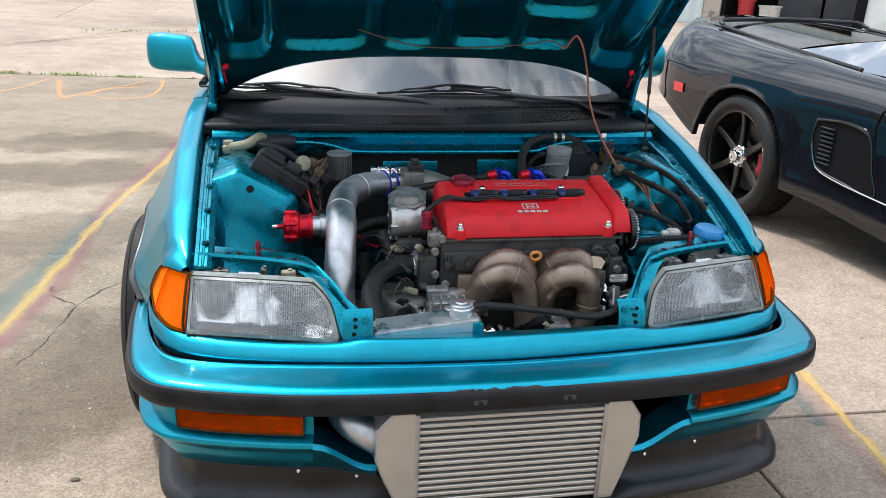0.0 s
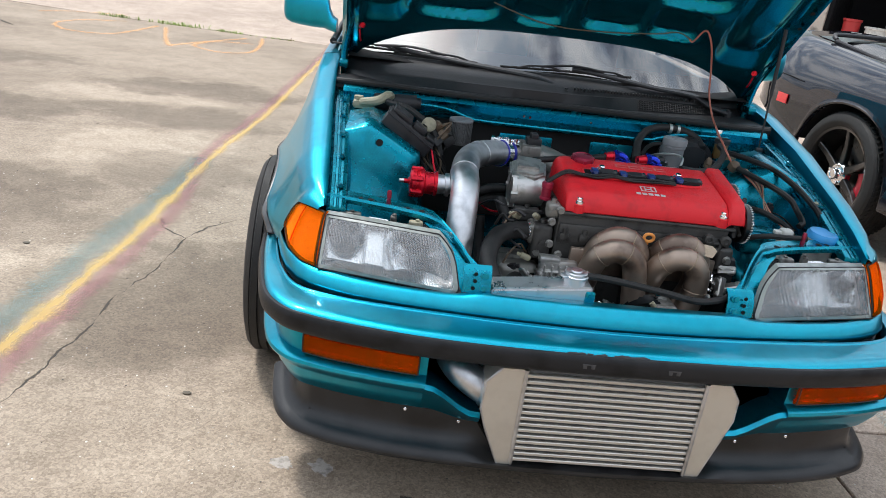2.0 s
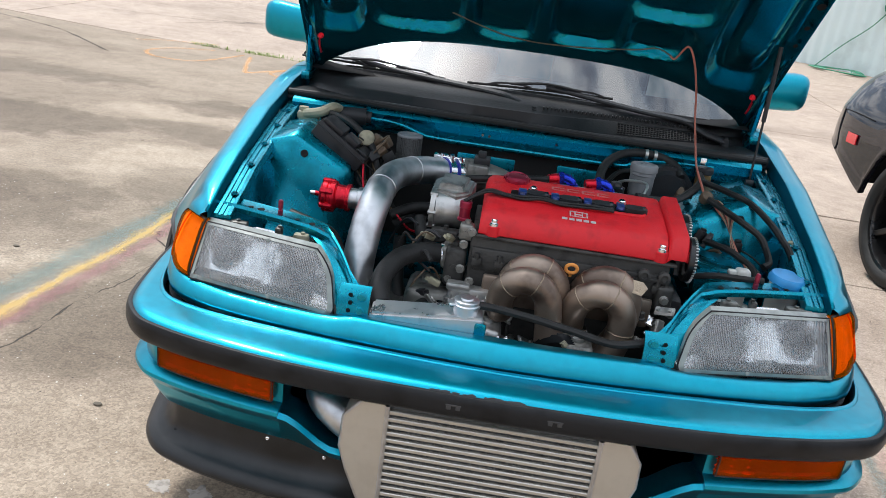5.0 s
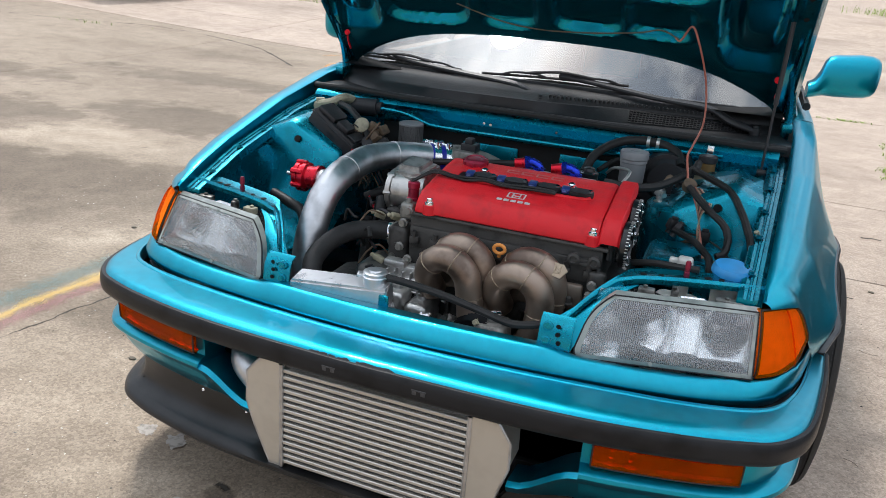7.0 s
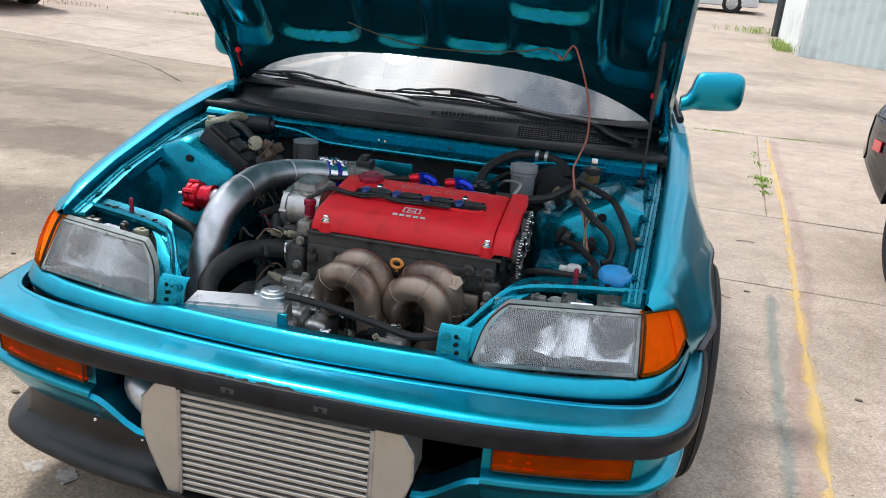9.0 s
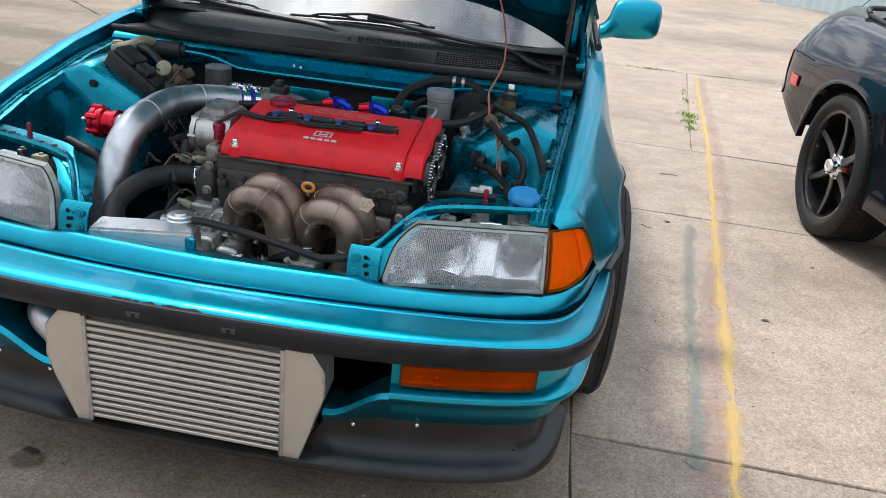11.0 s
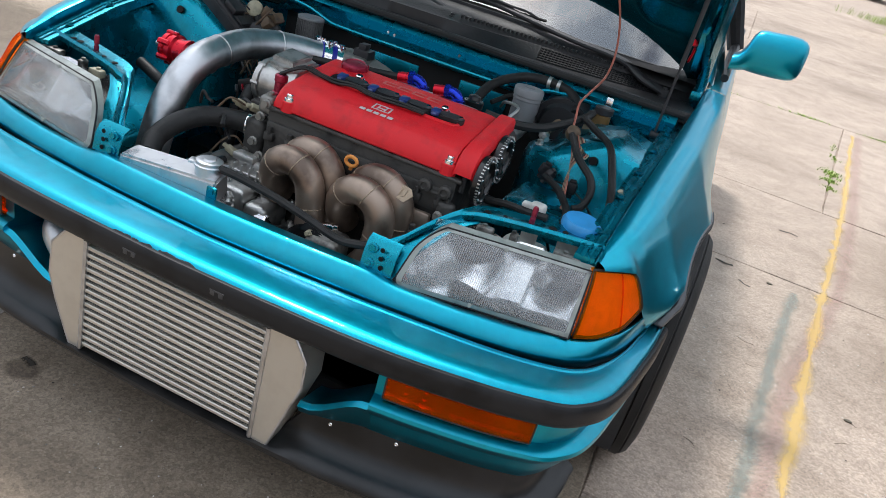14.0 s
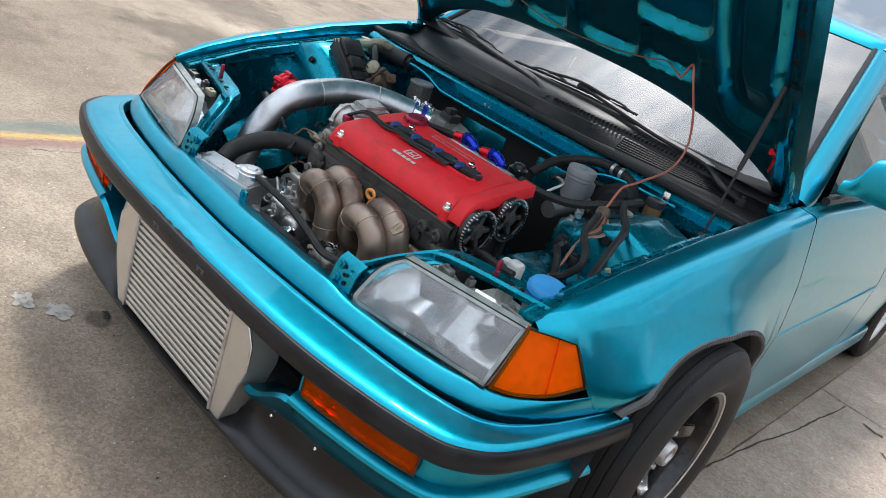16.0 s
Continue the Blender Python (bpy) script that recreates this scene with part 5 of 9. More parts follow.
# coil valley
bm = bmesh.new()
m = on_cover(0.135, 0.585)
outline = []
for k in range(40):
    a = 2 * math.pi * k / 40
    outline.append((0.158 * math.copysign(abs(math.cos(a)) ** 0.25, math.cos(a)), 0.021 * math.copysign(abs(math.sin(a)) ** 0.3, math.sin(a))))
plate(bm, outline, 0.0025, m)
part("coil_valley", bm, INTERIOR, vc, "dark spark-plug valley")
bm = bmesh.new()
tube(bm, [m @ Vector((x * 1.02, y * 1.1, 0.001)) for x, y in outline + outline[:1]], 0.004, 6, smooth=False)
part("valley_rim", bm, RED, vc)
COIL_BLUE = material("dark_blue_coil", (0.014, 0.035, 0.16), 0.3, 0.0, 0.15, 40.0, coat=0.5)
for k in range(4):
    x = 0.040 + 0.078 * k
    bm = bmesh.new()
    q = on_cover(x, 0.586)
    ring = [(0.029 * math.copysign(abs(math.cos(a)) ** 0.5, math.cos(a)), 0.0135 * math.copysign(abs(math.sin(a)) ** 0.5, math.sin(a))) for a in [2 * math.pi * j / 24 for j in range(24)]]
    plate(bm, ring, 0.011, q, 0.003)
    coil = part("coil_pack", bm, BLACK_PLASTIC, vc, "black coil top with blue plug")
    bm = bmesh.new()
    box(bm, (-0.046, -0.013, 0.002), (-0.026, 0.011, 0.014), 0.003, m=q)
    box(bm, (-0.042, -0.018, 0.004), (-0.030, -0.010, 0.011), 0.002, 1, m=q)
    part("plug", bm, COIL_BLUE, coil)
    bm = bmesh.new()
    cyl(bm, q @ Vector((0.021, 0.002, 0.010)), q @ Vector((0.021, 0.002, 0.014)), 0.005, seg=8)
    part("screw", bm, CHROME, coil)
for dy, dz, r in ((0.0, 0.006, 0.0036), (-0.006, 0.004, 0.0032), (0.005, 0.004, 0.003)):
    bm = bmesh.new()
    pts = []
    for k in range(8):
        x = -0.080 + 0.043 * k
        q = on_cover(x, 0.560 + dy + 0.003 * math.sin(3 * k + 40 * dy), 0.003 + dz + 0.003 * math.sin(2.1 * k + dz * 300))
        pts.append(q.translation)
    tube(bm, [(-0.13, 0.545 + dy, 0.732 + dz)] + pts, r, 6, 4)
    part("coil_lead", bm, RUBBER, vc)
# lettering as plain bars: the maker's word and badge, and the word on the back half
for k in range(5):
    bm = bmesh.new()
    q = on_cover(0.105 + 0.0165 * k, 0.500, 0.0008)
    box(bm, (-0.0062, -0.0045, 0), (0.0062, 0.0045, 0.0016), 0.0005, 1, m=q)
    part("lettering_bar", bm, SILVER_PRINT, vc)
bm = bmesh.new()
q = on_cover(0.138, 0.527, 0.0006)
for a, b in (((-0.021, 0.010), (0.021, 0.012)), ((-0.017, -0.012), (0.017, -0.010)), ((-0.021, -0.012), (-0.018, 0.012)), ((0.018, -0.012), (0.021, 0.012)), ((-0.010, -0.010), (-0.007, 0.010)), ((0.007, -0.010), (0.010, 0.010)), ((-0.008, -0.003), (0.008, 0.0))):
    box(bm, (*a, 0), (*b, 0.0012), m=q)
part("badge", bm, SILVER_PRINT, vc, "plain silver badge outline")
for k in range(4):
    bm = bmesh.new()
    q = on_cover(0.092 + 0.037 * k, 0.648, 0.0004)
    for lo, hi in (((-0.015, -0.009), (0.015, -0.006)), ((-0.015, 0.006), (0.015, 0.009)), ((-0.015, -0.006), (-0.011, 0.006))):
        box(bm, (*lo, 0), (*hi, 0.001), m=q)
    part("lettering_bar", bm, material("faded_print_%d" % k, (0.52, 0.16, 0.15), 0.5), vc)

# head, block and castings
bm = bmesh.new()
box(bm, (-0.10, 0.470, 0.52), (0.36, 0.70, 0.682), 0.008)
box(bm, (-0.095, 0.462, 0.60), (0.355, 0.475, 0.655), 0.006)
for k in range(9):
    x = -0.08 + 0.052 * k
    box(bm, (x - 0.012, 0.452, 0.612), (x + 0.012, 0.468, 0.632), 0.004)
    cyl(bm, (x, 0.456, 0.628), (x, 0.456, 0.644), 0.006, seg=8)
box(bm, (-0.10, 0.460, 0.678), (0.37, 0.71, 0.6865), 0.003)
for x in (0.300, 0.345):
    lathe(bm, [(0.014, 0), (0.014, 0.012), (0.008, 0.014), (0.006, 0.010), (0, 0.010)], pose(x, 0.458, 0.655, 90), 16)
box(bm, (0.295, 0.452, 0.640), (0.352, 0.462, 0.648), 0.003)
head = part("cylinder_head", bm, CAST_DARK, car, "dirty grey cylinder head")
bm = bmesh.new()
box(bm, (-0.11, 0.47, 0.25), (0.36, 0.72, 0.53), 0.02)
for k in range(5):
    box(bm, (-0.08 + 0.09 * k, 0.455, 0.28), (-0.07 + 0.09 * k, 0.475, 0.50), 0.003)
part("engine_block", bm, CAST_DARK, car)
# cam gears
for y, z in ((0.505, 0.690), (0.606, 0.715)):
    m = Matrix.Translation((0.380, y, z)) @ Matrix.Rotation(radians(90), 4, "Y") @ Matrix.Diagonal((0.96, 0.96, 1, 1))
    bm = bmesh.new()
    lathe(bm, [(0.040, 0.012), (0.052, 0.012), (0.054, 0.014), (0.054, 0.026), (0.050, 0.030), (0.043, 0.030), (0.041, 0.026), (0.041, 0.012)], m, 48)
    gear = part("cam_gear", bm, GUNMETAL, car, "black adjustable cam gear")
    bm = bmesh.new()
    for k in range(44):
        box(bm, (0.0530, -0.0012, 0.024), (0.0556, 0.0012, 0.0298), m=m @ Matrix.Rotation(2 * math.pi * k / 44, 4, "Z"))
    tagged(part("gear_teeth", bm, CAST, gear, "bare metal gear teeth"), kind="stuff")
    bm = bmesh.new()
    lathe(bm, [(0.0, 0.030), (0.012, 0.030), (0.013, 0.026), (0.020, 0.024), (0.021, 0.018), (0.021, 0.0)], m, 24)
    for k in range(5):
        box(bm, (0.012, -0.006, 0.006), (0.043, 0.006, 0.024), 0.002, 1, m=m @ Matrix.Rotation(2 * math.pi * (k + 0.3) / 5, 4, "Z"))
    part("gear_web", bm, CAST_DARK, gear)
    for k in range(10):
        bm = bmesh.new()
        q = m @ Matrix.Rotation(2 * math.pi * k / 10, 4, "Z") @ Matrix.Translation((0.046, 0, 0.030))
        lathe(bm, [(0.0035, 0), (0.0035, 0.003), (0.0, 0.003)], q, 8)
        part("gear_screw", bm, CHROME, gear)
bm = bmesh.new()  # belt
tube(bm, [(0.372, 0.470, 0.66), (0.372, 0.482, 0.712), (0.372, 0.508, 0.730), (0.372, 0.606, 0.758), (0.372, 0.655, 0.72), (0.372, 0.65, 0.62), (0.372, 0.60, 0.40), (0.372, 0.56, 0.40), (0.372, 0.47, 0.60)], 0.006, 6)
part("timing_belt", bm, RUBBER, car)
bm = bmesh.new()
box(bm, (0.355, 0.47, 0.28), (0.41, 0.70, 0.60), 0.02)
cyl(bm, (0.40, 0.60, 0.33), (0.45, 0.60, 0.33), 0.07)
cyl(bm, (0.40, 0.44, 0.42), (0.45, 0.44, 0.42), 0.045)
part("timing_cover", bm, BLACK_PLASTIC, car)

# exhaust runners: four pipes that rise from the head, loop over and drop to the collector
def runner(px, turn, dy, dz):
    """A pipe that leaves the head low, arches over and comes down in front."""
    bm = bmesh.new()
    r = 0.0305
    c = Vector((px, 0.400 + dy, 0.575 + dz))
    pts = [c + Vector((-0.050, 0.045, -0.055)), c + Vector((-0.055, 0.015, -0.015)), c + Vector((-0.046, 0.0, 0.022)), c + Vector((-0.018, -0.012, 0.048)), c + Vector((0.018, -0.016, 0.047)), c + Vector((0.046, -0.014, 0.018)), c + Vector((0.054 + 0.004 * turn, -0.012, -0.03)), c + Vector((0.052 + 0.02 * turn, -0.012, -0.085)), c + Vector((0.035 + 0.06 * turn, -0.015, -0.15))]
    tube(bm, pts, r, 20, 6)
    p = part("exhaust_runner", bm, STEEL_TAN, car, "heat-tinted steel exhaust runner")
    line = spline(pts, 6)
    for i in (14, 24, 36):
        bm = bmesh.new()
        d = (line[i + 1] - line[i - 1]).normalized()
        lathe(bm, [(r - 0.002, -0.002), (r + 0.0008, -0.0012), (r + 0.0013, 0), (r + 0.0008, 0.0012), (r - 0.002, 0.002)], Matrix.Translation(line[i]) @ d.to_track_quat("Z", "Y").to_matrix().to_4x4(), 24)
        part("weld", bm, WELD, p)


runner(0.040, 0.6, -0.020, 0.004)
runner(0.058, 0.6, 0.030, 0.020)
runner(0.205, -0.6, -0.020, 0.0)
runner(0.220, -0.6, 0.030, 0.018)
bm = bmesh.new()
cyl(bm, (0.135, 0.385, 0.43), (0.135, 0.375, 0.33), 0.045, 0.032)
box(bm, (0.09, 0.33, 0.32), (0.18, 0.42, 0.335), 0.005)
box(bm, (-0.06, 0.440, 0.53), (0.33, 0.455, 0.60), 0.006)
part("exhaust_collector", bm, STEEL_TAN, car)
bm = bmesh.new()
m = pose(0.268, 0.400, 0.642, 50, 0, -12)
plate(bm, [(-0.030, -0.012), (0.024, -0.018), (0.034, 0.002), (0.022, 0.014), (-0.026, 0.016)], 0.003, m)
for k in range(4):
    box(bm, (-0.022 + 0.011 * k, -0.008, 0.003), (-0.015 + 0.011 * k, 0.008, 0.0045), m=m)
part("name_plate", bm, WELD, car, "small cast plate with plain raised bars")
bm = bmesh.new()  # dipstick loop
pts = [Vector((0.135 + 0.013 * math.cos(a), 0.437, 0.648 + 0.010 * math.sin(a))) for a in [2 * math.pi * k / 16 for k in range(17)]]
tube(bm, pts, 0.0042, 8, smooth=False)
tube(bm, [(0.135, 0.44, 0.639), (0.134, 0.442, 0.628)], 0.0045, 6, smooth=False)
part("dipstick", bm, ORANGE_RING, car, "orange dipstick loop")

# radiator
bm = bmesh.new()
rows = [[(-0.283, 0.236, 0.556), (-0.283, 0.290, 0.566), (-0.055, 0.290, 0.589), (-0.045, 0.236, 0.580)], [(-0.283, 0.236, 0.500), (-0.283, 0.290, 0.500), (-0.045, 0.290, 0.500), (-0.045, 0.236, 0.500)]]
a, b = [[bm.verts.new(p) for p in r] for r in rows]
bm.faces.new(a), bm.faces.new(b[::-1])
for i in range(4):
    bm.faces.new((a[i], b[i], b[(i + 1) % 4], a[(i + 1) % 4]))
bmesh.ops.bevel(bm, geom=bm.edges[:], offset=0.005, segments=2, affect="EDGES")
rad = part("radiator", bm, ALU_POLISHED, car, "polished half-width aluminium radiator")
bm = bmesh.new()
box(bm, (-0.278, 0.243, 0.22), (-0.066, 0.285, 0.502))
part("radiator_core", bm, RADIATOR_FIN, rad)
bm = bmesh.new()
lathe(bm, [(0.026, -0.022), (0.026, 0.0), (0.030, 0.001), (0.030, 0.004), (0.027, 0.006), (0.027, 0.012), (0.024, 0.014), (0.014, 0.014), (0.012, 0.017), (0, 0.017)], pose(-0.086, 0.266, 0.594), 32)
for a in (0, math.pi):
    box(bm, (0.024, -0.012, 0.002), (0.040, 0.012, 0.008), 0.003, m=pose(-0.086, 0.266, 0.594, 0, 0, 20) @ Matrix.Rotation(a, 4, "Z"))
part("radiator_cap", bm, ALU, rad, "polished radiator cap")
bm = bmesh.new()
box(bm, (-0.063, 0.232, 0.535), (-0.039, 0.240, 0.570), 0.004)
lathe(bm, [(0.007, 0), (0.007, 0.004), (0, 0.004)], pose(-0.051, 0.232, 0.560, 90), 10)
part("latch_tab", bm, TEAL_BAY, car)
bm = bmesh.new()
cyl(bm, (-0.155, 0.31, 0.36), (-0.155, 0.295, 0.36), 0.095, seg=32)
cyl(bm, (-0.155, 0.36, 0.36), (-0.155, 0.31, 0.36), 0.045, seg=24)
part("radiator_fan", bm, BLACK_PLASTIC, rad)
HOSES = [("radiator_hose", [(-0.135, 0.515, 0.606), (-0.19, 0.50, 0.613), (-0.245, 0.455, 0.612), (-0.275, 0.40, 0.595), (-0.283, 0.345, 0.57), (-0.27, 0.31, 0.545)], 0.023, RUBBER),
         ("radiator_hose", [(-0.12, 0.55, 0.54), (-0.17, 0.50, 0.50), (-0.20, 0.42, 0.47), (-0.20, 0.34, 0.42)], 0.024, RUBBER),
         ("overflow_hose", [(-0.066, 0.266, 0.598), (-0.02, 0.275, 0.592), (0.06, 0.285, 0.578), (0.15, 0.275, 0.567), (0.22, 0.262, 0.560), (0.27, 0.262, 0.568), (0.31, 0.28, 0.575), (0.34, 0.31, 0.56)], 0.0085, RUBBER),
         ("coolant_hose", [(-0.235, 0.60, 0.66), (-0.22, 0.56, 0.63), (-0.18, 0.54, 0.60), (-0.14, 0.55, 0.57)], 0.015, RUBBER),
         ("coolant_hose", [(-0.32, 0.68, 0.63), (-0.26, 0.70, 0.655), (-0.19, 0.70, 0.66), (-0.12, 0.70, 0.65)], 0.014, RUBBER),
         ("coolant_hose", [(-0.31, 0.70, 0.60), (-0.25, 0.71, 0.625), (-0.18, 0.71, 0.63), (-0.11, 0.70, 0.62)], 0.013, RUBBER),
         ("coolant_hose", [(-0.28, 0.62, 0.60), (-0.275, 0.60, 0.52), (-0.26, 0.56, 0.46), (-0.22, 0.50, 0.42)], 0.016, RUBBER),
         ("booster_hose", [(0.22, 0.90, 0.74), (0.235, 0.96, 0.78), (0.275, 1.02, 0.805), (0.33, 1.045, 0.818), (0.40, 1.05, 0.815), (0.445, 1.03, 0.80), (0.46, 0.99, 0.775)], 0.0125, RUBBER),
         ("vacuum_hose", [(0.30, 0.74, 0.762), (0.36, 0.76, 0.755), (0.42, 0.80, 0.757), (0.47, 0.86, 0.775), (0.50, 0.92, 0.79), (0.505, 0.97, 0.795)], 0.0105, RUBBER),
         ("wire_loom", [(0.500, 0.900, 0.792), (0.545, 0.822, 0.792), (0.594, 0.762, 0.782), (0.622, 0.679, 0.762), (0.641, 0.619, 0.738), (0.653, 0.574, 0.715), (0.659, 0.529, 0.675)], 0.0085, RUBBER),
         ("wire_loom", [(0.500, 0.800, 0.768), (0.548, 0.678, 0.756), (0.591, 0.635, 0.735), (0.605, 0.609, 0.712), (0.602, 0.559, 0.694), (0.587, 0.546, 0.686)], 0.0085, RUBBER),
         ("wire_loom", [(0.488, 0.700, 0.684), (0.528, 0.646, 0.686), (0.551, 0.614, 0.680), (0.573, 0.578, 0.670), (0.579, 0.550, 0.656), (0.581, 0.551, 0.632)], 0.0085, RUBBER),
         ("heater_hose", [(0.25, 0.95, 0.74), (0.29, 1.0, 0.765), (0.35, 1.02, 0.77), (0.42, 0.99, 0.765)], 0.007, RUBBER),
         ("clutch_line", [(0.27, 0.98, 0.73), (0.30, 0.90, 0.765), (0.345, 0.86, 0.77), (0.33, 0.82, 0.74)], 0.004, CAST),
         ("washer_hose", [(0.42, 0.50, 0.655), (0.47, 0.475, 0.672), (0.52, 0.455, 0.680), (0.56, 0.45, 0.684)], 0.0075, RUBBER),
         ("breather_hose", [(-0.56, 0.97, 0.815), (-0.50, 0.92, 0.812), (-0.45, 0.885, 0.790), (-0.41, 0.86, 0.755), (-0.39, 0.84, 0.70)], 0.010, RUBBER),
         ("thin_red_wire", [(-0.425, 0.80, 0.735), (-0.418, 0.775, 0.715), (-0.412, 0.755, 0.69), (-0.40, 0.72, 0.66)], 0.003, RED_ANO),
         ("thin_red_wire", [(-0.30, 0.66, 0.64), (-0.26, 0.62, 0.62), (-0.22, 0.60, 0.625), (-0.19, 0.58, 0.64)], 0.0028, RED_ANO),
         ("black_hose_low", [(-0.56, 0.60, 0.62), (-0.50, 0.58, 0.61), (-0.44, 0.55, 0.60), (-0.40, 0.50, 0.56)], 0.014, RUBBER)]
for name, pts, r, mat in HOSES:
    bm = bmesh.new()
    tube(bm, pts, r, 14 if r > 0.012 else 8, 6)
    part(name, bm, mat, car)


def clamp(at, along, r, mat=CHROME, w=0.009):
    bm = bmesh.new()
    m = Matrix.Translation(at) @ Vector(along).to_track_quat("Z", "Y").to_matrix().to_4x4()
    lathe(bm, [(r, -w / 2), (r + 0.0018, -w / 2), (r + 0.0018, w / 2), (r, w / 2), (r, -w / 2)], m, 24)
    box(bm, (r, -0.006, -w / 2), (r + 0.009, 0.006, w / 2), 0.001, 1, m=m)
    return part("hose_clamp", bm, mat, car, "bright hose clamp")


clamp((-0.165, 0.51, 0.610), (1, 0.25, 0), 0.0235)
clamp((-0.145, 0.515, 0.607), (1, 0.1, 0), 0.024)
clamp((0.362, 1.049, 0.817), (1, 0, 0), 0.014, CAST)
clamp((0.388, 1.050, 0.816), (1, 0, 0), 0.014, CAST)

# charge pipe
bm = bmesh.new()
pts = [(-0.352, 0.400, 0.42), (-0.352, 0.425, 0.52), (-0.350, 0.450, 0.60), (-0.345, 0.492, 0.668), (-0.340, 0.548, 0.706), (-0.339, 0.608, 0.718), (-0.328, 0.675, 0.731), (-0.304, 0.742, 0.734), (-0.265, 0.806, 0.730), (-0.215, 0.858, 0.722), (-0.170, 0.900, 0.714)]
tube(bm, pts, 0.0375, 32, 8)
pipe = part("charge_pipe", bm, ALU, car, "brushed aluminium charge pipe with a mandrel bend")
line = spline(pts, 8)
for i in (40, 60):
    bm = bmesh.new()
    d = (line[i + 1] - line[i - 1]).normalized()
    lathe(bm, [(0.037, -0.003), (0.0388, -0.0015), (0.0388, 0.0015), (0.037, 0.003)], Matrix.Translation(line[i]) @ d.to_track_quat("Z", "Y").to_matrix().to_4x4(), 32)
    part("weld", bm, ALU, pipe)
bm = bmesh.new()
cyl(bm, (-0.215, 0.858, 0.722), (-0.170, 0.900, 0.714), 0.0400, seg=32)
part("silicone_coupler", bm, COUPLER_BLUE, pipe, "blue silicone coupler")
for f in (0.22, 0.78):
    clamp((-0.215 + 0.045 * f, 0.858 + 0.042 * f, 0.722 - 0.008 * f), (0.045, 0.042, -0.008), 0.0405, w=0.021)
# blow-off valve
bm = bmesh.new()
mx90 = Matrix.Translation((-0.477, 0.592, 0.686)) @ Matrix.Rotation(radians(90), 4, "Y")
lathe(bm, [(0, -0.022), (0.006, -0.022), (0.006, -0.012), (0.012, -0.008), (0.030, -0.006), (0.036, 0.0), (0.036, 0.010), (0.033, 0.012), (0.033, 0.018), (0.037, 0.020), (0.037, 0.030), (0.030, 0.034), (0.030, 0.056), (0.034, 0.058), (0.034, 0.066), (0, 0.066)], mx90, 28)
bov = part("blow_off_valve", bm, RED_ANO, car, "red anodised blow-off valve")
for k in range(6):
    bm = bmesh.new()
    q = mx90 @ Matrix.Rotation(2 * math.pi * k / 6, 4, "Z")
    box(bm, (0.028, -0.007, -0.005), (0.042, 0.007, 0.028), 0.003, 1, m=q)
    part("lug", bm, RED_ANO, bov)
bm = bmesh.new()
lathe(bm, [(0.026, 0.064), (0.026, 0.085), (0.031, 0.087), (0.031, 0.098), (0.024, 0.10), (0.024, 0.135)], mx90, 28)
part("valve_flange", bm, ALU, bov)
bm = bmesh.new()
lathe(bm, [(0.0, -0.036), (0.005, -0.034), (0.006, -0.020), (0, -0.02)], mx90, 12)
part("vacuum_nipple", bm, ALU, bov)

# throttle body, distributor end and intake
bm = bmesh.new()
m = pose(-0.165, 0.64, 0.712, 12, 0, -8)
plate(bm, [(-0.045, -0.035), (0.02, -0.045), (0.05, -0.02), (0.05, 0.05), (-0.02, 0.06), (-0.05, 0.03)], 0.035, m, 0.006)
plate(bm, [(-0.03, -0.03), (0.03, -0.03), (0.035, 0.03), (-0.03, 0.035)], 0.012, m @ Matrix.Translation((0, 0.01, 0.035)), 0.003)
cyl(bm, (-0.205, 0.612, 0.69), (-0.125, 0.625, 0.69), 0.045, seg=28)
cyl(bm, (-0.212, 0.612, 0.69), (-0.200, 0.612, 0.69), 0.050, seg=28)
for k in range(6):
    a = 2 * math.pi * k / 6
    cyl(bm, (-0.215, 0.612 + 0.046 * math.cos(a), 0.69 + 0.046 * math.sin(a)), (-0.196, 0.612 + 0.046 * math.cos(a), 0.69 + 0.046 * math.sin(a)), 0.006, seg=8)
dist = part("sensor_housing", bm, CAST, car, "machined aluminium housing on the cam end")
bm = bmesh.new()
lathe(bm, [(0.016, 0), (0.016, 0.006), (0.013, 0.008), (0.013, 0.03), (0.015, 0.032), (0.015, 0.045), (0.011, 0.048), (0, 0.048)], pose(-0.125, 0.545, 0.69), 18)
part("small_red_cap", bm, CAP_PURPLE, car, "dark pink breather cap")
bm = bmesh.new()
tube(bm, [(-0.17, 0.900, 0.714), (-0.13, 0.922, 0.712), (-0.06, 0.925, 0.698), (0.0, 0.905, 0.682), (0.12, 0.890, 0.672), (0.24, 0.880, 0.660)], 0.043, 20)
for k in range(4):
    tube(bm, [(-0.03 + 0.09 * k, 0.88, 0.655), (-0.03 + 0.09 * k, 0.79, 0.655), (-0.03 + 0.09 * k, 0.70, 0.60)], 0.024, 12)
box(bm, (-0.145, 0.865, 0.70), (-0.085, 0.935, 0.752), 0.008)
part("intake_manifold", bm, CAST_MID, car, "cast aluminium intake manifold")
bm = bmesh.new()
box(bm, (-0.130, 0.880, 0.745), (-0.085, 0.925, 0.770), 0.004)
box(bm, (-0.120, 0.885, 0.765), (-0.098, 0.915, 0.785), 0.003)
part("throttle_sensor", bm, BLACK_PLASTIC, car)
bm = bmesh.new()
tube(bm, [(-0.02, 0.735, 0.755), (0.28, 0.735, 0.752)], 0.013, 12, smooth=False)
part("fuel_rail", bm, ALU, car)
bm = bmesh.new()
tube(bm, [(-0.14, 0.70, 0.752), (-0.05, 0.715, 0.762), (0.04, 0.725, 0.772), (0.07, 0.735, 0.774)], 0.009, 10)
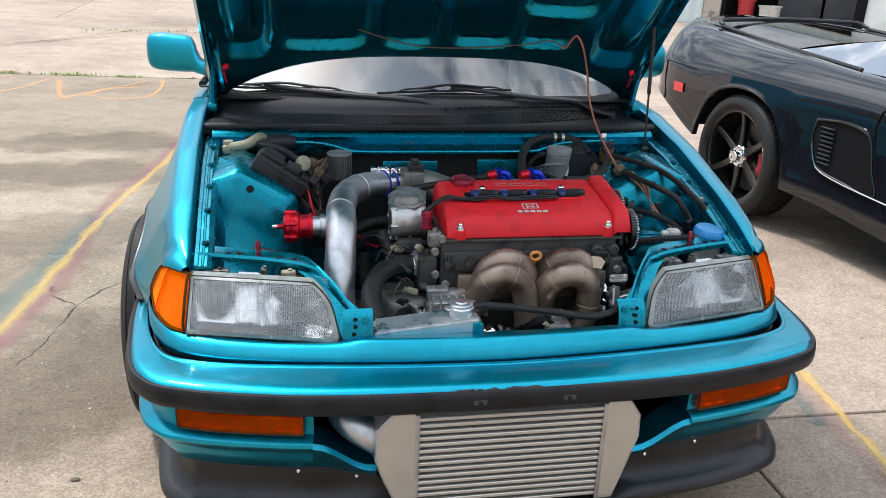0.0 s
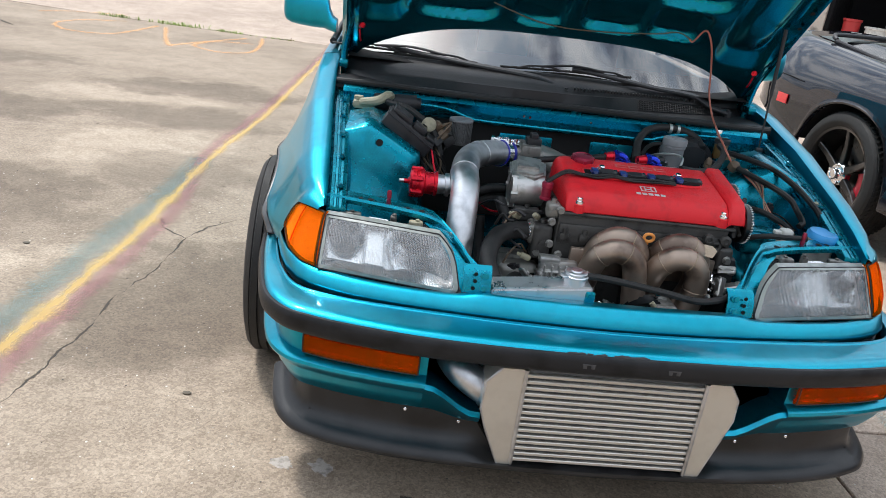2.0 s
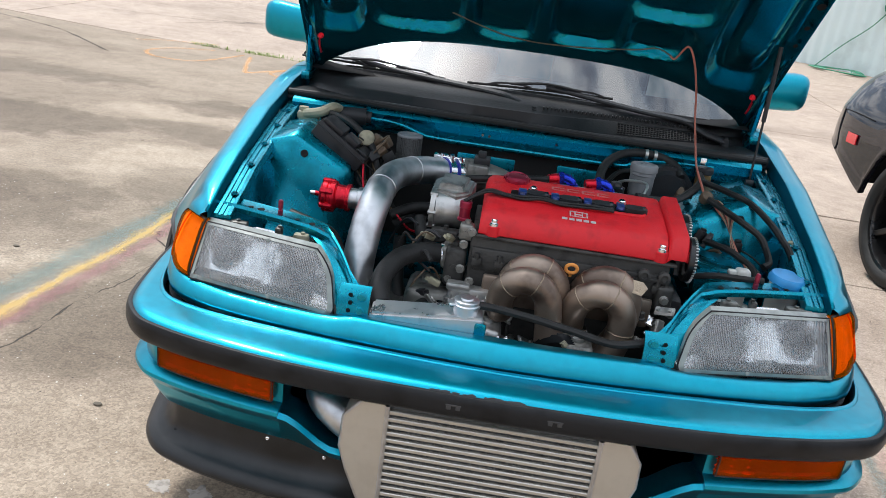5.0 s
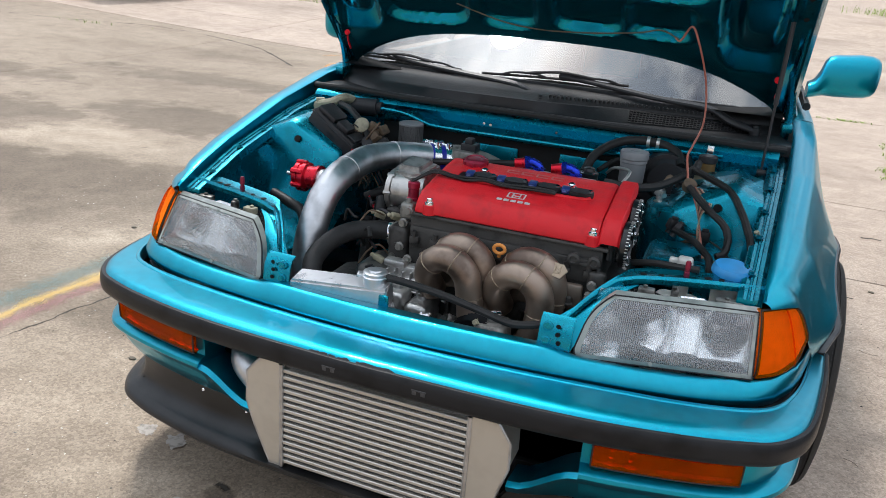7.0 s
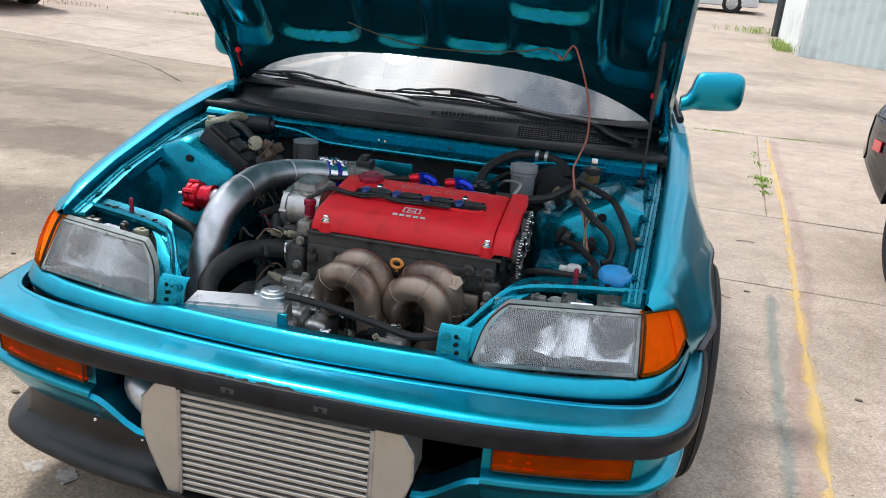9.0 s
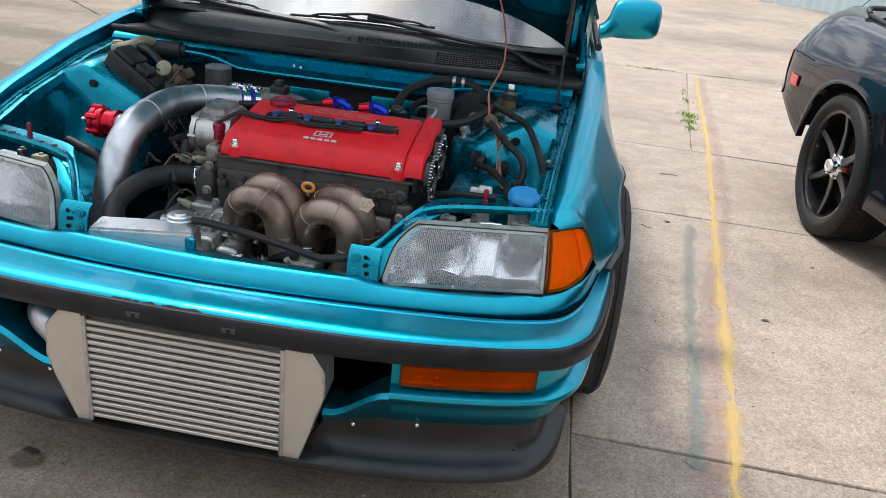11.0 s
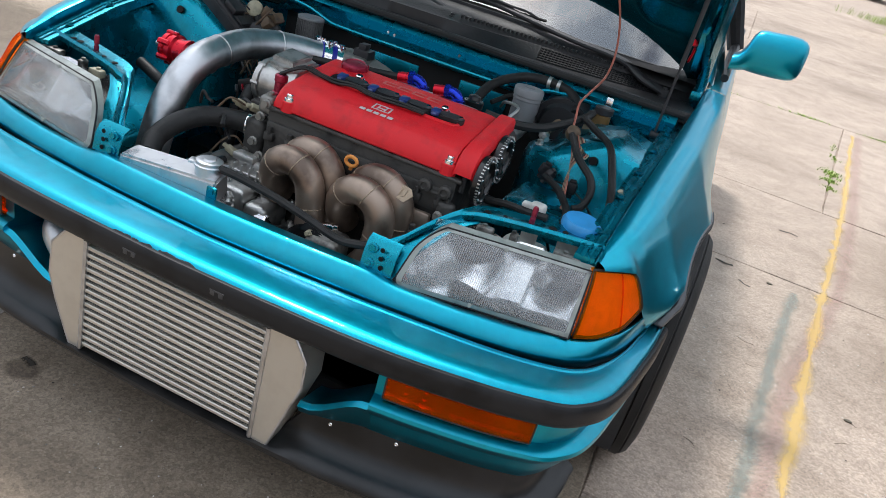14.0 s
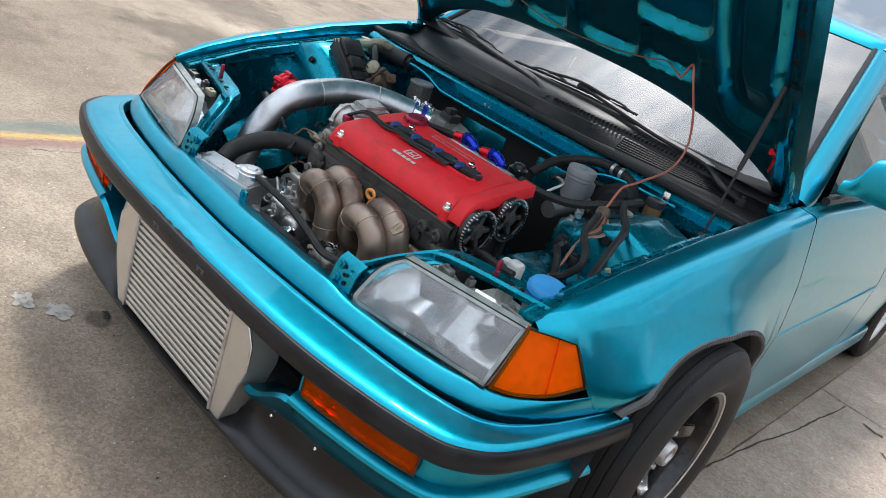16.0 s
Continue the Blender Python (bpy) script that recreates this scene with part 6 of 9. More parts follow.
part("braided_hose", bm, RUBBER, car)
for x in (0.085, 0.180):
    bm = bmesh.new()
    cyl(bm, (x - 0.015, 0.735, 0.775), (x + 0.012, 0.742, 0.778), 0.012, 0.0145, 12)
    fit_red = part("fuel_fitting", bm, RED_ANO, car, "red and blue anodised hose end")
    bm = bmesh.new()
    tube(bm, [(x + 0.010, 0.742, 0.779), (x + 0.030, 0.744, 0.781), (x + 0.046, 0.745, 0.772), (x + 0.048, 0.745, 0.755)], 0.0125, 12, 5)
    cyl(bm, (x + 0.012, 0.742, 0.779), (x + 0.024, 0.743, 0.781), 0.0165, seg=6)
    cyl(bm, (x + 0.048, 0.745, 0.770), (x + 0.048, 0.745, 0.758), 0.0165, seg=6)
    part("elbow", bm, BLUE_ANO, fit_red)
for f in (0.22, 0.78):
    bm = bmesh.new()
    c = Vector((-0.215 + 0.045 * f, 0.858 + 0.042 * f, 0.764 - 0.008 * f))
    cyl(bm, c + Vector((-0.030, 0.010, -0.002)), c + Vector((0.026, -0.012, 0.0)), 0.0042, seg=10)
    cyl(bm, c + Vector((-0.012, 0.005, -0.008)), c + Vector((-0.012, 0.005, 0.007)), 0.007, seg=12)
    cyl(bm, c + Vector((0.016, -0.008, -0.008)), c + Vector((0.016, -0.008, 0.007)), 0.007, seg=12)
    cyl(bm, c + Vector((-0.034, 0.012, -0.002)), c + Vector((-0.026, 0.009, -0.002)), 0.008, seg=6)
    part("clamp_bolt", bm, CHROME, car)
bm = bmesh.new()
lathe(bm, [(0.024, 0), (0.025, 0.016), (0.016, 0.020), (0.014, 0.028), (0.005, 0.031), (0, 0.031)], pose(0.252, 0.790, 0.752), 18)
cyl(bm, (0.237, 0.780, 0.752), (0.267, 0.800, 0.762), 0.006, seg=8)
regulator = part("pressure_regulator", bm, GUNMETAL, car, "black fuel pressure regulator")
for k in range(4):
    bm = bmesh.new()
    a = radians(45 + 90 * k)
    lathe(bm, [(0.004, 0), (0.004, 0.004), (0, 0.004)], pose(0.252 + 0.0205 * math.cos(a), 0.790 + 0.0205 * math.sin(a), 0.767), 8)
    part("regulator_screw", bm, CHROME, regulator)

# gearbox and clutter on the left of the block
LUMPS = [((-0.24, 0.46, 0.42), (-0.12, 0.60, 0.53), 0.025, CAST_MID), ((-0.36, 0.44, 0.28), (-0.13, 0.66, 0.46), 0.04, CAST_DARK), ((-0.12, 0.36, 0.46), (-0.06, 0.44, 0.52), 0.012, CAST), ((-0.155, 0.47, 0.545), (-0.105, 0.53, 0.64), 0.012, CAST_DARK),
         ((-0.165, 0.485, 0.58), (-0.120, 0.545, 0.635), 0.010, CAST_MID), ((-0.13, 0.475, 0.66), (-0.095, 0.51, 0.70), 0.008, CAST_MID), ((-0.06, 0.36, 0.42), (0.0, 0.46, 0.50), 0.015, CAST), ((0.13, 0.30, 0.46), (0.20, 0.38, 0.52), 0.012, CAST_MID), ((0.02, 0.30, 0.40), (0.10, 0.40, 0.47), 0.015, CAST_DARK),
         ((0.335, 0.445, 0.57), (0.375, 0.47, 0.635), 0.010, CAST_DARK), ((-0.20, 0.55, 0.62), (-0.13, 0.58, 0.655), 0.006, CAST_DARK), ((-0.17, 0.40, 0.47), (-0.13, 0.45, 0.515), 0.008, CHROME), ((-0.105, 0.43, 0.50), (-0.065, 0.47, 0.545), 0.008, CAST_MID)]
for lo, hi, bv, mat in LUMPS:
    bm = bmesh.new()
    box(bm, lo, hi, bv, 3)
    cx, cy = (lo[0] + hi[0]) / 2, (lo[1] + hi[1]) / 2
    r = min(hi[0] - lo[0], hi[1] - lo[1]) * 0.22
    cyl(bm, (cx, cy, hi[2] - 0.002), (cx, cy, hi[2] + 0.008), r, r * 0.9, 12)
    cyl(bm, (cx, lo[1] - 0.006, (lo[2] + hi[2]) / 2), (cx, lo[1] + 0.004, (lo[2] + hi[2]) / 2), r * 0.9, seg=10)
    part("casting", bm, mat, car)
for x, y, z in ((-0.115, 0.47, 0.655), (-0.115, 0.455, 0.60), (-0.14, 0.475, 0.565), (-0.09, 0.448, 0.575), (0.35, 0.43, 0.61), (0.37, 0.43, 0.58), (-0.07, 0.44, 0.52), (-0.10, 0.462, 0.69)):
    bm = bmesh.new()
    lathe(bm, [(0.011, 0), (0.011, 0.003), (0.008, 0.005), (0.008, 0.012), (0, 0.012)], pose(x, y, z, 90), 8)
    part("bolt", bm, CAST_MID, car)
for k, (x, y, z, mat) in enumerate(((-0.17, 0.46, 0.555, BEIGE), (-0.20, 0.52, 0.645, BEIGE), (-0.15, 0.50, 0.655, BEIGE), (0.135, 0.32, 0.515, BEIGE), (-0.13, 0.43, 0.53, CAST), (-0.20, 0.47, 0.52, BLACK_PLASTIC), (0.16, 0.34, 0.535, CHROME))):
    bm = bmesh.new()
    box(bm, (-0.014, -0.008, -0.007), (0.014, 0.008, 0.007), 0.003, m=pose(x, y, z, 15 * k, 20, 30 * k))
    box(bm, (-0.024, -0.005, -0.004), (-0.012, 0.005, 0.004), 0.002, m=pose(x, y, z, 15 * k, 20, 30 * k))
    part("plug_connector", bm, mat, car)
bm = bmesh.new()  # pulley under the runners
for k in range(5):
    lathe(bm, [(0.055, 0), (0.060, 0.004), (0.055, 0.008)], pose(0.13, 0.33 + 0.008 * k, 0.47, -70), 28)
lathe(bm, [(0.0, -0.01), (0.03, -0.01), (0.034, 0.0), (0.05, 0.002)], pose(0.13, 0.325, 0.475, 110), 24)
part("drive_pulley", bm, GUNMETAL, car)

# pale ribbed casting beside the radiator cap
bm = bmesh.new()
box(bm, (-0.135, 0.425, 0.455), (-0.035, 0.462, 0.565), 0.010, 2)
ribbed = part("ribbed_casting", bm, CAST, car, "pale ribbed aluminium casting")
for k in range(5):
    bm = bmesh.new()
    box(bm, (-0.128 + 0.020 * k, 0.410, 0.462), (-0.123 + 0.020 * k, 0.428, 0.555), 0.0015, 1)
    part("rib", bm, CAST, ribbed)
for k in range(3):
    bm = bmesh.new()
    box(bm, (-0.132, 0.412, 0.475 + 0.030 * k), (-0.038, 0.428, 0.480 + 0.030 * k), 0.0015, 1)
    part("rib", bm, CAST, ribbed)
bm = bmesh.new()
box(bm, (-0.140, 0.418, 0.557), (-0.085, 0.450, 0.575), 0.006, 2)
part("boss", bm, CAST, ribbed)

# small brackets, bolts and leads low in front of the block
random.seed(31)
for k in range(26):
    bm = bmesh.new()
    right = k >= 17
    x, y, z = (random.uniform(0.30, 0.40), random.uniform(0.40, 0.47), random.uniform(0.46, 0.62)) if right else (random.uniform(-0.21, 0.10), random.uniform(0.33, 0.45), random.uniform(0.44, 0.55))
    q = pose(x, y, z, random.uniform(-60, 60), random.uniform(-60, 60), random.uniform(0, 180))
    a, b, c = random.uniform(0.012, 0.032), random.uniform(0.008, 0.02), random.uniform(0.003, 0.010)
    if k % 3 == 0:
        lathe(bm, [(0.010, 0), (0.010, 0.004), (0.007, 0.006), (0.007, 0.018), (0.004, 0.020), (0, 0.020)], q, 10)
    else:
        box(bm, (-a, -b, -c), (a, b, c), 0.003, 1, m=q)
        cyl(bm, q @ Vector((a * 0.6, 0, c)), q @ Vector((a * 0.6, 0, c + 0.006)), 0.006, seg=8)
        cyl(bm, q @ Vector((-a * 0.6, 0, c)), q @ Vector((-a * 0.6, 0, c + 0.004)), 0.005, seg=8)
    part("bracket" if k % 3 else "bolt", bm, (CAST, CAST_MID, CHROME, CAST_DARK, CAST)[k % 5], car)
for k in range(18):
    bm = bmesh.new()
    right = k >= 8
    p = Vector((random.uniform(0.44, 0.50), random.uniform(0.66, 0.88), random.uniform(0.58, 0.68))) if right else Vector((random.uniform(-0.24, -0.12), random.uniform(0.42, 0.60), random.uniform(0.52, 0.68)))
    d = Vector((random.uniform(0.08, 0.18) * (1 if right else -0.5), random.uniform(-0.12, 0.12), random.uniform(-0.05, 0.05)))
    tube(bm, [p, p + d * 0.35 + Vector((0, 0, random.uniform(-0.03, 0.02))), p + d * 0.7 + Vector((0, random.uniform(-0.03, 0.03), -0.015)), p + d + Vector((0, 0, -0.06))], random.choice((0.0025, 0.0035, 0.0055)), 6, 5)
    part("loose_wire", bm, random.choice((RUBBER, RUBBER, BLACK_PLASTIC, BROWN)), car)

# left rear corner: relay box, motor, connectors
bm = bmesh.new()
ax = Vector((0.115, -0.007, -0.077)).normalized()
az = ax.cross(Vector((0.05, 1.0, 0.0))).normalized()
ay = az.cross(ax)
m = Matrix.Translation(Vector((-0.503, 0.790, 0.752)) + ay * 0.042 + az * 0.020) @ Matrix((ax, ay, az)).transposed().to_4x4()
box(bm, (-0.080, -0.040, -0.030), (0.080, 0.045, 0.018), 0.005, m=m)
box(bm, (-0.083, -0.043, 0.004), (0.083, 0.048, 0.010), 0.003, m=m)
box(bm, (-0.074, -0.034, 0.018), (-0.010, 0.038, 0.032), 0.004, m=m)
box(bm, (-0.002, -0.034, 0.018), (0.040, 0.010, 0.036), 0.004, m=m)
box(bm, (0.046, -0.034, 0.018), (0.076, 0.030, 0.026), 0.003, m=m)
part("relay_box", bm, BLACK_PLASTIC, car, "black relay box")
bm = bmesh.new()
cyl(bm, (-0.60, 1.03, 0.80), (-0.47, 1.045, 0.805), 0.026, seg=20)
cyl(bm, (-0.475, 1.045, 0.805), (-0.455, 1.047, 0.805), 0.018, seg=16)
part("wiper_motor", bm, BLACK_PLASTIC, car, "black wiper motor")
bm = bmesh.new()
box(bm, (-0.665, 0.98, 0.78), (-0.60, 1.02, 0.808), 0.010)
cyl(bm, (-0.648, 1.0, 0.80), (-0.648, 1.0, 0.818), 0.014, seg=16)
tube(bm, [(-0.64, 0.99, 0.80), (-0.59, 0.97, 0.815), (-0.56, 0.99, 0.83), (-0.55, 1.03, 0.82)], 0.014, 10)
part("linkage_bracket", bm, BEIGE, car, "aged bracket")
for k, (x, y, z) in enumerate(((-0.433, 0.869, 0.780), (-0.403, 0.885, 0.772), (-0.390, 0.87, 0.750), (-0.41, 0.85, 0.735), (-0.385, 0.90, 0.765), (-0.37, 0.88, 0.735))):
    bm = bmesh.new()
    if k == 0:
        lathe(bm, [(0, -0.012), (0.018, -0.012), (0.022, -0.004), (0.022, 0.008), (0.016, 0.012), (0, 0.012)], pose(x, y, z, 60, 20), 18)
    else:
        box(bm, (-0.018, -0.014, -0.016), (0.018, 0.014, 0.016), 0.005, m=pose(x, y, z, 20 * k, 30, 40 * k))
    part("old_connector", bm, (BEIGE, BROWN, BROWN, BLACK_PLASTIC, BROWN, RUBBER)[k], car)
random.seed(4)
for k in range(14):
    bm = bmesh.new()
    p = Vector((-0.40 + random.uniform(-0.035, 0.03), 0.88 + random.uniform(-0.03, 0.04), 0.765 + random.uniform(-0.03, 0.015)))
    tube(bm, [p, p + Vector((random.uniform(-0.05, 0.05), random.uniform(-0.05, 0.03), random.uniform(-0.03, 0.03))), p + Vector((random.uniform(-0.03, 0.05), -0.04, -0.07)), p + Vector((random.uniform(-0.03, 0.06), -0.06, -0.14))], random.choice((0.0022, 0.003, 0.0045)), 6, 5)
    part("loose_wire", bm, random.choice((RUBBER, RUBBER, BROWN, BLACK_PLASTIC)), car)
# small cone filter
bm = bmesh.new()
cyl(bm, (-0.326, 0.983, 0.708), (-0.326, 0.983, 0.783), 0.034, 0.033, 28)
for k in range(36):
    a = 2 * math.pi * k / 36
    box(bm, (0.033, -0.0014, -0.035), (0.037, 0.0014, 0.035), m=pose(-0.326, 0.983, 0.745) @ Matrix.Rotation(a, 4, "Z"))
filt = part("breather_filter", bm, RADIATOR_FIN, car, "small pleated breather filter with a chrome top")
bm = bmesh.new()
lathe(bm, [(0.0360, -0.004), (0.0375, -0.003), (0.0375, 0.002), (0.034, 0.004), (0.031, 0.002), (0.0, 0.001)], pose(-0.326, 0.983, 0.783), 28)
part("filter_cap", bm, GREY_PLASTIC, filt)

# right rear corner: brake master cylinder and booster
bm = bmesh.new()
cyl(bm, (0.43, 1.075, 0.72), (0.43, 1.00, 0.72), 0.085, 0.08, 32)
cyl(bm, (0.43, 1.0, 0.73), (0.43, 0.985, 0.73), 0.06, 0.05, 24)
part("brake_booster", bm, BLACK_PLASTIC, car)
bm = bmesh.new()
lathe(bm, [(0.030, -0.075), (0.033, -0.070), (0.034, -0.02), (0.036, -0.018), (0.036, -0.005), (0.034, 0.0), (0, 0.0)], pose(0.342, 0.932, 0.800), 24)
box(bm, (0.315, 0.925, 0.735), (0.37, 0.985, 0.78), 0.01)
res = part("brake_reservoir", bm, GREY_PLASTIC, car, "cloudy brake fluid reservoir")
bm = bmesh.new()
lathe(bm, [(0.0, 0.010), (0.012, 0.010), (0.014, 0.008), (0.036, 0.007), (0.038, 0.004), (0.038, -0.012), (0.036, -0.014)], pose(0.342, 0.932, 0.804), 28)
part("reservoir_cap", bm, GREY_PLASTIC, res)
bm = bmesh.new()
cyl(bm, (0.345, 0.84, 0.70), (0.345, 1.02, 0.715), 0.022, seg=18)
part("master_cylinder", bm, CAST, car)
bm = bmesh.new()
lathe(bm, [(0, -0.016), (0.014, -0.014), (0.017, -0.006), (0.017, 0.008), (0.011, 0.014), (0, 0.016)], pose(0.497, 0.822, 0.768, 35, 20), 18)
part("grommet_plug", bm, BROWN, car, "aged round loom connector")
bm = bmesh.new()
lathe(bm, [(0.0, 0.745), (0.019, 0.747), (0.022, 0.755), (0.022, 0.792), (0.018, 0.797)], pose(0.526, 1.005, 0), 20)
bottle = part("clutch_reservoir", bm, AMBER_PLASTIC, car, "small amber clutch fluid bottle with a black cap")
bm = bmesh.new()
lathe(bm, [(0.022, 0.794), (0.025, 0.796), (0.025, 0.810), (0.022, 0.813), (0, 0.813)], pose(0.526, 1.005, 0), 20)
part("bottle_cap", bm, BLACK_PLASTIC, bottle)
bm = bmesh.new()
box(bm, (0.518, 1.042, 0.798), (0.536, 1.052, 0.832), 0.002)
part("foil_tag", bm, CHROME, car)
for k in range(10):
    bm = bmesh.new()
    p = Vector((0.50 + 0.003 * k, 0.82 - 0.002 * k, 0.768))
    tube(bm, [p, p + Vector((0.012 + 0.002 * k, -0.05, -0.012 - 0.001 * k)), p + Vector((0.03 - 0.002 * k, -0.11, -0.035)), p + Vector((0.052 - 0.004 * k, -0.19 + 0.004 * k, -0.085)), p + Vector((0.06, -0.24, -0.10))], 0.0020, 5, 5)
    part("loose_wire", bm, (COPPER_WIRE, BEIGE, BROWN, RUBBER)[k % 4], car)
for k, (x, y, z) in enumerate(((0.556, 0.668, 0.690), (0.478, 0.722, 0.692), (0.494, 0.708, 0.686), (0.44, 0.88, 0.755), (0.47, 0.90, 0.745), (0.43, 0.84, 0.735), (0.52, 0.90, 0.77))):
    bm = bmesh.new()
    q = pose(x, y, z, 10 * k, 15 * k, 35 * k) @ Matrix.Scale(0.66, 4)
    box(bm, (-0.018, -0.013, -0.020), (0.018, 0.013, 0.020), 0.004, m=q)
    box(bm, (-0.012, -0.009, 0.018), (0.012, 0.009, 0.030), 0.003, m=q)
    cyl(bm, q @ Vector((0, 0, -0.02)), q @ Vector((0, 0, -0.035)), 0.007, seg=10)
    part("plug_connector", bm, (BLACK_TRIM, BLACK_PLASTIC, BLACK_PLASTIC, BROWN, BLACK_PLASTIC, CAST, BEIGE)[k], car)
bm = bmesh.new()
tube(bm, [(0.665, 0.628, 0.705), (0.664, 0.622, 0.725), (0.660, 0.618, 0.738)], 0.006, 8)
box(bm, (0.650, 0.612, 0.718), (0.672, 0.624, 0.728), 0.003)
part("wire_clip", bm, BEIGE, car)
# washer bottle
bm = bmesh.new()
box(bm, (0.475, 0.455, 0.40), (0.575, 0.54, 0.60), 0.02, 3)
box(bm, (0.512, 0.485, 0.58), (0.545, 0.515, 0.690), 0.008, 3)
box(bm, (0.495, 0.490, 0.672), (0.515, 0.510, 0.684), 0.004, 2)
part("washer_bottle", bm, WHITE_PLASTIC, car, "milky washer bottle")
bm = bmesh.new()
cyl(bm, (0.623, 0.485, 0.50), (0.623, 0.485, 0.682), 0.030, 0.036, 24)
neck = part("filler_neck", bm, WHITE_PLASTIC, car, "milky filler neck with a blue lid")
bm = bmesh.new()
lathe(bm, [(0.037, -0.012), (0.041, -0.010), (0.041, 0.0), (0.036, 0.008), (0.0, 0.010)], pose(0.623, 0.485, 0.688, 4, 3), 28)
box(bm, (0.035, -0.006, -0.004), (0.056, 0.006, 0.002), 0.002, m=pose(0.623, 0.485, 0.688, 4, 3))
part("blue_lid", bm, BLUE_CAP, neck, "blue plastic lid")
bm = bmesh.new()
box(bm, (0.44, 0.555, 0.59), (0.60, 0.72, 0.650), 0.008)
box(bm, (0.434, 0.549, 0.634), (0.606, 0.726, 0.640), 0.002)
box(bm, (0.45, 0.565, 0.650), (0.59, 0.71, 0.655), 0.002)
part("battery_tray", bm, TEAL_BAY, car, "empty teal battery tray")
bm = bmesh.new()
lathe(bm, [(0.090, 0.56), (0.088, 0.690), (0.083, 0.708), (0.072, 0.717), (0.045, 0.722), (0, 0.723)], pose(0.485, 0.838, 0), 36)
part("mount_cup", bm, TEAL_BAY, car, "teal rounded mount shelf beside the strut tower")
bm = bmesh.new()
lathe(bm, [(0.013, 0), (0.013, 0.003), (0.008, 0.005), (0.008, 0.013), (0, 0.013)], pose(0.432, 0.812, 0.716), 12)
part("mount_nut", bm, CAST, car)

# ---- intercooler ----
IC_Y = 0.086
bm = bmesh.new()
box(bm, (-0.205, IC_Y + 0.010, 0.190), (0.210, IC_Y + 0.070, 0.432))
core = part("intercooler", bm, RADIATOR_FIN, car, "large bare aluminium bar-and-plate intercooler")
NB = 15
for k in range(NB):
    z = 0.192 + 0.238 * (k + 0.5) / NB
    bm = bmesh.new()
    box(bm, (-0.205, IC_Y - 0.002, z - 0.0042), (0.210, IC_Y + 0.012, z + 0.0042), 0.0015, 1)
    part("core_bar", bm, ALU_RAW, core)
bm = bmesh.new()
rows = []
for k in range(NB - 1):
    z = 0.192 + 0.238 * (k + 1.0) / NB
    pts = []
    for i in range(140):
        x = -0.203 + 0.411 * i / 139
        pts.append(Vector((x, IC_Y + 0.003 + 0.004 * (i % 2), z)))
    grid(bm, [[p + Vector((0, 0, -0.0042)) for p in pts], [p + Vector((0, 0, 0.0042)) for p in pts]])
tagged(part("fin_pack", bm, RADIATOR_FIN, core), kind="stuff")
for s, x in ((-1, -0.205), (1, 0.210)):
    bm = bmesh.new()
    o = [(0, 0.184), (0, 0.438), (0.052, 0.438), (0.085, 0.400), (0.088, 0.330), (0.070, 0.275), (0.030, 0.184)] if s < 0 else [(0, 0.184), (0, 0.438), (0.056, 0.438), (0.082, 0.400), (0.084, 0.345), (0.036, 0.184)]
    m = Matrix(((s, 0, 0, x), (0, 0, 1, IC_Y - 0.002), (0, 1, 0, 0), (0, 0, 0, 1)))
    plate(bm, o, 0.078, m, 0.004)
    tank = part("end_tank", bm, ALU_RAW, core, "folded aluminium end tank")
    bm = bmesh.new()
    pts = [(x, IC_Y - 0.003, 0.188 + 0.01 * k) for k in range(26)]
    tube(bm, pts, 0.0045, 6, smooth=False, ribs=0.25)
    part("weld", bm, ALU, tank)
    bm = bmesh.new()
    edge = [m @ Vector((a, b, 0.002)) for a, b in o[2:]]
    tube(bm, edge, 0.003, 6, smooth=False)
    part("weld", bm, ALU, tank)
bm = bmesh.new()
tube(bm, [(-0.255, 0.135, 0.335), (-0.300, 0.138, 0.360), (-0.338, 0.155, 0.382), (-0.36, 0.205, 0.39), (-0.36, 0.28, 0.39), (-0.352, 0.36, 0.40), (-0.352, 0.395, 0.43)], 0.036, 28, 8)
part("inlet_pipe", bm, ALU, car, "bent aluminium intercooler pipe")
bm = bmesh.new()
tube(bm, [Vector((-0.290, 0.138, 0.355)) + Vector((0.010 * math.sin(a) * 0.3, 0.037 * math.cos(a), 0.037 * math.sin(a))) for a in [2 * math.pi * k / 20 for k in range(21)]], 0.0065, 6, smooth=False, ribs=0.3)
part("weld", bm, ALU, car)


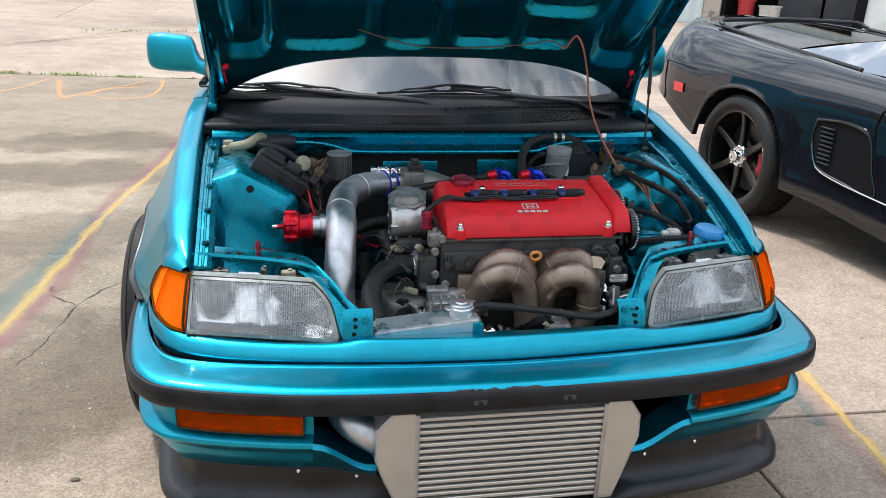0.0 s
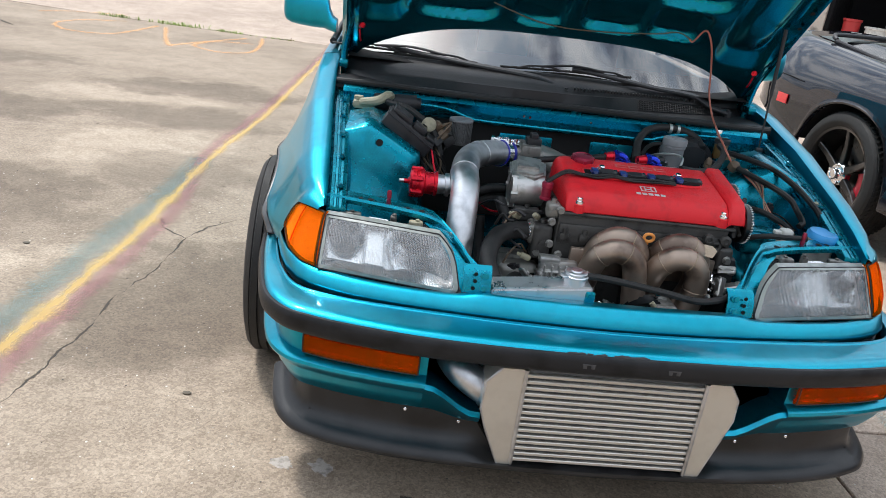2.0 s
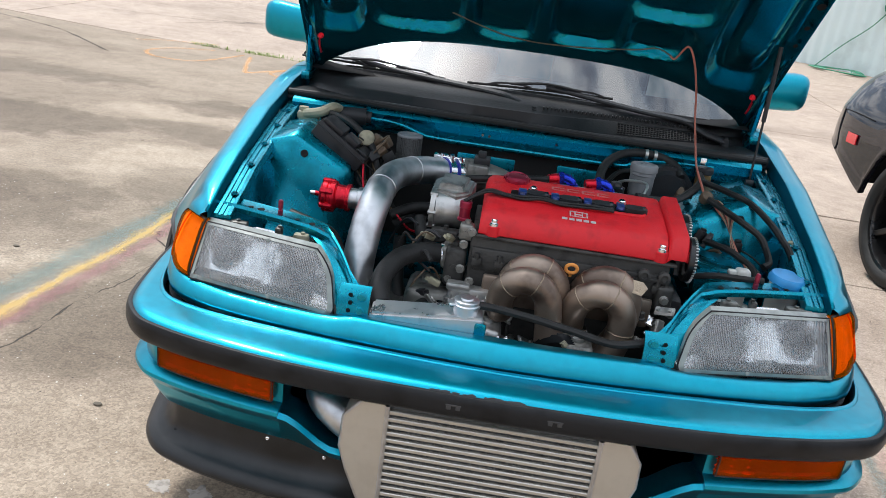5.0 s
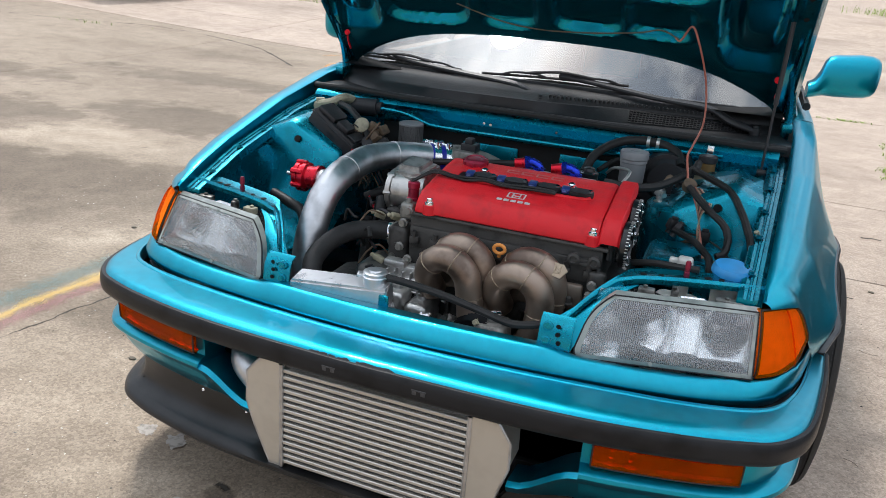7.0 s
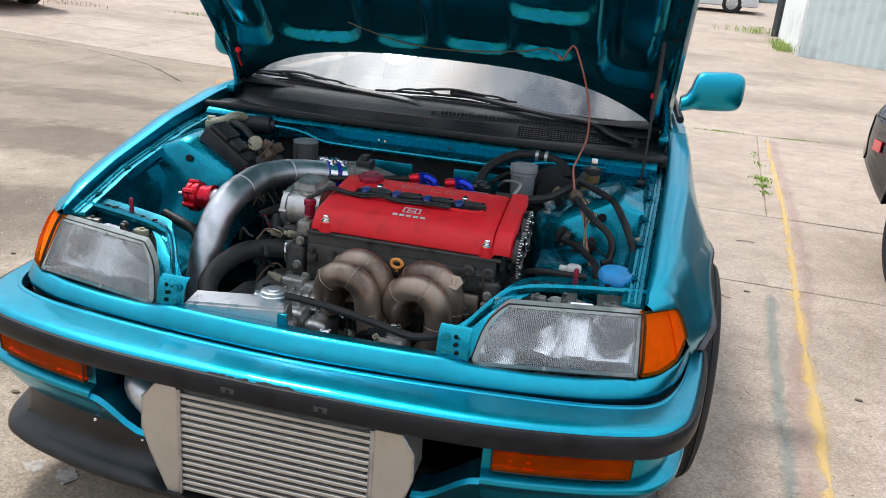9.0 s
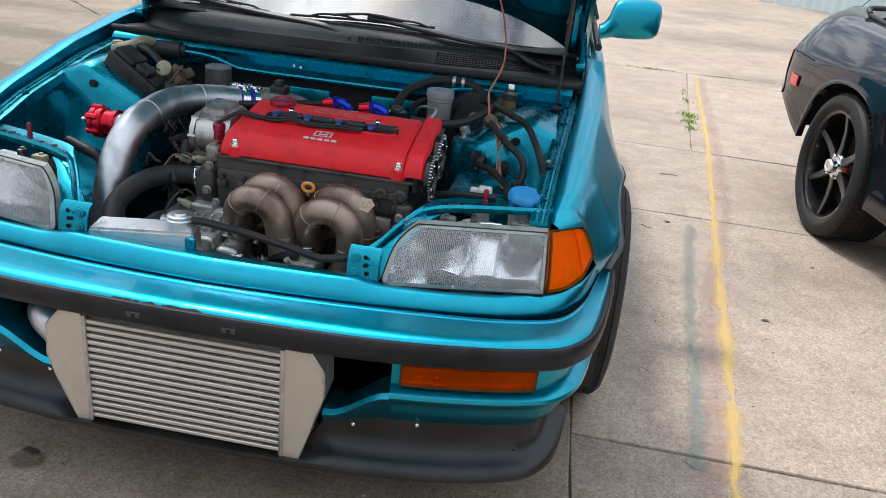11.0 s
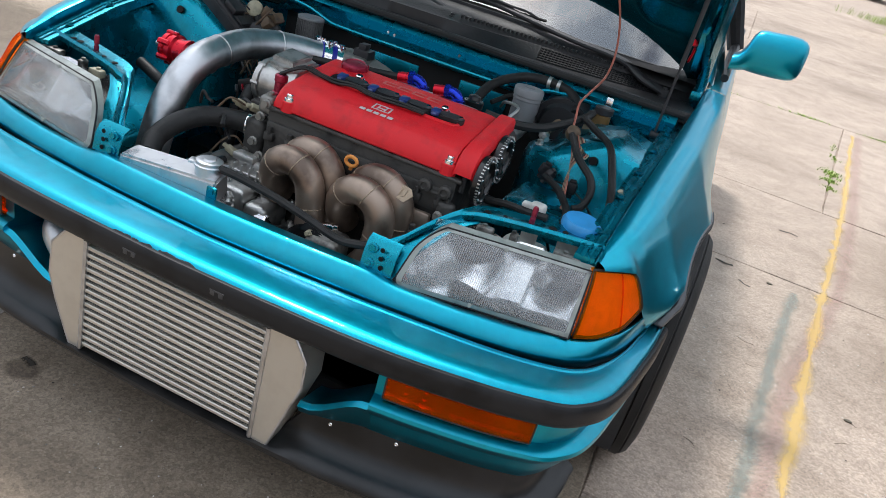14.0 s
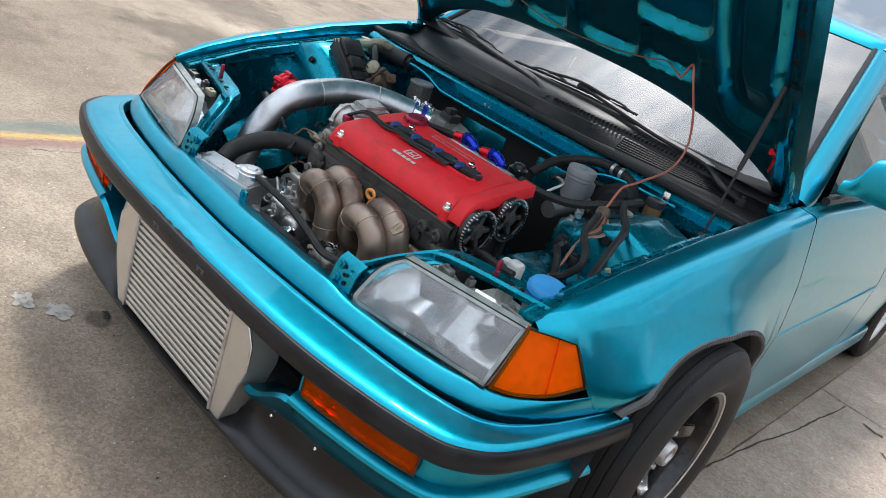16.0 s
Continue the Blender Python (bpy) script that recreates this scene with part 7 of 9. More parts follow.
# ======== wheels ========
def wheel_parts(parent, centre, r, width, rim_r, side, spokes, rim_mat, lug_mat, spoke_w=0.032, caliper=False, tread=True, dish=0.0, spoke_mat=None, turn=0.25, lip_mat=None):
    """A wheel as tyre, rim, hub and spokes; side is the way its face looks along x."""
    m = Matrix.Translation(centre) @ Matrix.Rotation(radians(90) * side, 4, "Y")
    w = width / 2
    bm = bmesh.new()
    k = r - rim_r
    prof = [(rim_r - 0.004, -w * 0.75), (rim_r + 0.006, -w * 0.86), (rim_r + k * 0.30, -w * 0.99), (rim_r + k * 0.62, -w), (rim_r + k * 0.86, -w * 0.92), (r - 0.004, -w * 0.80)]
    for j in range(-3, 4):
        z = w * 0.22 * j
        prof += [(r, z - w * 0.085), (r, z + w * 0.085), (r - 0.006, z + w * 0.10), (r - 0.006, z + w * 0.12)]
    prof += [(r - 0.004, w * 0.80), (rim_r + k * 0.86, w * 0.92), (rim_r + k * 0.62, w), (rim_r + k * 0.52, w * 1.0), (rim_r + k * 0.48, w * 1.01), (rim_r + k * 0.30, w * 0.99), (rim_r + 0.006, w * 0.86), (rim_r - 0.004, w * 0.75)]
    lathe(bm, prof, m, 64, caps=False)
    wheel = part("wheel", bm, TYRE, parent, "road wheel with a black tyre")
    if tread:
        bm = bmesh.new()
        for i in range(72):
            a = 2 * math.pi * i / 72
            q = m @ Matrix.Rotation(a, 4, "Z")
            for zz, d in ((w * 0.62, 0.35), (-w * 0.62, -0.35)):
                box(bm, (r - 0.002, -0.004, zz - w * 0.2), (r + 0.003, 0.006, zz + w * 0.2), m=q @ Matrix.Rotation(d, 4, "X"))
        tagged(part("tyre_tread", bm, TYRE, wheel), kind="stuff")
    bm = bmesh.new()
    lathe(bm, [(rim_r, -w * 0.8), (rim_r - 0.012, -w * 0.78), (rim_r - 0.022, 0.0), (rim_r - 0.016, w * 0.70), (rim_r - 0.010, w * 0.82), (rim_r + 0.004, w * 0.86), (rim_r + 0.006, w * 0.80), (rim_r, w * 0.72), (rim_r, -w * 0.8)], m, 64, caps=False)
    part("rim", bm, rim_mat, wheel)
    if lip_mat:
        bm = bmesh.new()
        lathe(bm, [(rim_r, w * 0.855), (rim_r + 0.001, w * 0.872), (rim_r + 0.005, w * 0.885), (rim_r + 0.007, w * 0.84)], m, 64, caps=False)
        part("rim_lip", bm, lip_mat, wheel, "polished rim lip")
    face = w * 0.60 - dish
    for i in range(spokes):
        bm = bmesh.new()
        q = m @ Matrix.Rotation(2 * math.pi * (i + turn) / spokes, 4, "Z")
        rows = []
        for f in (0.0, 0.25, 0.6, 0.85, 1.0):
            rr = 0.045 + (rim_r - 0.058) * f
            sw = spoke_w * (1.35 - 0.75 * f + 0.25 * f * f)
            z = face - 0.012 * math.sin(math.pi * f) + 0.014 * f
            rows.append([q @ Vector(p) for p in ((rr, -sw / 2, z - 0.03), (rr, -sw / 2, z - 0.004), (rr, -sw / 2 + 0.005, z), (rr, sw / 2 - 0.005, z), (rr, sw / 2, z - 0.004), (rr, sw / 2, z - 0.03))])
        grid(bm, rows)
        part("spoke", bm, spoke_mat or rim_mat, wheel)
    bm = bmesh.new()
    lathe(bm, [(0.068, face - 0.04), (0.066, face - 0.008), (0.058, face), (0.04, face + 0.002)], m, 32)
    lathe(bm, [(0.036, face), (0.034, face + 0.03), (0.030, face + 0.036), (0.022, face + 0.036), (0.020, face + 0.030), (0, face + 0.030)], m, 32)
    for i in range(5):
        q = m @ Matrix.Rotation(2 * math.pi * i / 5, 4, "Z") @ Matrix.Translation((0.052, 0, 0))
        lathe(bm, [(0.009, face - 0.01), (0.009, face + 0.014), (0.006, face + 0.018), (0, face + 0.018)], q, 8)
    part("hub", bm, lug_mat, wheel, "bright metal hub and wheel nuts")
    bm = bmesh.new()
    lathe(bm, [(0.06, -0.02), (rim_r * 0.80, -0.02), (rim_r * 0.80, -0.04), (0.06, -0.04)], m, 48)
    part("brake_disc", bm, GUNMETAL, wheel)
    if caliper:
        bm = bmesh.new()
        rows = []
        for i in range(9):
            a = radians(-28 + 56 * i / 8) + caliper
            rows.append([m @ Vector((rr * math.cos(a), rr * math.sin(a), z)) for rr, z in ((rim_r * 0.46, -0.01), (rim_r * 0.46, 0.030), (rim_r * 0.54, 0.040), (rim_r * 0.76, 0.040), (rim_r * 0.86, 0.028), (rim_r * 0.86, -0.03))])
        grid(bm, rows)
        part("brake_caliper", bm, CALIPER, wheel, "red brake caliper")
    return wheel


for s in (-1, 1):
    wheel_parts(car, (0.795 if s > 0 else -0.812, 0.915, 0.308), 0.308, 0.215, 0.190, s, 5, GUNMETAL, CAST, 0.050, tread=False, dish=0.022, spoke_mat=CHROME, lip_mat=CAST)
    wheel_parts(car, (s * 0.735, 3.40, AXLE_Z), TYRE_R, 0.20, 0.19, s, 6, CAST, CHROME, 0.03, tread=False)

# ======== the black car ========
sports = thing("sports_car", "black low sports car parked alongside, with satin black wheels", "car")
MID = 3.0                 # its centre line
WX, WY, WZ = 2.065, 2.83, 0.350   # outer face and axle of its nearest wheel
# along y: widest x; sill height; height of the crease; top edge x and z; hollow of the side
FLANK = [(-1.35, 2.60, 0.30, 0.50, 2.72, 0.60), (-1.0, 2.30, 0.20, 0.58, 2.50, 0.70), (-0.4, 2.20, 0.17, 0.62, 2.42, 0.78), (0.4, 2.19, 0.17, 0.66, 2.44, 0.84), (1.0, 2.17, 0.17, 0.70, 2.40, 0.865), (1.75, 2.14, 0.21, 0.76, 2.34, 0.885),
         (2.15, 2.122, 0.25, 0.79, 2.33, 0.90), (2.5, 2.085, 0.27, 0.80, 2.36, 0.925), (2.85, 2.052, 0.28, 0.805, 2.40, 0.955), (3.3, 2.050, 0.42, 0.80, 2.42, 0.995), (3.55, 2.062, 0.52, 0.80, 2.43, 1.015), (3.72, 2.095, 0.565, 0.80, 2.445, 1.028),
         (3.85, 2.145, 0.58, 0.80, 2.465, 1.036), (3.98, 2.22, 0.58, 0.81, 2.49, 1.043), (4.09, 2.32, 0.58, 0.82, 2.52, 1.048), (4.18, 2.45, 0.58, 0.83, 2.58, 1.050), (4.24, 2.66, 0.58, 0.84, 2.70, 1.050)]


def s_arch(y):
    d = abs(y - WY) / 0.400
    return 0.335 + 0.405 * (1 - d ** 2.2) ** (1 / 2.2) if d < 1 else 0.0


def smooth_lerp(table, x):
    """A smooth line through rows (x, a, b, ...)."""
    xs = [r[0] for r in table]
    i = min(max(int(np.searchsorted(xs, x)) - 1, 0), len(xs) - 2)
    p = [table[max(i - 1, 0)], table[i], table[i + 1], table[min(i + 2, len(xs) - 1)]]
    h = p[2][0] - p[1][0]
    t = min(1.0, max(0.0, (x - p[1][0]) / h))
    out = []
    for a, b, c, d in zip(*[r[1:] for r in p]):
        m0, m1 = (c - a) / (p[2][0] - p[0][0]) * h, (d - b) / (p[3][0] - p[1][0]) * h
        out.append((2 * t ** 3 - 3 * t * t + 1) * b + (t ** 3 - 2 * t * t + t) * m0 + (3 * t * t - 2 * t ** 3) * c + (t ** 3 - t * t) * m1)
    return out


def flank_row(y):
    X, zl, zc, xt, zt = smooth_lerp(FLANK, y)
    zb = max(s_arch(y), zl)
    row = [Vector((X + 0.035, y, zb + 0.004)), Vector((X + 0.004, y, zb)), Vector((X, y, zb + 0.010))]
    for k in range(1, 8):
        z = zb + 0.010 + (zc - zb - 0.010) * k / 7
        row.append(Vector((X + 0.012 * math.sin(math.pi * min(1, max(0, (z - 0.2) / 0.5))) + 0.016 * max(0, (z - 0.66) / 0.14), y, z)))
    a, b = row[-1], Vector((xt, y, zt))
    for k in range(1, 8):
        f = k / 7
        row.append(a.lerp(b, f) + Vector((-0.35, 0, 1.0)) * 0.055 * math.sin(math.pi * f) * min(1, (xt - X) / 0.3))
    row += [Vector((xt + 0.02, y, zt - 0.006)), Vector((xt + 0.035, y, zt - 0.03))]
    return row


bm = bmesh.new()
ys = sorted([-1.35 + 5.59 * i / 120 for i in range(121)] + [WY + 0.3999 * s for s in (-1, 1)])
rows = [flank_row(y) for y in ys]
left = grid(bm, rows)
right = grid(bm, [[Vector((2 * MID - p.x, p.y, p.z)) for p in r] for r in rows])
bm.faces.new(left[-1] + right[-1][::-1])
bm.faces.new(left[0] + right[0][::-1])
part("body", bm, BLACK_PAINT, sports, "glossy black bodywork reflecting clouds", angle=50)
for nm, y0, y1, n in (("rear_deck", 3.66, 4.24, 12), ("front_lid", -1.35, 0.35, 24)):
    bm = bmesh.new()
    rows = []
    for i in range(n + 1):
        y = y0 + (y1 - y0) * i / n
        X, zl, zc, xt, zt = lerp(FLANK, y)
        rows.append([Vector((xt + 0.01 + (2 * MID - 2 * xt - 0.02) * k / 12, y, zt - 0.004 + 0.03 * math.sin(math.pi * k / 12))) for k in range(13)])
    grid(bm, rows)
    part(nm, bm, BLACK_PAINT, sports)
bm = bmesh.new()          # spoiler edge over the engine glass
tube(bm, [(2.425, 3.62, 1.035), (2.44, 3.675, 1.056), (2.52, 3.70, 1.066), (3.0, 3.72, 1.075), (3.48, 3.70, 1.066), (3.56, 3.675, 1.056), (3.575, 3.62, 1.035)], 0.014, 10)
part("spoiler_edge", bm, BLACK_PLASTIC, sports, "black spoiler lip")
for s in (-1, 1):         # side frames of the engine glass
    bm = bmesh.new()
    tube(bm, [(MID + s * 0.575, 3.62, 1.03), (MID + s * 0.60, 3.2, 0.985), (MID + s * 0.61, 2.75, 0.945), (MID + s * 0.64, 2.3, 0.91)], 0.012, 8)
    part("hatch_frame", bm, BLACK_PLASTIC, sports)
bm = bmesh.new()
grid(bm, [[Vector((MID + u * 0.565, y, z + 0.05 * (1 - u * u))) for u in [-1 + k / 4 for k in range(9)]] for y, z in ((3.66, 1.015), (3.2, 0.975), (2.92, 0.95))])
part("hatch_glass", bm, GLASS, sports, "dark glass over the engine")
bm = bmesh.new()          # cabin glass
rings = []
for y, w, z in ((2.9, 0.54, 0.955), (2.45, 0.56, 1.06), (2.05, 0.57, 1.13), (1.6, 0.58, 1.16)):
    rings.append([Vector((MID + u * w, y, z - 0.03 * u * u)) for u in [-1 + k / 5 for k in range(11)]])
grid(bm, rings)
part("rear_window", bm, GLASS, sports, "rear window reflecting the sky")
bm = bmesh.new()
grid(bm, [[Vector((MID + u * 0.58, y, z - 0.03 * u * u)) for u in [-1 + k / 5 for k in range(11)]] for y, z in ((1.6, 1.16), (1.2, 1.17), (0.9, 1.155))])
part("roof", bm, BLACK_PAINT, sports)
bm = bmesh.new()
grid(bm, [[Vector((MID + u * w, y, z - 0.03 * u * u)) for u in [-1 + k / 5 for k in range(11)]] for y, w, z in ((0.9, 0.58, 1.155), (0.55, 0.64, 1.0), (0.25, 0.68, 0.85))])
part("windscreen", bm, GLASS, sports)
for s in (-1, 1):
    bm = bmesh.new()
    lo = [(2.9, 0.945, 0.56), (2.3, 0.905, 0.645), (1.75, 0.888, 0.66), (1.0, 0.868, 0.61), (0.3, 0.84, 0.58)]
    hi = [(2.88, 0.955, 0.545), (2.45, 1.03, 0.565), (1.9, 1.11, 0.575), (1.1, 1.135, 0.585), (0.5, 0.97, 0.64)]
    grid(bm, [[Vector((MID + s * w, y, z)) for y, z, w in lo], [Vector((MID + s * w, y, z)) for y, z, w in hi]])
    part("side_window", bm, GLASS, sports, "quarter window reflecting the sky")
bm = bmesh.new()
box(bm, (MID - 0.62, 0.4, 0.40), (MID + 0.62, 3.7, 0.80), 0.05)
part("cabin_floor", bm, INTERIOR, sports)


def on_flank(y, z, out=0.002):
    """A point on the near side of the body, at this length and height."""
    r = flank_row(y)[2:]
    return Vector((float(np.interp(z, [p.z for p in r[:-2]], [p.x for p in r[:-2]])) - out, y, z))


# door cut, panel joints and the side intake
bm = bmesh.new()
tube(bm, [on_flank(y, z) for y, z in ((1.78, 0.885), (1.88, 0.80), (1.91, 0.70), (1.88, 0.55), (1.82, 0.40), (1.76, 0.30))], 0.004, 6)
part("door_seam", bm, INTERIOR, sports)
bm = bmesh.new()
tube(bm, [on_flank(y, z) for y, z in ((3.72, 0.795), (3.69, 0.70), (3.66, 0.60), (3.655, 0.56))], 0.0035, 6)
tube(bm, [on_flank(y, z) for y, z in ((3.30, 0.79), (3.50, 0.80), (3.72, 0.797))], 0.0035, 6)
part("bumper_seam", bm, INTERIOR, sports)
IN_Y = 0.085
INTAKE = [(2.17, 0.675), (2.185, 0.60), (2.165, 0.50), (2.11, 0.432), (1.95, 0.402), (1.76, 0.385), (1.80, 0.50), (1.83, 0.62), (1.88, 0.672), (2.02, 0.688)]
bm = bmesh.new()
ring = [on_flank(y + IN_Y, z, 0.004) for y, z in INTAKE]
mid = sum(ring, Vector()) / len(ring)
# flat face on the flank; its near-black colour paints the shade of the opening
bm.faces.new([bm.verts.new(p) for p in ring])
intake = part("side_intake", bm, INTERIOR, sports, "side air intake drawn as a flat near-black face")
bm = bmesh.new()
tube(bm, [p + Vector((-0.002, 0, 0)) for p in ring + ring[:1]], 0.007, 8, 6)
part("intake_rim", bm, BLACK_PAINT, intake)
# added chrome strip: paints the sky's glint on the black lower edge
bm = bmesh.new()
tube(bm, [on_flank(y + IN_Y, z, 0.010) for y, z in ((2.175, 0.55), (2.15, 0.475), (2.10, 0.425), (1.95, 0.396), (1.70, 0.375), (1.3, 0.345))], 0.004, 6)
part("intake_glint", bm, CHROME, intake, "bright strip drawing the sky's glint along the lower edge")
for k in range(9):
    bm = bmesh.new()
    z = 0.465 + 0.022 * k
    p = on_flank(2.09 + IN_Y, z, 0.010)
    box(bm, (p.x - 0.004, 2.045 + IN_Y, z - 0.003), (p.x + 0.006, 2.135 + IN_Y, z + 0.005), 0.002, 1)
    part("intake_slat", bm, BLACK_PLASTIC, intake)
bm = bmesh.new()
rows = []
for i in range(29):
    a = radians(14 + 150 * i / 28)
    y, z = WY - 0.402 * math.copysign(abs(math.cos(a)) ** (2 / 2.2), math.cos(a)), 0.337 + 0.407 * abs(math.sin(a)) ** (2 / 2.2)
    rows.append([Vector((2.075, y, z)), Vector((2.50, y, z))])
grid(bm, rows)
box(bm, (2.48, WY - 0.5, 0.12), (2.52, WY + 0.5, 0.80))
part("wheel_house", bm, INTERIOR, sports)
wheel_parts(sports, (WX + 0.125, WY, WZ), WZ, 0.255, 0.264, -1, 6, GUNMETAL, CHROME, 0.036, caliper=radians(-100), dish=0.0, turn=0.0)
wheel_parts(sports, (2.312, 0.25, 0.30), 0.30, 0.22, 0.21, -1, 6, GUNMETAL, CHROME, 0.046)
for x, y in ((2 * MID - WX - 0.14, WY), (2 * MID - 2.312, 0.25)):
    wheel_parts(sports, (x, y, 0.31), 0.31, 0.23, 0.21, 1, 6, GUNMETAL, CHROME, 0.046, tread=False)
bm = bmesh.new()
grid(bm, [[on_flank(y, z, 0.004) for y in (3.40, 3.44, 3.48, 3.515)] for z in (0.632, 0.655, 0.69)])
shell(bm, 0.006)
part("side_marker", bm, RED_LENS, sports, "red side marker")

# the car stands slightly askew
pivot = Matrix.Translation((WX, WY, 0))
sports.matrix_world = Matrix.Translation((-0.058, -0.10, 0)) @ pivot @ Matrix.Rotation(radians(5.1), 4, "Z") @ pivot.inverted()

# ======== the yard ========
# damp, dirty or painted-shade patches (x, y, size along x and y, depth)
# (-0.3, -0.35) paints the open hood's shade on the ground before the bumper
DAMP_SHADE = [(-3.3, 3.6, 0.9, 0.5, 0.9), (-3.0, 2.0, 0.9, 0.45, 1.0), (-2.3, 1.7, 0.7, 0.4, 0.8), (-2.0, 3.8, 0.7, 0.35, 0.8), (-2.0, 4.7, 0.9, 0.35, 0.8), (-1.15, 1.1, 0.45, 0.55, 0.9), (-2.3, 2.2, 0.5, 0.35, 0.8),
        (-0.3, -0.35, 1.4, 0.45, 0.45), (-4.6, 3.0, 0.9, 0.5, 0.9), (-4.4, 5.2, 1.3, 0.35, 0.7), (-1.6, 2.6, 0.5, 0.4, 0.6), (-6.0, 2.0, 1.6, 0.6, 0.8), (-6.5, 4.2, 1.5, 0.5, 0.8), (-0.41, 0.13, 0.05, 0.04, 1.3), (-3.4, 0.6, 0.7, 0.4, 0.7)]

# (-0.66, -0.02) paints lit ground beside that shade; the others are bleached
PALE = [(-0.66, -0.02, 0.26, 0.20, 0.8), (-2.04, 2.95, 0.42, 0.42, 1.0), (-1.68, 3.1, 0.30, 0.42, 0.8), (-1.95, 1.5, 0.40, 0.30, 0.9), (-1.18, 0.40, 0.50, 0.28, 0.6), (-2.4, 4.35, 0.7, 0.35, 0.8), (-3.6, 2.7, 0.8, 0.35, 0.8), (-1.36, 1.35, 0.10, 0.25, 0.6)]


def concrete(name, tone=1.0, warm=0.97):
    m = bpy.data.materials.new(name)
    m.use_nodes = True
    n, l = m.node_tree.nodes, m.node_tree.links
    b = n["Principled BSDF"]
    geo = n.new("ShaderNodeNewGeometry")

    def noise_tex(scale, detail=6.0, rough=0.6, stretch=None):
        t = n.new("ShaderNodeTexNoise")
        t.inputs["Scale"].default_value, t.inputs["Detail"].default_value, t.inputs["Roughness"].default_value = scale, detail, rough
        if stretch:
            mp = n.new("ShaderNodeMapping")
            mp.inputs["Scale"].default_value = stretch
            l.new(geo.outputs["Position"], mp.inputs["Vector"])
            l.new(mp.outputs["Vector"], t.inputs["Vector"])
        else:
            l.new(geo.outputs["Position"], t.inputs["Vector"])
        return t

    def ramp(src, p0, c0, p1, c1):
        r = n.new("ShaderNodeValToRGB")
        r.color_ramp.elements[0].position, r.color_ramp.elements[1].position = p0, p1
        r.color_ramp.elements[0].color, r.color_ramp.elements[1].color = (*c0, 1), (*c1, 1)
        l.new(src, r.inputs["Fac"])
        return r

    def mult(a, c, fac=1.0):
        x = n.new("ShaderNodeMixRGB")
        x.blend_type, x.inputs["Fac"].default_value = "MULTIPLY", fac
        l.new(a, x.inputs["Color1"])
        l.new(c, x.inputs["Color2"])
        return x

    base = ramp(noise_tex(1.1).outputs["Fac"], 0.3, (0.392 * tone, 0.314 * tone, 0.263 * tone * warm), 0.7, (0.498 * tone, 0.406 * tone, 0.349 * tone * warm))
    patches = ramp(noise_tex(0.55, 5.0, 0.55, (0.55, 1.0, 1.0)).outputs["Fac"], 0.50, (1, 1, 1), 0.68, (0.66, 0.64, 0.62))
    grain = ramp(noise_tex(180.0, 3.0, 0.7).outputs["Fac"], 0.34, (0.68, 0.67, 0.65), 0.60, (1.10, 1.10, 1.10))
    stain = ramp(noise_tex(6.0, 8.0, 0.7).outputs["Fac"], 0.36, (0.80, 0.78, 0.76), 0.56, (1.03, 1.03, 1.03))
    spots = n.new("ShaderNodeTexVoronoi")
    spots.inputs["Scale"].default_value = 3.2
    l.new(geo.outputs["Position"], spots.inputs["Vector"])
    spot = ramp(spots.outputs["Distance"], 0.03, (0.5, 0.47, 0.44), 0.07, (1, 1, 1))
    c = mult(mult(mult(mult(base.outputs[0], patches.outputs[0]).outputs[0], grain.outputs[0], 0.8).outputs[0], stain.outputs[0], 0.8).outputs[0], spot.outputs[0], 0.6)
    # exposed aggregate: small stones lighter and darker than the paste
    cells = n.new("ShaderNodeTexVoronoi")
    cells.inputs["Scale"].default_value = 135.0
    l.new(geo.outputs["Position"], cells.inputs["Vector"])
    sep = n.new("ShaderNodeSeparateColor")
    l.new(cells.outputs["Color"], sep.inputs[0])
    stones = ramp(sep.outputs[0], 0.05, (0.58, 0.56, 0.53), 0.95, (1.27, 1.25, 1.22))
    c = mult(c.outputs[0], stones.outputs[0], 0.55)
    # damp patches and the painted hood shade, with ragged edges
    warp = noise_tex(2.6, 6.0, 0.65)
    wet_shade = dry = None
    for x, y, w, d, depth in DAMP_SHADE + PALE:
        sc, ln, mr = n.new("ShaderNodeVectorMath"), n.new("ShaderNodeVectorMath"), n.new("ShaderNodeMapRange")
        sc.operation, ln.operation = "MULTIPLY_ADD", "LENGTH"
        sc.inputs[1].default_value, sc.inputs[2].default_value = (1 / w, 1 / d, 0), (-x / w, -y / d, 0)
        l.new(geo.outputs["Position"], sc.inputs[0])
        l.new(sc.outputs["Vector"], ln.inputs[0])
        ad = n.new("ShaderNodeMath")
        ad.operation, ad.inputs[2].default_value = "MULTIPLY_ADD", -1.1
        ad.inputs[1].default_value = 2.2
        l.new(warp.outputs["Fac"], ad.inputs[0])
        s2 = n.new("ShaderNodeMath")
        s2.operation = "ADD"
        l.new(ad.outputs[0], s2.inputs[0])
        l.new(ln.outputs["Value"], s2.inputs[1])
        mr.interpolation_type = "SMOOTHSTEP"
        mr.inputs["From Min"].default_value, mr.inputs["From Max"].default_value = 0.65, 1.15
        mr.inputs["To Min"].default_value, mr.inputs["To Max"].default_value = depth, 0.0
        l.new(s2.outputs[0], mr.inputs["Value"])
        if (x, y, w, d, depth) in PALE:
            if dry is None:
                dry = mr.outputs["Result"]
                continue
            mxd = n.new("ShaderNodeMath")
            mxd.operation = "MAXIMUM"
            l.new(dry, mxd.inputs[0]), l.new(mr.outputs["Result"], mxd.inputs[1])
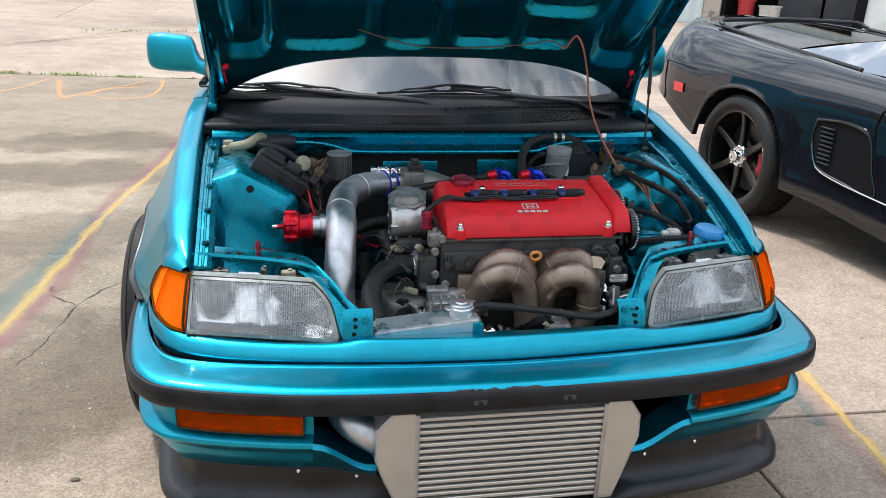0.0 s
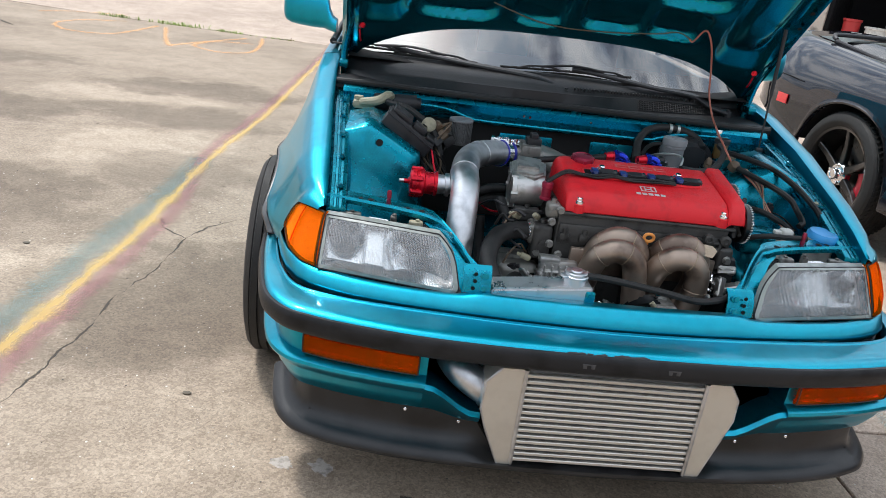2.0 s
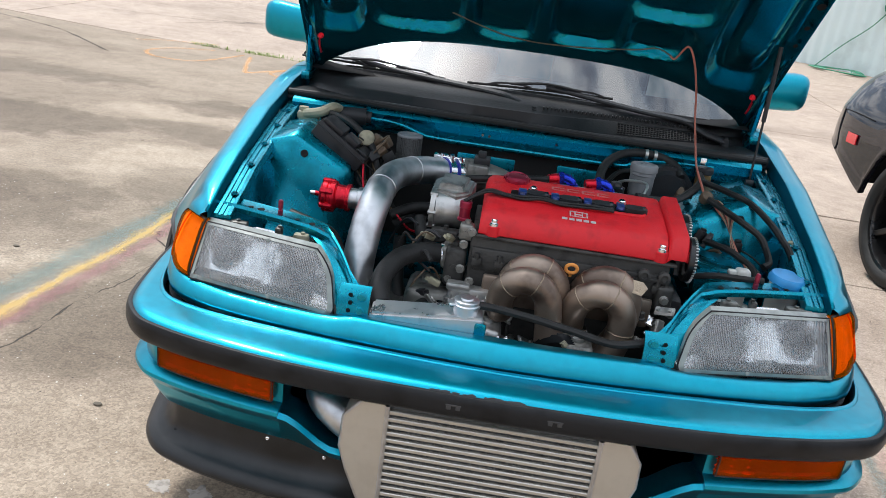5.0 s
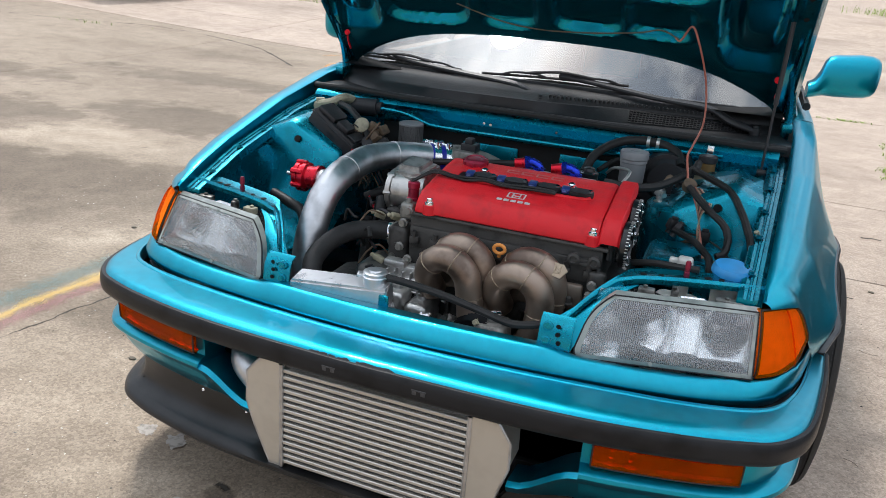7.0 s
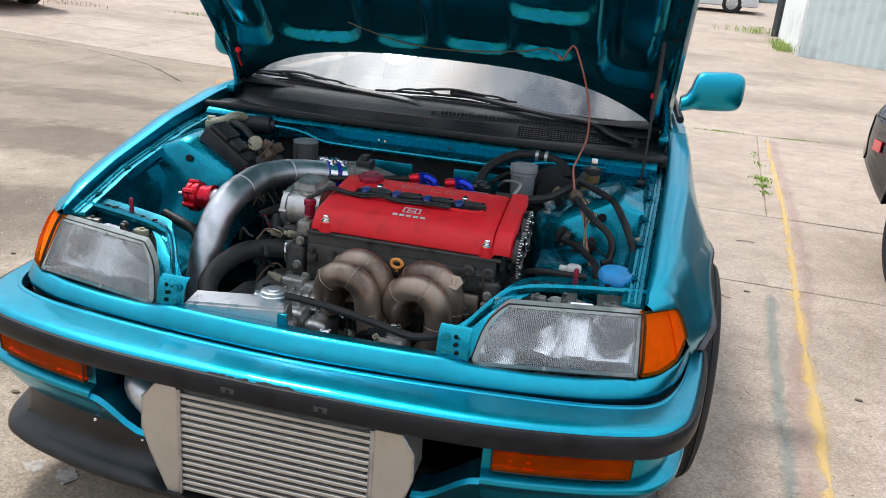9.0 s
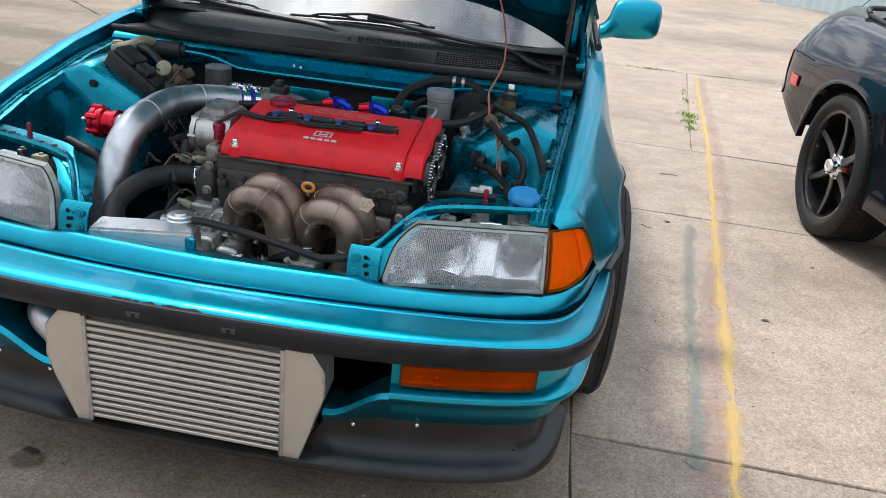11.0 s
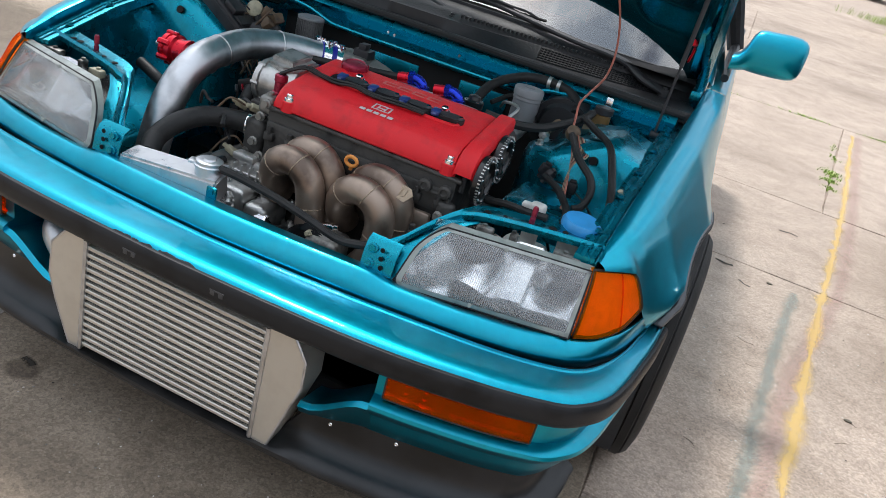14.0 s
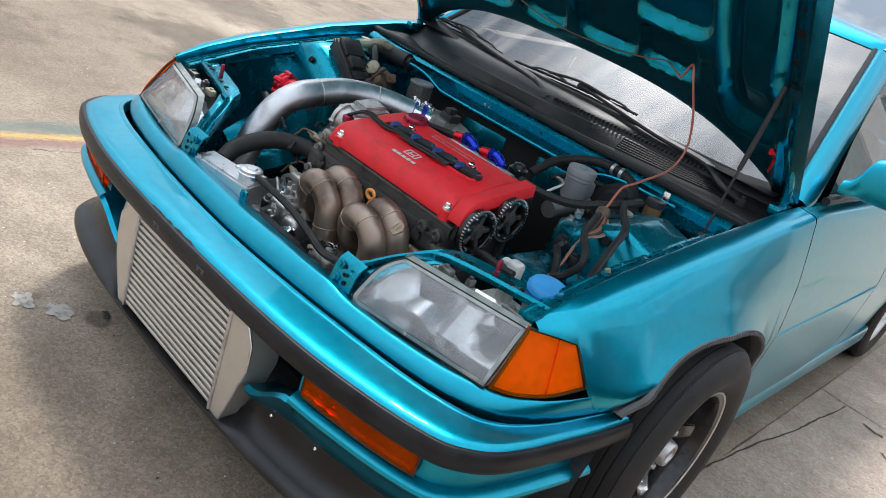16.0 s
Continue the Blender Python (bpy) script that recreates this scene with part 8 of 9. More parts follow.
            dry = mxd.outputs[0]
        elif wet_shade is None:
            wet_shade = mr.outputs["Result"]
        else:
            mxm = n.new("ShaderNodeMath")
            mxm.operation = "MAXIMUM"
            l.new(wet_shade, mxm.inputs[0]), l.new(mr.outputs["Result"], mxm.inputs[1])
            wet_shade = mxm.outputs[0]
    damp_shade_c = n.new("ShaderNodeMixRGB")
    damp_shade_c.blend_type = "MULTIPLY"
    l.new(wet_shade, damp_shade_c.inputs["Fac"])
    l.new(c.outputs[0], damp_shade_c.inputs["Color1"])
    damp_shade_c.inputs["Color2"].default_value = (0.52, 0.50, 0.48, 1)
    # dry, bleached patches and the painted lit one
    dryc = n.new("ShaderNodeMixRGB")
    dryc.blend_type = "MULTIPLY"
    l.new(dry, dryc.inputs["Fac"])
    l.new(damp_shade_c.outputs[0], dryc.inputs["Color1"])
    dryc.inputs["Color2"].default_value = (1.30, 1.32, 1.34, 1)
    c = dryc
    l.new(c.outputs[0], b.inputs["Base Color"])
    b.inputs["Roughness"].default_value = 0.82
    bp = n.new("ShaderNodeBump")
    bp.inputs["Strength"].default_value, bp.inputs["Distance"].default_value = 0.5, 0.004
    l.new(noise_tex(140.0, 4.0, 0.7).outputs["Fac"], bp.inputs["Height"])
    l.new(bp.outputs["Normal"], b.inputs["Normal"])
    return m


CONCRETE = concrete("worn_concrete")
CONCRETE_GREY = concrete("dirty_concrete", 0.80)
CONCRETE_BROWN = concrete("stained_concrete", 0.71, 0.90)
DIRT = material("joint_dirt", (0.10, 0.085, 0.065), 0.95, 0.0, 0.3, 30.0, bump=0.5)
ground = thing("ground", "worn pale concrete yard with damp patches, cracks and sprayed lines", "ground", kind="structure")


def rise(x, y):
    """The yard is level round the cars and climbs gently farther out."""
    r = min(42.0, math.hypot(x, y))
    return 0.07 * (r - 8.0) if r > 10 else 0.07 * max(0.0, r - 6.0) ** 2 / 8


bm = bmesh.new()
rings = []
for r in [0.5 * k for k in range(1, 40)] + [20 + 2 * k for k in range(14)] + [60, 120, 300, 700]:
    rings.append([bm.verts.new((r * math.cos(a), r * math.sin(a), rise(r * math.cos(a), r * math.sin(a)) - 0.016)) for a in [2 * math.pi * k / 96 for k in range(96)]])
bm.faces.new(rings[0])
for p, q in zip(rings[:-1], rings[1:]):
    for k in range(96):
        bm.faces.new((p[k], p[(k + 1) % 96], q[(k + 1) % 96], q[k]))
part("ground_sheet", bm, CONCRETE, ground)


from mathutils.bvhtree import BVHTree
SLAB_V, SLAB_F = [], []


def slab(outline, gap=0.006, mat=None):
    """One cast slab: an outline drawn in by half the joint, with worn edges."""
    c = sum((Vector((*p, 0)) for p in outline), Vector()) / len(outline)
    pts = []
    n = len(outline)
    for i in range(n):
        a, b = Vector((*outline[i], 0)), Vector((*outline[(i + 1) % n], 0))
        k = max(2, int((b - a).length / 0.12))
        side = Vector((-(b - a).y, (b - a).x, 0)).normalized()
        for j in range(k):
            p = a.lerp(b, j / k)
            w = gap * (0.8 + 0.9 * noise.noise(p * 3.0) + 0.7 * noise.noise(p * 11.0))
            if j == 0:
                p = p + (c - p).normalized() * max(0.003, w)
            else:
                p = p + side * max(0.002, w) * (1 if side.dot(c - p) > 0 else -1)
            pts.append(p)
    bm = bmesh.new()
    up = [Vector((0, 0, rise(p.x, p.y))) for p in pts]
    top = [bm.verts.new(p + u + (c - p).normalized() * 0.005) for p, u in zip(pts, up)]
    mid = [bm.verts.new(p + u + Vector((0, 0, -0.004))) for p, u in zip(pts, up)]
    low = [bm.verts.new(p + u + Vector((0, 0, -0.015))) for p, u in zip(pts, up)]
    bm.faces.new(top)
    m = len(pts)
    for a, b in ((top, mid), (mid, low)):
        for i in range(m):
            bm.faces.new((a[i], a[(i + 1) % m], b[(i + 1) % m], b[i]))
    bmesh.ops.triangulate(bm, faces=[f for f in bm.faces if len(f.verts) > 4])
    k = len(SLAB_V)
    bm.verts.index_update()
    SLAB_V.extend(v.co.copy() for v in bm.verts)
    SLAB_F.extend([k + v.index for v in f.verts] for f in bm.faces)
    return part("slab", bm, mat or CONCRETE, ground, angle=20)


slab([(-22, -9), (-5.7, -9), (-5.9, 7.98), (-22, 8.4)], mat=CONCRETE_BROWN)
slab([(-5.7, -9), (0.80, -9), (0.86, 7.86), (-5.9, 7.98)], mat=CONCRETE_BROWN)
slab([(0.80, -9), (8.0, -9), (8.0, 0.50), (0.83, 0.62)], mat=CONCRETE_GREY)
slab([(8.0, -9), (26, -9), (26, 0.2), (8.0, 0.50)])
for y0, y1, z0, z1, cuts in ((0.62, 0.50, 2.71, 2.45, (5.2, 10.0, 15.0, 26.0)), (2.71, 2.45, 4.22, 3.85, (6.0, 11.5, 26.0))):
    xs = (0.83,) + cuts
    for a, b in zip(xs[:-1], xs[1:]):
        def at(u, p, q):
            return p + (q - p) * (u - 0.83) / 7.2
        slab([(a, at(a, y0, y1)), (b, at(b, y0, y1)), (b, at(b, z0, z1)), (a, at(a, z0, z1))])
slab([(0.83, 4.22), (1.64, 4.19), (2.08, 7.83), (0.86, 7.86)])
slab([(1.64, 4.19), (6.2, 3.98), (6.4, 7.73), (2.08, 7.83)])
slab([(6.2, 3.98), (26, 2.9), (26, 7.2), (6.4, 7.73)])
ys = (8.0, 12.4, 16.3, 20.6, 26.0, 34.0)
for r in range(5):
    xs = [-22 + 5.3 * k + (1.7 if r % 2 else 0) for k in range(10)]
    xs = [-22] + [x for x in xs if -21 < x < 25] + [26]
    for a, b in zip(xs[:-1], xs[1:]):
        s0 = [-0.021 * (x) for x in (a, b)]
        y_lo = [ys[r] - 0.12 + s for s in s0]
        y_hi = [ys[r + 1] - 0.12 + s for s in s0] if r < 4 else [34, 34]
        slab([(a, y_lo[0]), (b, y_lo[1]), (b, y_hi[1]), (a, y_hi[0])], 0.008)


SLABS = BVHTree.FromPolygons(SLAB_V, SLAB_F)


def top_z(x, y):
    """Height of the cast slabs at a place."""
    hit = SLABS.ray_cast(Vector((x, y, 9)), Vector((0, 0, -1)))[0]
    return hit.z if hit else rise(x, y)


def ribbon(pts, width, z, per=10, jag=0.0):
    """A flat band on the ground with u across it in its UVs."""
    line = spline([(*p, 0) for p in pts], per)
    bm = bmesh.new()
    uv = bm.loops.layers.uv.new("UVMap")
    rows = []
    for i, p in enumerate(line):
        d = (line[min(i + 1, len(line) - 1)] - line[max(i - 1, 0)]).normalized()
        sd = Vector((-d.y, d.x, 0))
        w = width * (1 + jag * noise.noise(p * 9.0))
        off = sd * jag * (0.010 * noise.noise(p * 6.0 + Vector((5, 0, 0))) + 0.008 * noise.noise(p * 23.0))
        row = [p + off + sd * w * k for k in (-0.5, -0.17, 0.17, 0.5)]
        high = max(top_z(q.x, q.y) for q in row)
        rows.append([bm.verts.new((q.x, q.y, high + z)) for q in row])
    for a, b in zip(rows[:-1], rows[1:]):
        for i in range(3):
            f = bm.faces.new((a[i], a[i + 1], b[i + 1], b[i]))
            for lp, u in zip(f.loops, (i / 3, (i + 1) / 3, (i + 1) / 3, i / 3)):
                lp[uv].uv = (u, 0)
    return bm


def spray(name, color, strength, scale=25.0):
    """Worn sprayed paint: thin at the edges of its band, broken by the concrete's grain."""
    m = bpy.data.materials.new(name)
    m.use_nodes = True
    n, l = m.node_tree.nodes, m.node_tree.links
    b = n["Principled BSDF"]
    b.inputs["Base Color"].default_value = (*color, 1)
    b.inputs["Roughness"].default_value = 0.85
    uv, sep, geo = n.new("ShaderNodeUVMap"), n.new("ShaderNodeSeparateXYZ"), n.new("ShaderNodeNewGeometry")
    l.new(uv.outputs[0], sep.inputs[0])

    def op(kind, a, bb):
        x = n.new("ShaderNodeMath")
        x.operation = kind
        for k, v in enumerate((a, bb)):
            if isinstance(v, (int, float)):
                x.inputs[k].default_value = v
            else:
                l.new(v, x.inputs[k])
        return x.outputs[0]

    edge = op("SUBTRACT", 1.0, op("ABSOLUTE", op("MULTIPLY_ADD", sep.outputs[0], 2.0), 0.0))
    tri = n.new("ShaderNodeMath")
    tri.operation = "PINGPONG"
    tri.inputs[1].default_value = 0.5
    l.new(sep.outputs[0], tri.inputs[0])
    t1, t2 = n.new("ShaderNodeTexNoise"), n.new("ShaderNodeTexNoise")
    t1.inputs["Scale"].default_value, t2.inputs["Scale"].default_value = scale, scale * 8
    t1.inputs["Detail"].default_value = t2.inputs["Detail"].default_value = 5.0
    l.new(geo.outputs["Position"], t1.inputs["Vector"])
    l.new(geo.outputs["Position"], t2.inputs["Vector"])
    v = op("ADD", op("MULTIPLY", tri.outputs[0], 2.2), op("ADD", t1.outputs["Fac"], op("MULTIPLY", t2.outputs["Fac"], 0.7)))
    mr = n.new("ShaderNodeMapRange")
    mr.inputs["From Min"].default_value, mr.inputs["From Max"].default_value = 1.0, 1.75
    mr.inputs["To Min"].default_value, mr.inputs["To Max"].default_value = 0.0, strength
    l.new(v, mr.inputs["Value"])
    tr, mix = n.new("ShaderNodeBsdfTransparent"), n.new("ShaderNodeMixShader")
    l.new(mr.outputs["Result"], mix.inputs["Fac"])
    l.new(tr.outputs[0], mix.inputs[1])
    l.new(b.outputs[0], mix.inputs[2])
    l.new(mix.outputs[0], n["Material Output"].inputs["Surface"])
    return m


YELLOW = spray("yellow_spray", (0.70, 0.47, 0.12), 0.54, 38.0)
PURPLE = spray("purple_spray", (0.30, 0.11, 0.14), 0.36)
PURPLE_FAINT = spray("faint_purple_spray", (0.32, 0.14, 0.15), 0.20)
TEAL_SPRAY = spray("teal_spray", (0.07, 0.19, 0.20), 0.36)
ORANGE_SPRAY = spray("orange_spray", (0.72, 0.38, 0.15), 0.5)
YELLOW_WORN = spray("worn_yellow_spray", (0.70, 0.47, 0.13), 0.46, 30.0)
CRACK = spray("crack_dirt", (0.045, 0.038, 0.030), 0.95, 60.0)


def mark(name, pts, width, mat, z, label, jag=0.5):
    ob = part(name, ribbon(pts, width, z, 24 if mat == CRACK else 10, jag), mat, ground, label)
    ob.visible_shadow = False
    return ob


LEFT = [(-1.72, -0.8), (-1.65, 0.2), (-1.61, 1.0), (-1.55, 1.6), (-1.53, 2.2), (-1.50, 3.0), (-1.38, 4.25), (-1.30, 5.7), (-1.22, 7.0), (-1.15, 9.0)]
mark("yellow_line", LEFT, 0.085, YELLOW_WORN, 0.004, "hand-sprayed yellow parking line", 1.0)
mark("purple_haze", [(x + (0.055 if y < 2.3 else -0.045), y) for x, y in LEFT], 0.12, PURPLE, 0.0025, "purple overspray beside the line")
mark("teal_haze", [(-1.75, 0.2), (-1.70, 1.0), (-1.65, 1.5), (-1.60, 2.0), (-1.56, 2.5), (-1.55, 2.9)], 0.19, TEAL_SPRAY, 0.0025, "teal overspray beside the line")
RIGHT = [(1.02, -1.0), (1.16, -0.1), (1.23, 0.35), (1.30, 0.86), (1.33, 1.05), (1.41, 1.65), (1.55, 2.72), (1.68, 3.6), (1.82, 4.68), (1.98, 6.1), (2.15, 7.6)]
mark("yellow_line", RIGHT, 0.06, YELLOW, 0.004, "hand-sprayed yellow parking line", 1.3)
mark("purple_haze", [(x + (0.06 if y > 2 else -0.05), y) for x, y in RIGHT], 0.11, PURPLE_FAINT, 0.0025, "faint purple overspray")
mark("teal_haze", [(1.16, 0.55), (1.20, 0.85), (1.26, 1.4), (1.30, 1.75), (1.36, 2.2), (1.41, 2.55)], 0.075, TEAL_SPRAY, 0.0025, "teal overspray beside the line")
for pts in ([(-3.05, 7.65), (-2.88, 7.0), (-2.72, 6.52)], [(-2.72, 6.52), (-2.5, 7.0), (-2.15, 7.6)], [(-2.0, 7.75), (-1.93, 7.1), (-1.98, 6.65), (-2.25, 6.5), (-2.52, 6.72), (-2.40, 7.1), (-2.02, 7.25)],
            [(-3.15, 7.7), (-3.3, 7.0), (-3.45, 6.75), (-3.8, 6.75), (-4.0, 7.05), (-3.85, 7.45), (-3.5, 7.7)], [(-4.4, 7.6), (-4.1, 7.9), (-3.6, 8.1)]):
    mark("sprayed_letter", pts, 0.085, ORANGE_SPRAY, 0.004, "faded orange sprayed letter stroke")
CRACKS = [[(-1.52, 0.35), (-1.46, 0.75), (-1.43, 1.0), (-1.40, 1.25), (-1.36, 1.45), (-1.345, 1.68), (-1.30, 1.80), (-1.21, 1.93), (-1.10, 2.05), (-0.95, 2.15)], [(-1.35, 1.70), (-1.45, 1.78), (-1.50, 1.90)],
          [(0.80, 1.2), (0.839, 1.62), (0.867, 1.89), (0.905, 2.14), (0.955, 2.68)], [(-9, 6.6), (-8.1, 7.06), (-7.0, 7.7), (-5.4, 7.5), (-4.2, 6.6)], [(-8.5, 9.2), (-8.1, 9.3), (-6.4, 9.5)],
          [(-4.6, 9.2), (-3.6, 10.4), (-2.6, 11.2), (-1.0, 11.9)], [(-5.6, 9.3), (-4.2, 9.9), (-3.0, 11.4)], [(1.4, 11.0), (2.4, 10.9), (4.2, 10.2), (6.0, 10.0)]]
for pts in CRACKS:
    mark("crack", pts, 0.011 if abs(pts[0][0]) < 3 else 0.04, CRACK, 0.0015, "dark branching crack", 0.5 if pts[0][0] > 0 else 1.6)
# pale dried paint by the lip and an oil spot
CHALK = material("pale_dried_paint", (0.34, 0.31, 0.28), 0.8, 0.0, 0.25, 60.0, bump=0.3, bump_scale=200, big=12.0)
random.seed(8)
for c, u, v in (((-0.741, 0.265), (0.034, -0.012), (0.010, 0.030)), ((-0.645, 0.258), (0.040, -0.020), (0.012, 0.030)), ((-0.547, -0.012), (0.024, 0.028), (0.043, -0.014)), ((-0.470, 0.055), (0.033, 0.034), (0.041, -0.015))):
    bm = bmesh.new()
    ring = []
    for k in range(40):
        a = 2 * math.pi * k / 40
        r = 0.80 + 0.55 * noise.noise(Vector((1.7 * math.cos(a) + 5 * c[0], 1.7 * math.sin(a), 3.0))) + 0.10 * random.uniform(-1, 1)
        ring.append(bm.verts.new((c[0] + r * (u[0] * math.cos(a) + v[0] * math.sin(a)), c[1] + r * (u[1] * math.cos(a) + v[1] * math.sin(a)), 0.0035)))
    bm.faces.new(ring)
    part("dried_paint", bm, CHALK, ground, "pale ragged paint stain").visible_shadow = False
for pts, w in (([(-0.442, 0.157), (-0.424, 0.153), (-0.406, 0.145)], 0.03), ([(1.16, 2.45), (1.19, 2.42), (1.21, 2.41)], 0.03), ([(1.05, 2.62), (1.10, 2.60), (1.13, 2.61)], 0.025), ([(1.36, 3.45), (1.42, 3.47), (1.46, 3.46)], 0.03)):
    mark("oil_spot", pts, w, CRACK, 0.003, "small dark oil spot", 1.2)

# ---- loose grit on the concrete ----
GRIT = bpy.data.materials.new("loose_grit")
GRIT.use_nodes = True
gn, gl_ = GRIT.node_tree.nodes, GRIT.node_tree.links
gi, gr = gn.new("ShaderNodeNewGeometry"), gn.new("ShaderNodeValToRGB")
gr.color_ramp.elements[0].color, gr.color_ramp.elements[1].color = (0.05, 0.042, 0.035, 1), (0.66, 0.62, 0.56, 1)
gr.color_ramp.elements[0].position, gr.color_ramp.elements[1].position = 0.15, 0.75
gl_.new(gi.outputs["Random Per Island"], gr.inputs["Fac"])
gl_.new(gr.outputs["Color"], gn["Principled BSDF"].inputs["Base Color"])
gn["Principled BSDF"].inputs["Roughness"].default_value = 0.85
random.seed(77)
verts, faces = [], []
for k in range(6500):
    x, y = random.uniform(-2.6, 2.6), random.uniform(-0.9, 3.6)
    if noise.noise(Vector((x * 1.3, y * 1.3, 4.0))) < -0.12:
        continue
    r = 0.0013 + 0.0026 * random.random() ** 3
    b, a0 = len(verts), random.uniform(0, 6.3)
    for j in range(5):
        a = a0 + 2 * math.pi * j / 5
        q = r * random.uniform(0.7, 1.3)
        verts.append((x + q * math.cos(a), y + q * math.sin(a), 0.0002))
    verts.append((x + 0.2 * r, y, r * random.uniform(0.6, 1.1)))
    faces += [(b + j, b + (j + 1) % 5, b + 5) for j in range(5)]
grit_data = bpy.data.meshes.new("grit")
grit_data.from_pydata(verts, [], faces)
grit_data.materials.append(GRIT)
grit = new("grit", grit_data)
grit.parent = ground
tagged(grit, "loose pale and dark grit on the concrete", kind="stuff")
bm = bmesh.new()
for k in range(16):
    x, y, a, n = random.gauss(1.35, 0.35), random.gauss(1.55, 0.55), random.uniform(0, 6.3), random.uniform(0.012, 0.05)
    if x < 1.0:
        continue
    d, e = Vector((math.cos(a), math.sin(a), 0)) * n, Vector((-math.sin(a), math.cos(a), 0)) * n * random.uniform(-0.4, 0.4)
    p = Vector((x, y, 0.0012))
    tube(bm, [p - d, p + e, p + d], 0.0007, 4, 3)
tagged(part("dry_twigs", bm, BROWN, ground, "scattered dry twigs"), kind="stuff")

# ---- weeds in the joints ----
GRASS = material("weed_green", (0.24, 0.34, 0.07), 0.6, 0.0, 0.3, 40.0, dark=(0.09, 0.14, 0.03))
STRAW = material("dry_weed", (0.26, 0.21, 0.09), 0.75, 0.0, 0.3, 40.0)


def weed(x, y, w, d, n, h):
    bm = bmesh.new()
    for k in range(n):
        p = Vector((x + random.gauss(0, w), y + random.gauss(0, d), rise(x, y) - 0.01))
        a, l = random.uniform(0, 6.28), h * random.uniform(0.3, 0.8)
        out = Vector((math.cos(a), math.sin(a), 0)) * l * random.uniform(0.3, 0.9)
        side = Vector((-math.sin(a), math.cos(a), 0)) * random.uniform(0.003, 0.006)
        q, r = p + out * 0.5 + Vector((0, 0, l * 0.8)), p + out + Vector((0, 0, l * random.uniform(0.6, 1.0)))
        v = [bm.verts.new(c) for c in (p - side, p + side, q + side * 0.8, q - side * 0.8, r)]
        bm.faces.new((v[0], v[1], v[2], v[3])), bm.faces.new((v[3], v[2], v[4]))
    ob = link_mesh("weed_clump", bm, GRASS if random.random() < 0.8 else STRAW)
    return tagged(ob, "low green weed clump growing in a concrete joint", "weed", "weeds in the joints", "stuff")


random.seed(11)
for x, y, w, d, n, h in ((-3.70, 7.95, 0.12, 0.03, 70, 0.07), (-3.00, 7.93, 0.18, 0.03, 120, 0.08), (-2.45, 7.92, 0.10, 0.02, 60, 0.06), (-2.3, 7.92, 0.04, 0.02, 20, 0.05), (-1.9, 7.9, 0.10, 0.02, 40, 0.05), (-1.72, 7.9, 0.07, 0.02, 30, 0.05),
                         (1.72, 7.85, 0.10, 0.02, 130, 0.045), (2.50, 7.82, 0.12, 0.02, 110, 0.040), (0.95, 7.85, 0.05, 0.015, 14, 0.03), (1.30, 7.85, 0.05, 0.015, 14, 0.03), (1.795, 5.50, 0.035, 0.07, 150, 0.05), (1.765, 5.20, 0.03, 0.04, 90, 0.045), (1.745, 4.95, 0.03, 0.03, 60, 0.045),
                         (1.87, 6.2, 0.02, 0.08, 24, 0.05), (1.90, 6.7, 0.02, 0.10, 24, 0.04), (-3.3, 11.3, 0.3, 0.05, 60, 0.08), (-2.4, 11.5, 0.2, 0.05, 40, 0.06), (-8.3, 7.05, 0.5, 0.04, 60, 0.06), (-11.3, 11.4, 0.5, 0.08, 60, 0.08), (-7.5, 12.2, 0.4, 0.08, 80, 0.10), (-12.0, 14.8, 0.9, 0.3, 220, 0.20),
                         (3.80, 17.2, 0.10, 0.30, 240, 0.28), (3.86, 18.3, 0.12, 0.35, 180, 0.25), (3.7, 20.9, 0.4, 0.3, 200, 0.3), (-9.6, 11.2, 0.5, 0.15, 60, 0.12), (-10.3, 9.7, 0.3, 0.2, 120, 0.14)):
    weed(x, y, w, d, n, h)
for x, y in ((-2.7, 5.6), (1.30, 2.55), (1.06, 3.2), (-1.05, 0.55), (1.9, 2.2), (-1.9, 1.5), (2.2, 1.2), (-2.3, 3.4), (1.55, 1.55), (-1.2, 3.1)):
    bm = bmesh.new()
    r = random.uniform(0.005, 0.010)
    bmesh.ops.create_icosphere(bm, subdivisions=1, radius=r, matrix=Matrix.Translation((x, y, rise(x, y) + r * 0.3)) @ Matrix.Diagonal((1.6, 1.0, 0.5, 1)))
    tagged(link_mesh("pebble", bm, DIRT), "small dark pebble lying on the concrete", "pebble", "pebbles")

# ---- workshop ----
SHED = material("pale_green_sheet", (0.66, 0.77, 0.77), 0.5, 0.0, 0.06, 3.0, bump=0.05)
SHED_LIGHT = material("white_sheet", (0.80, 0.84, 0.84), 0.5, 0.0, 0.06, 3.0)
JAMB = material("weathered_timber", (0.40, 0.36, 0.31), 0.8, 0.0, 0.25, 8.0, bump=0.3)
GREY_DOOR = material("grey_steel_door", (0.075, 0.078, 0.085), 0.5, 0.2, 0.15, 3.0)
W0, WD = Vector((3.95, 16.4, 0)), Vector((0.72, -0.694, 0))
WN = Vector((-0.694, -0.72, 0))
SD = Vector((0.055, 0.998, 0))          # the side wall runs back from the corner
shed = thing("workshop", "pale green corrugated steel workshop with an open grey bay", "building")


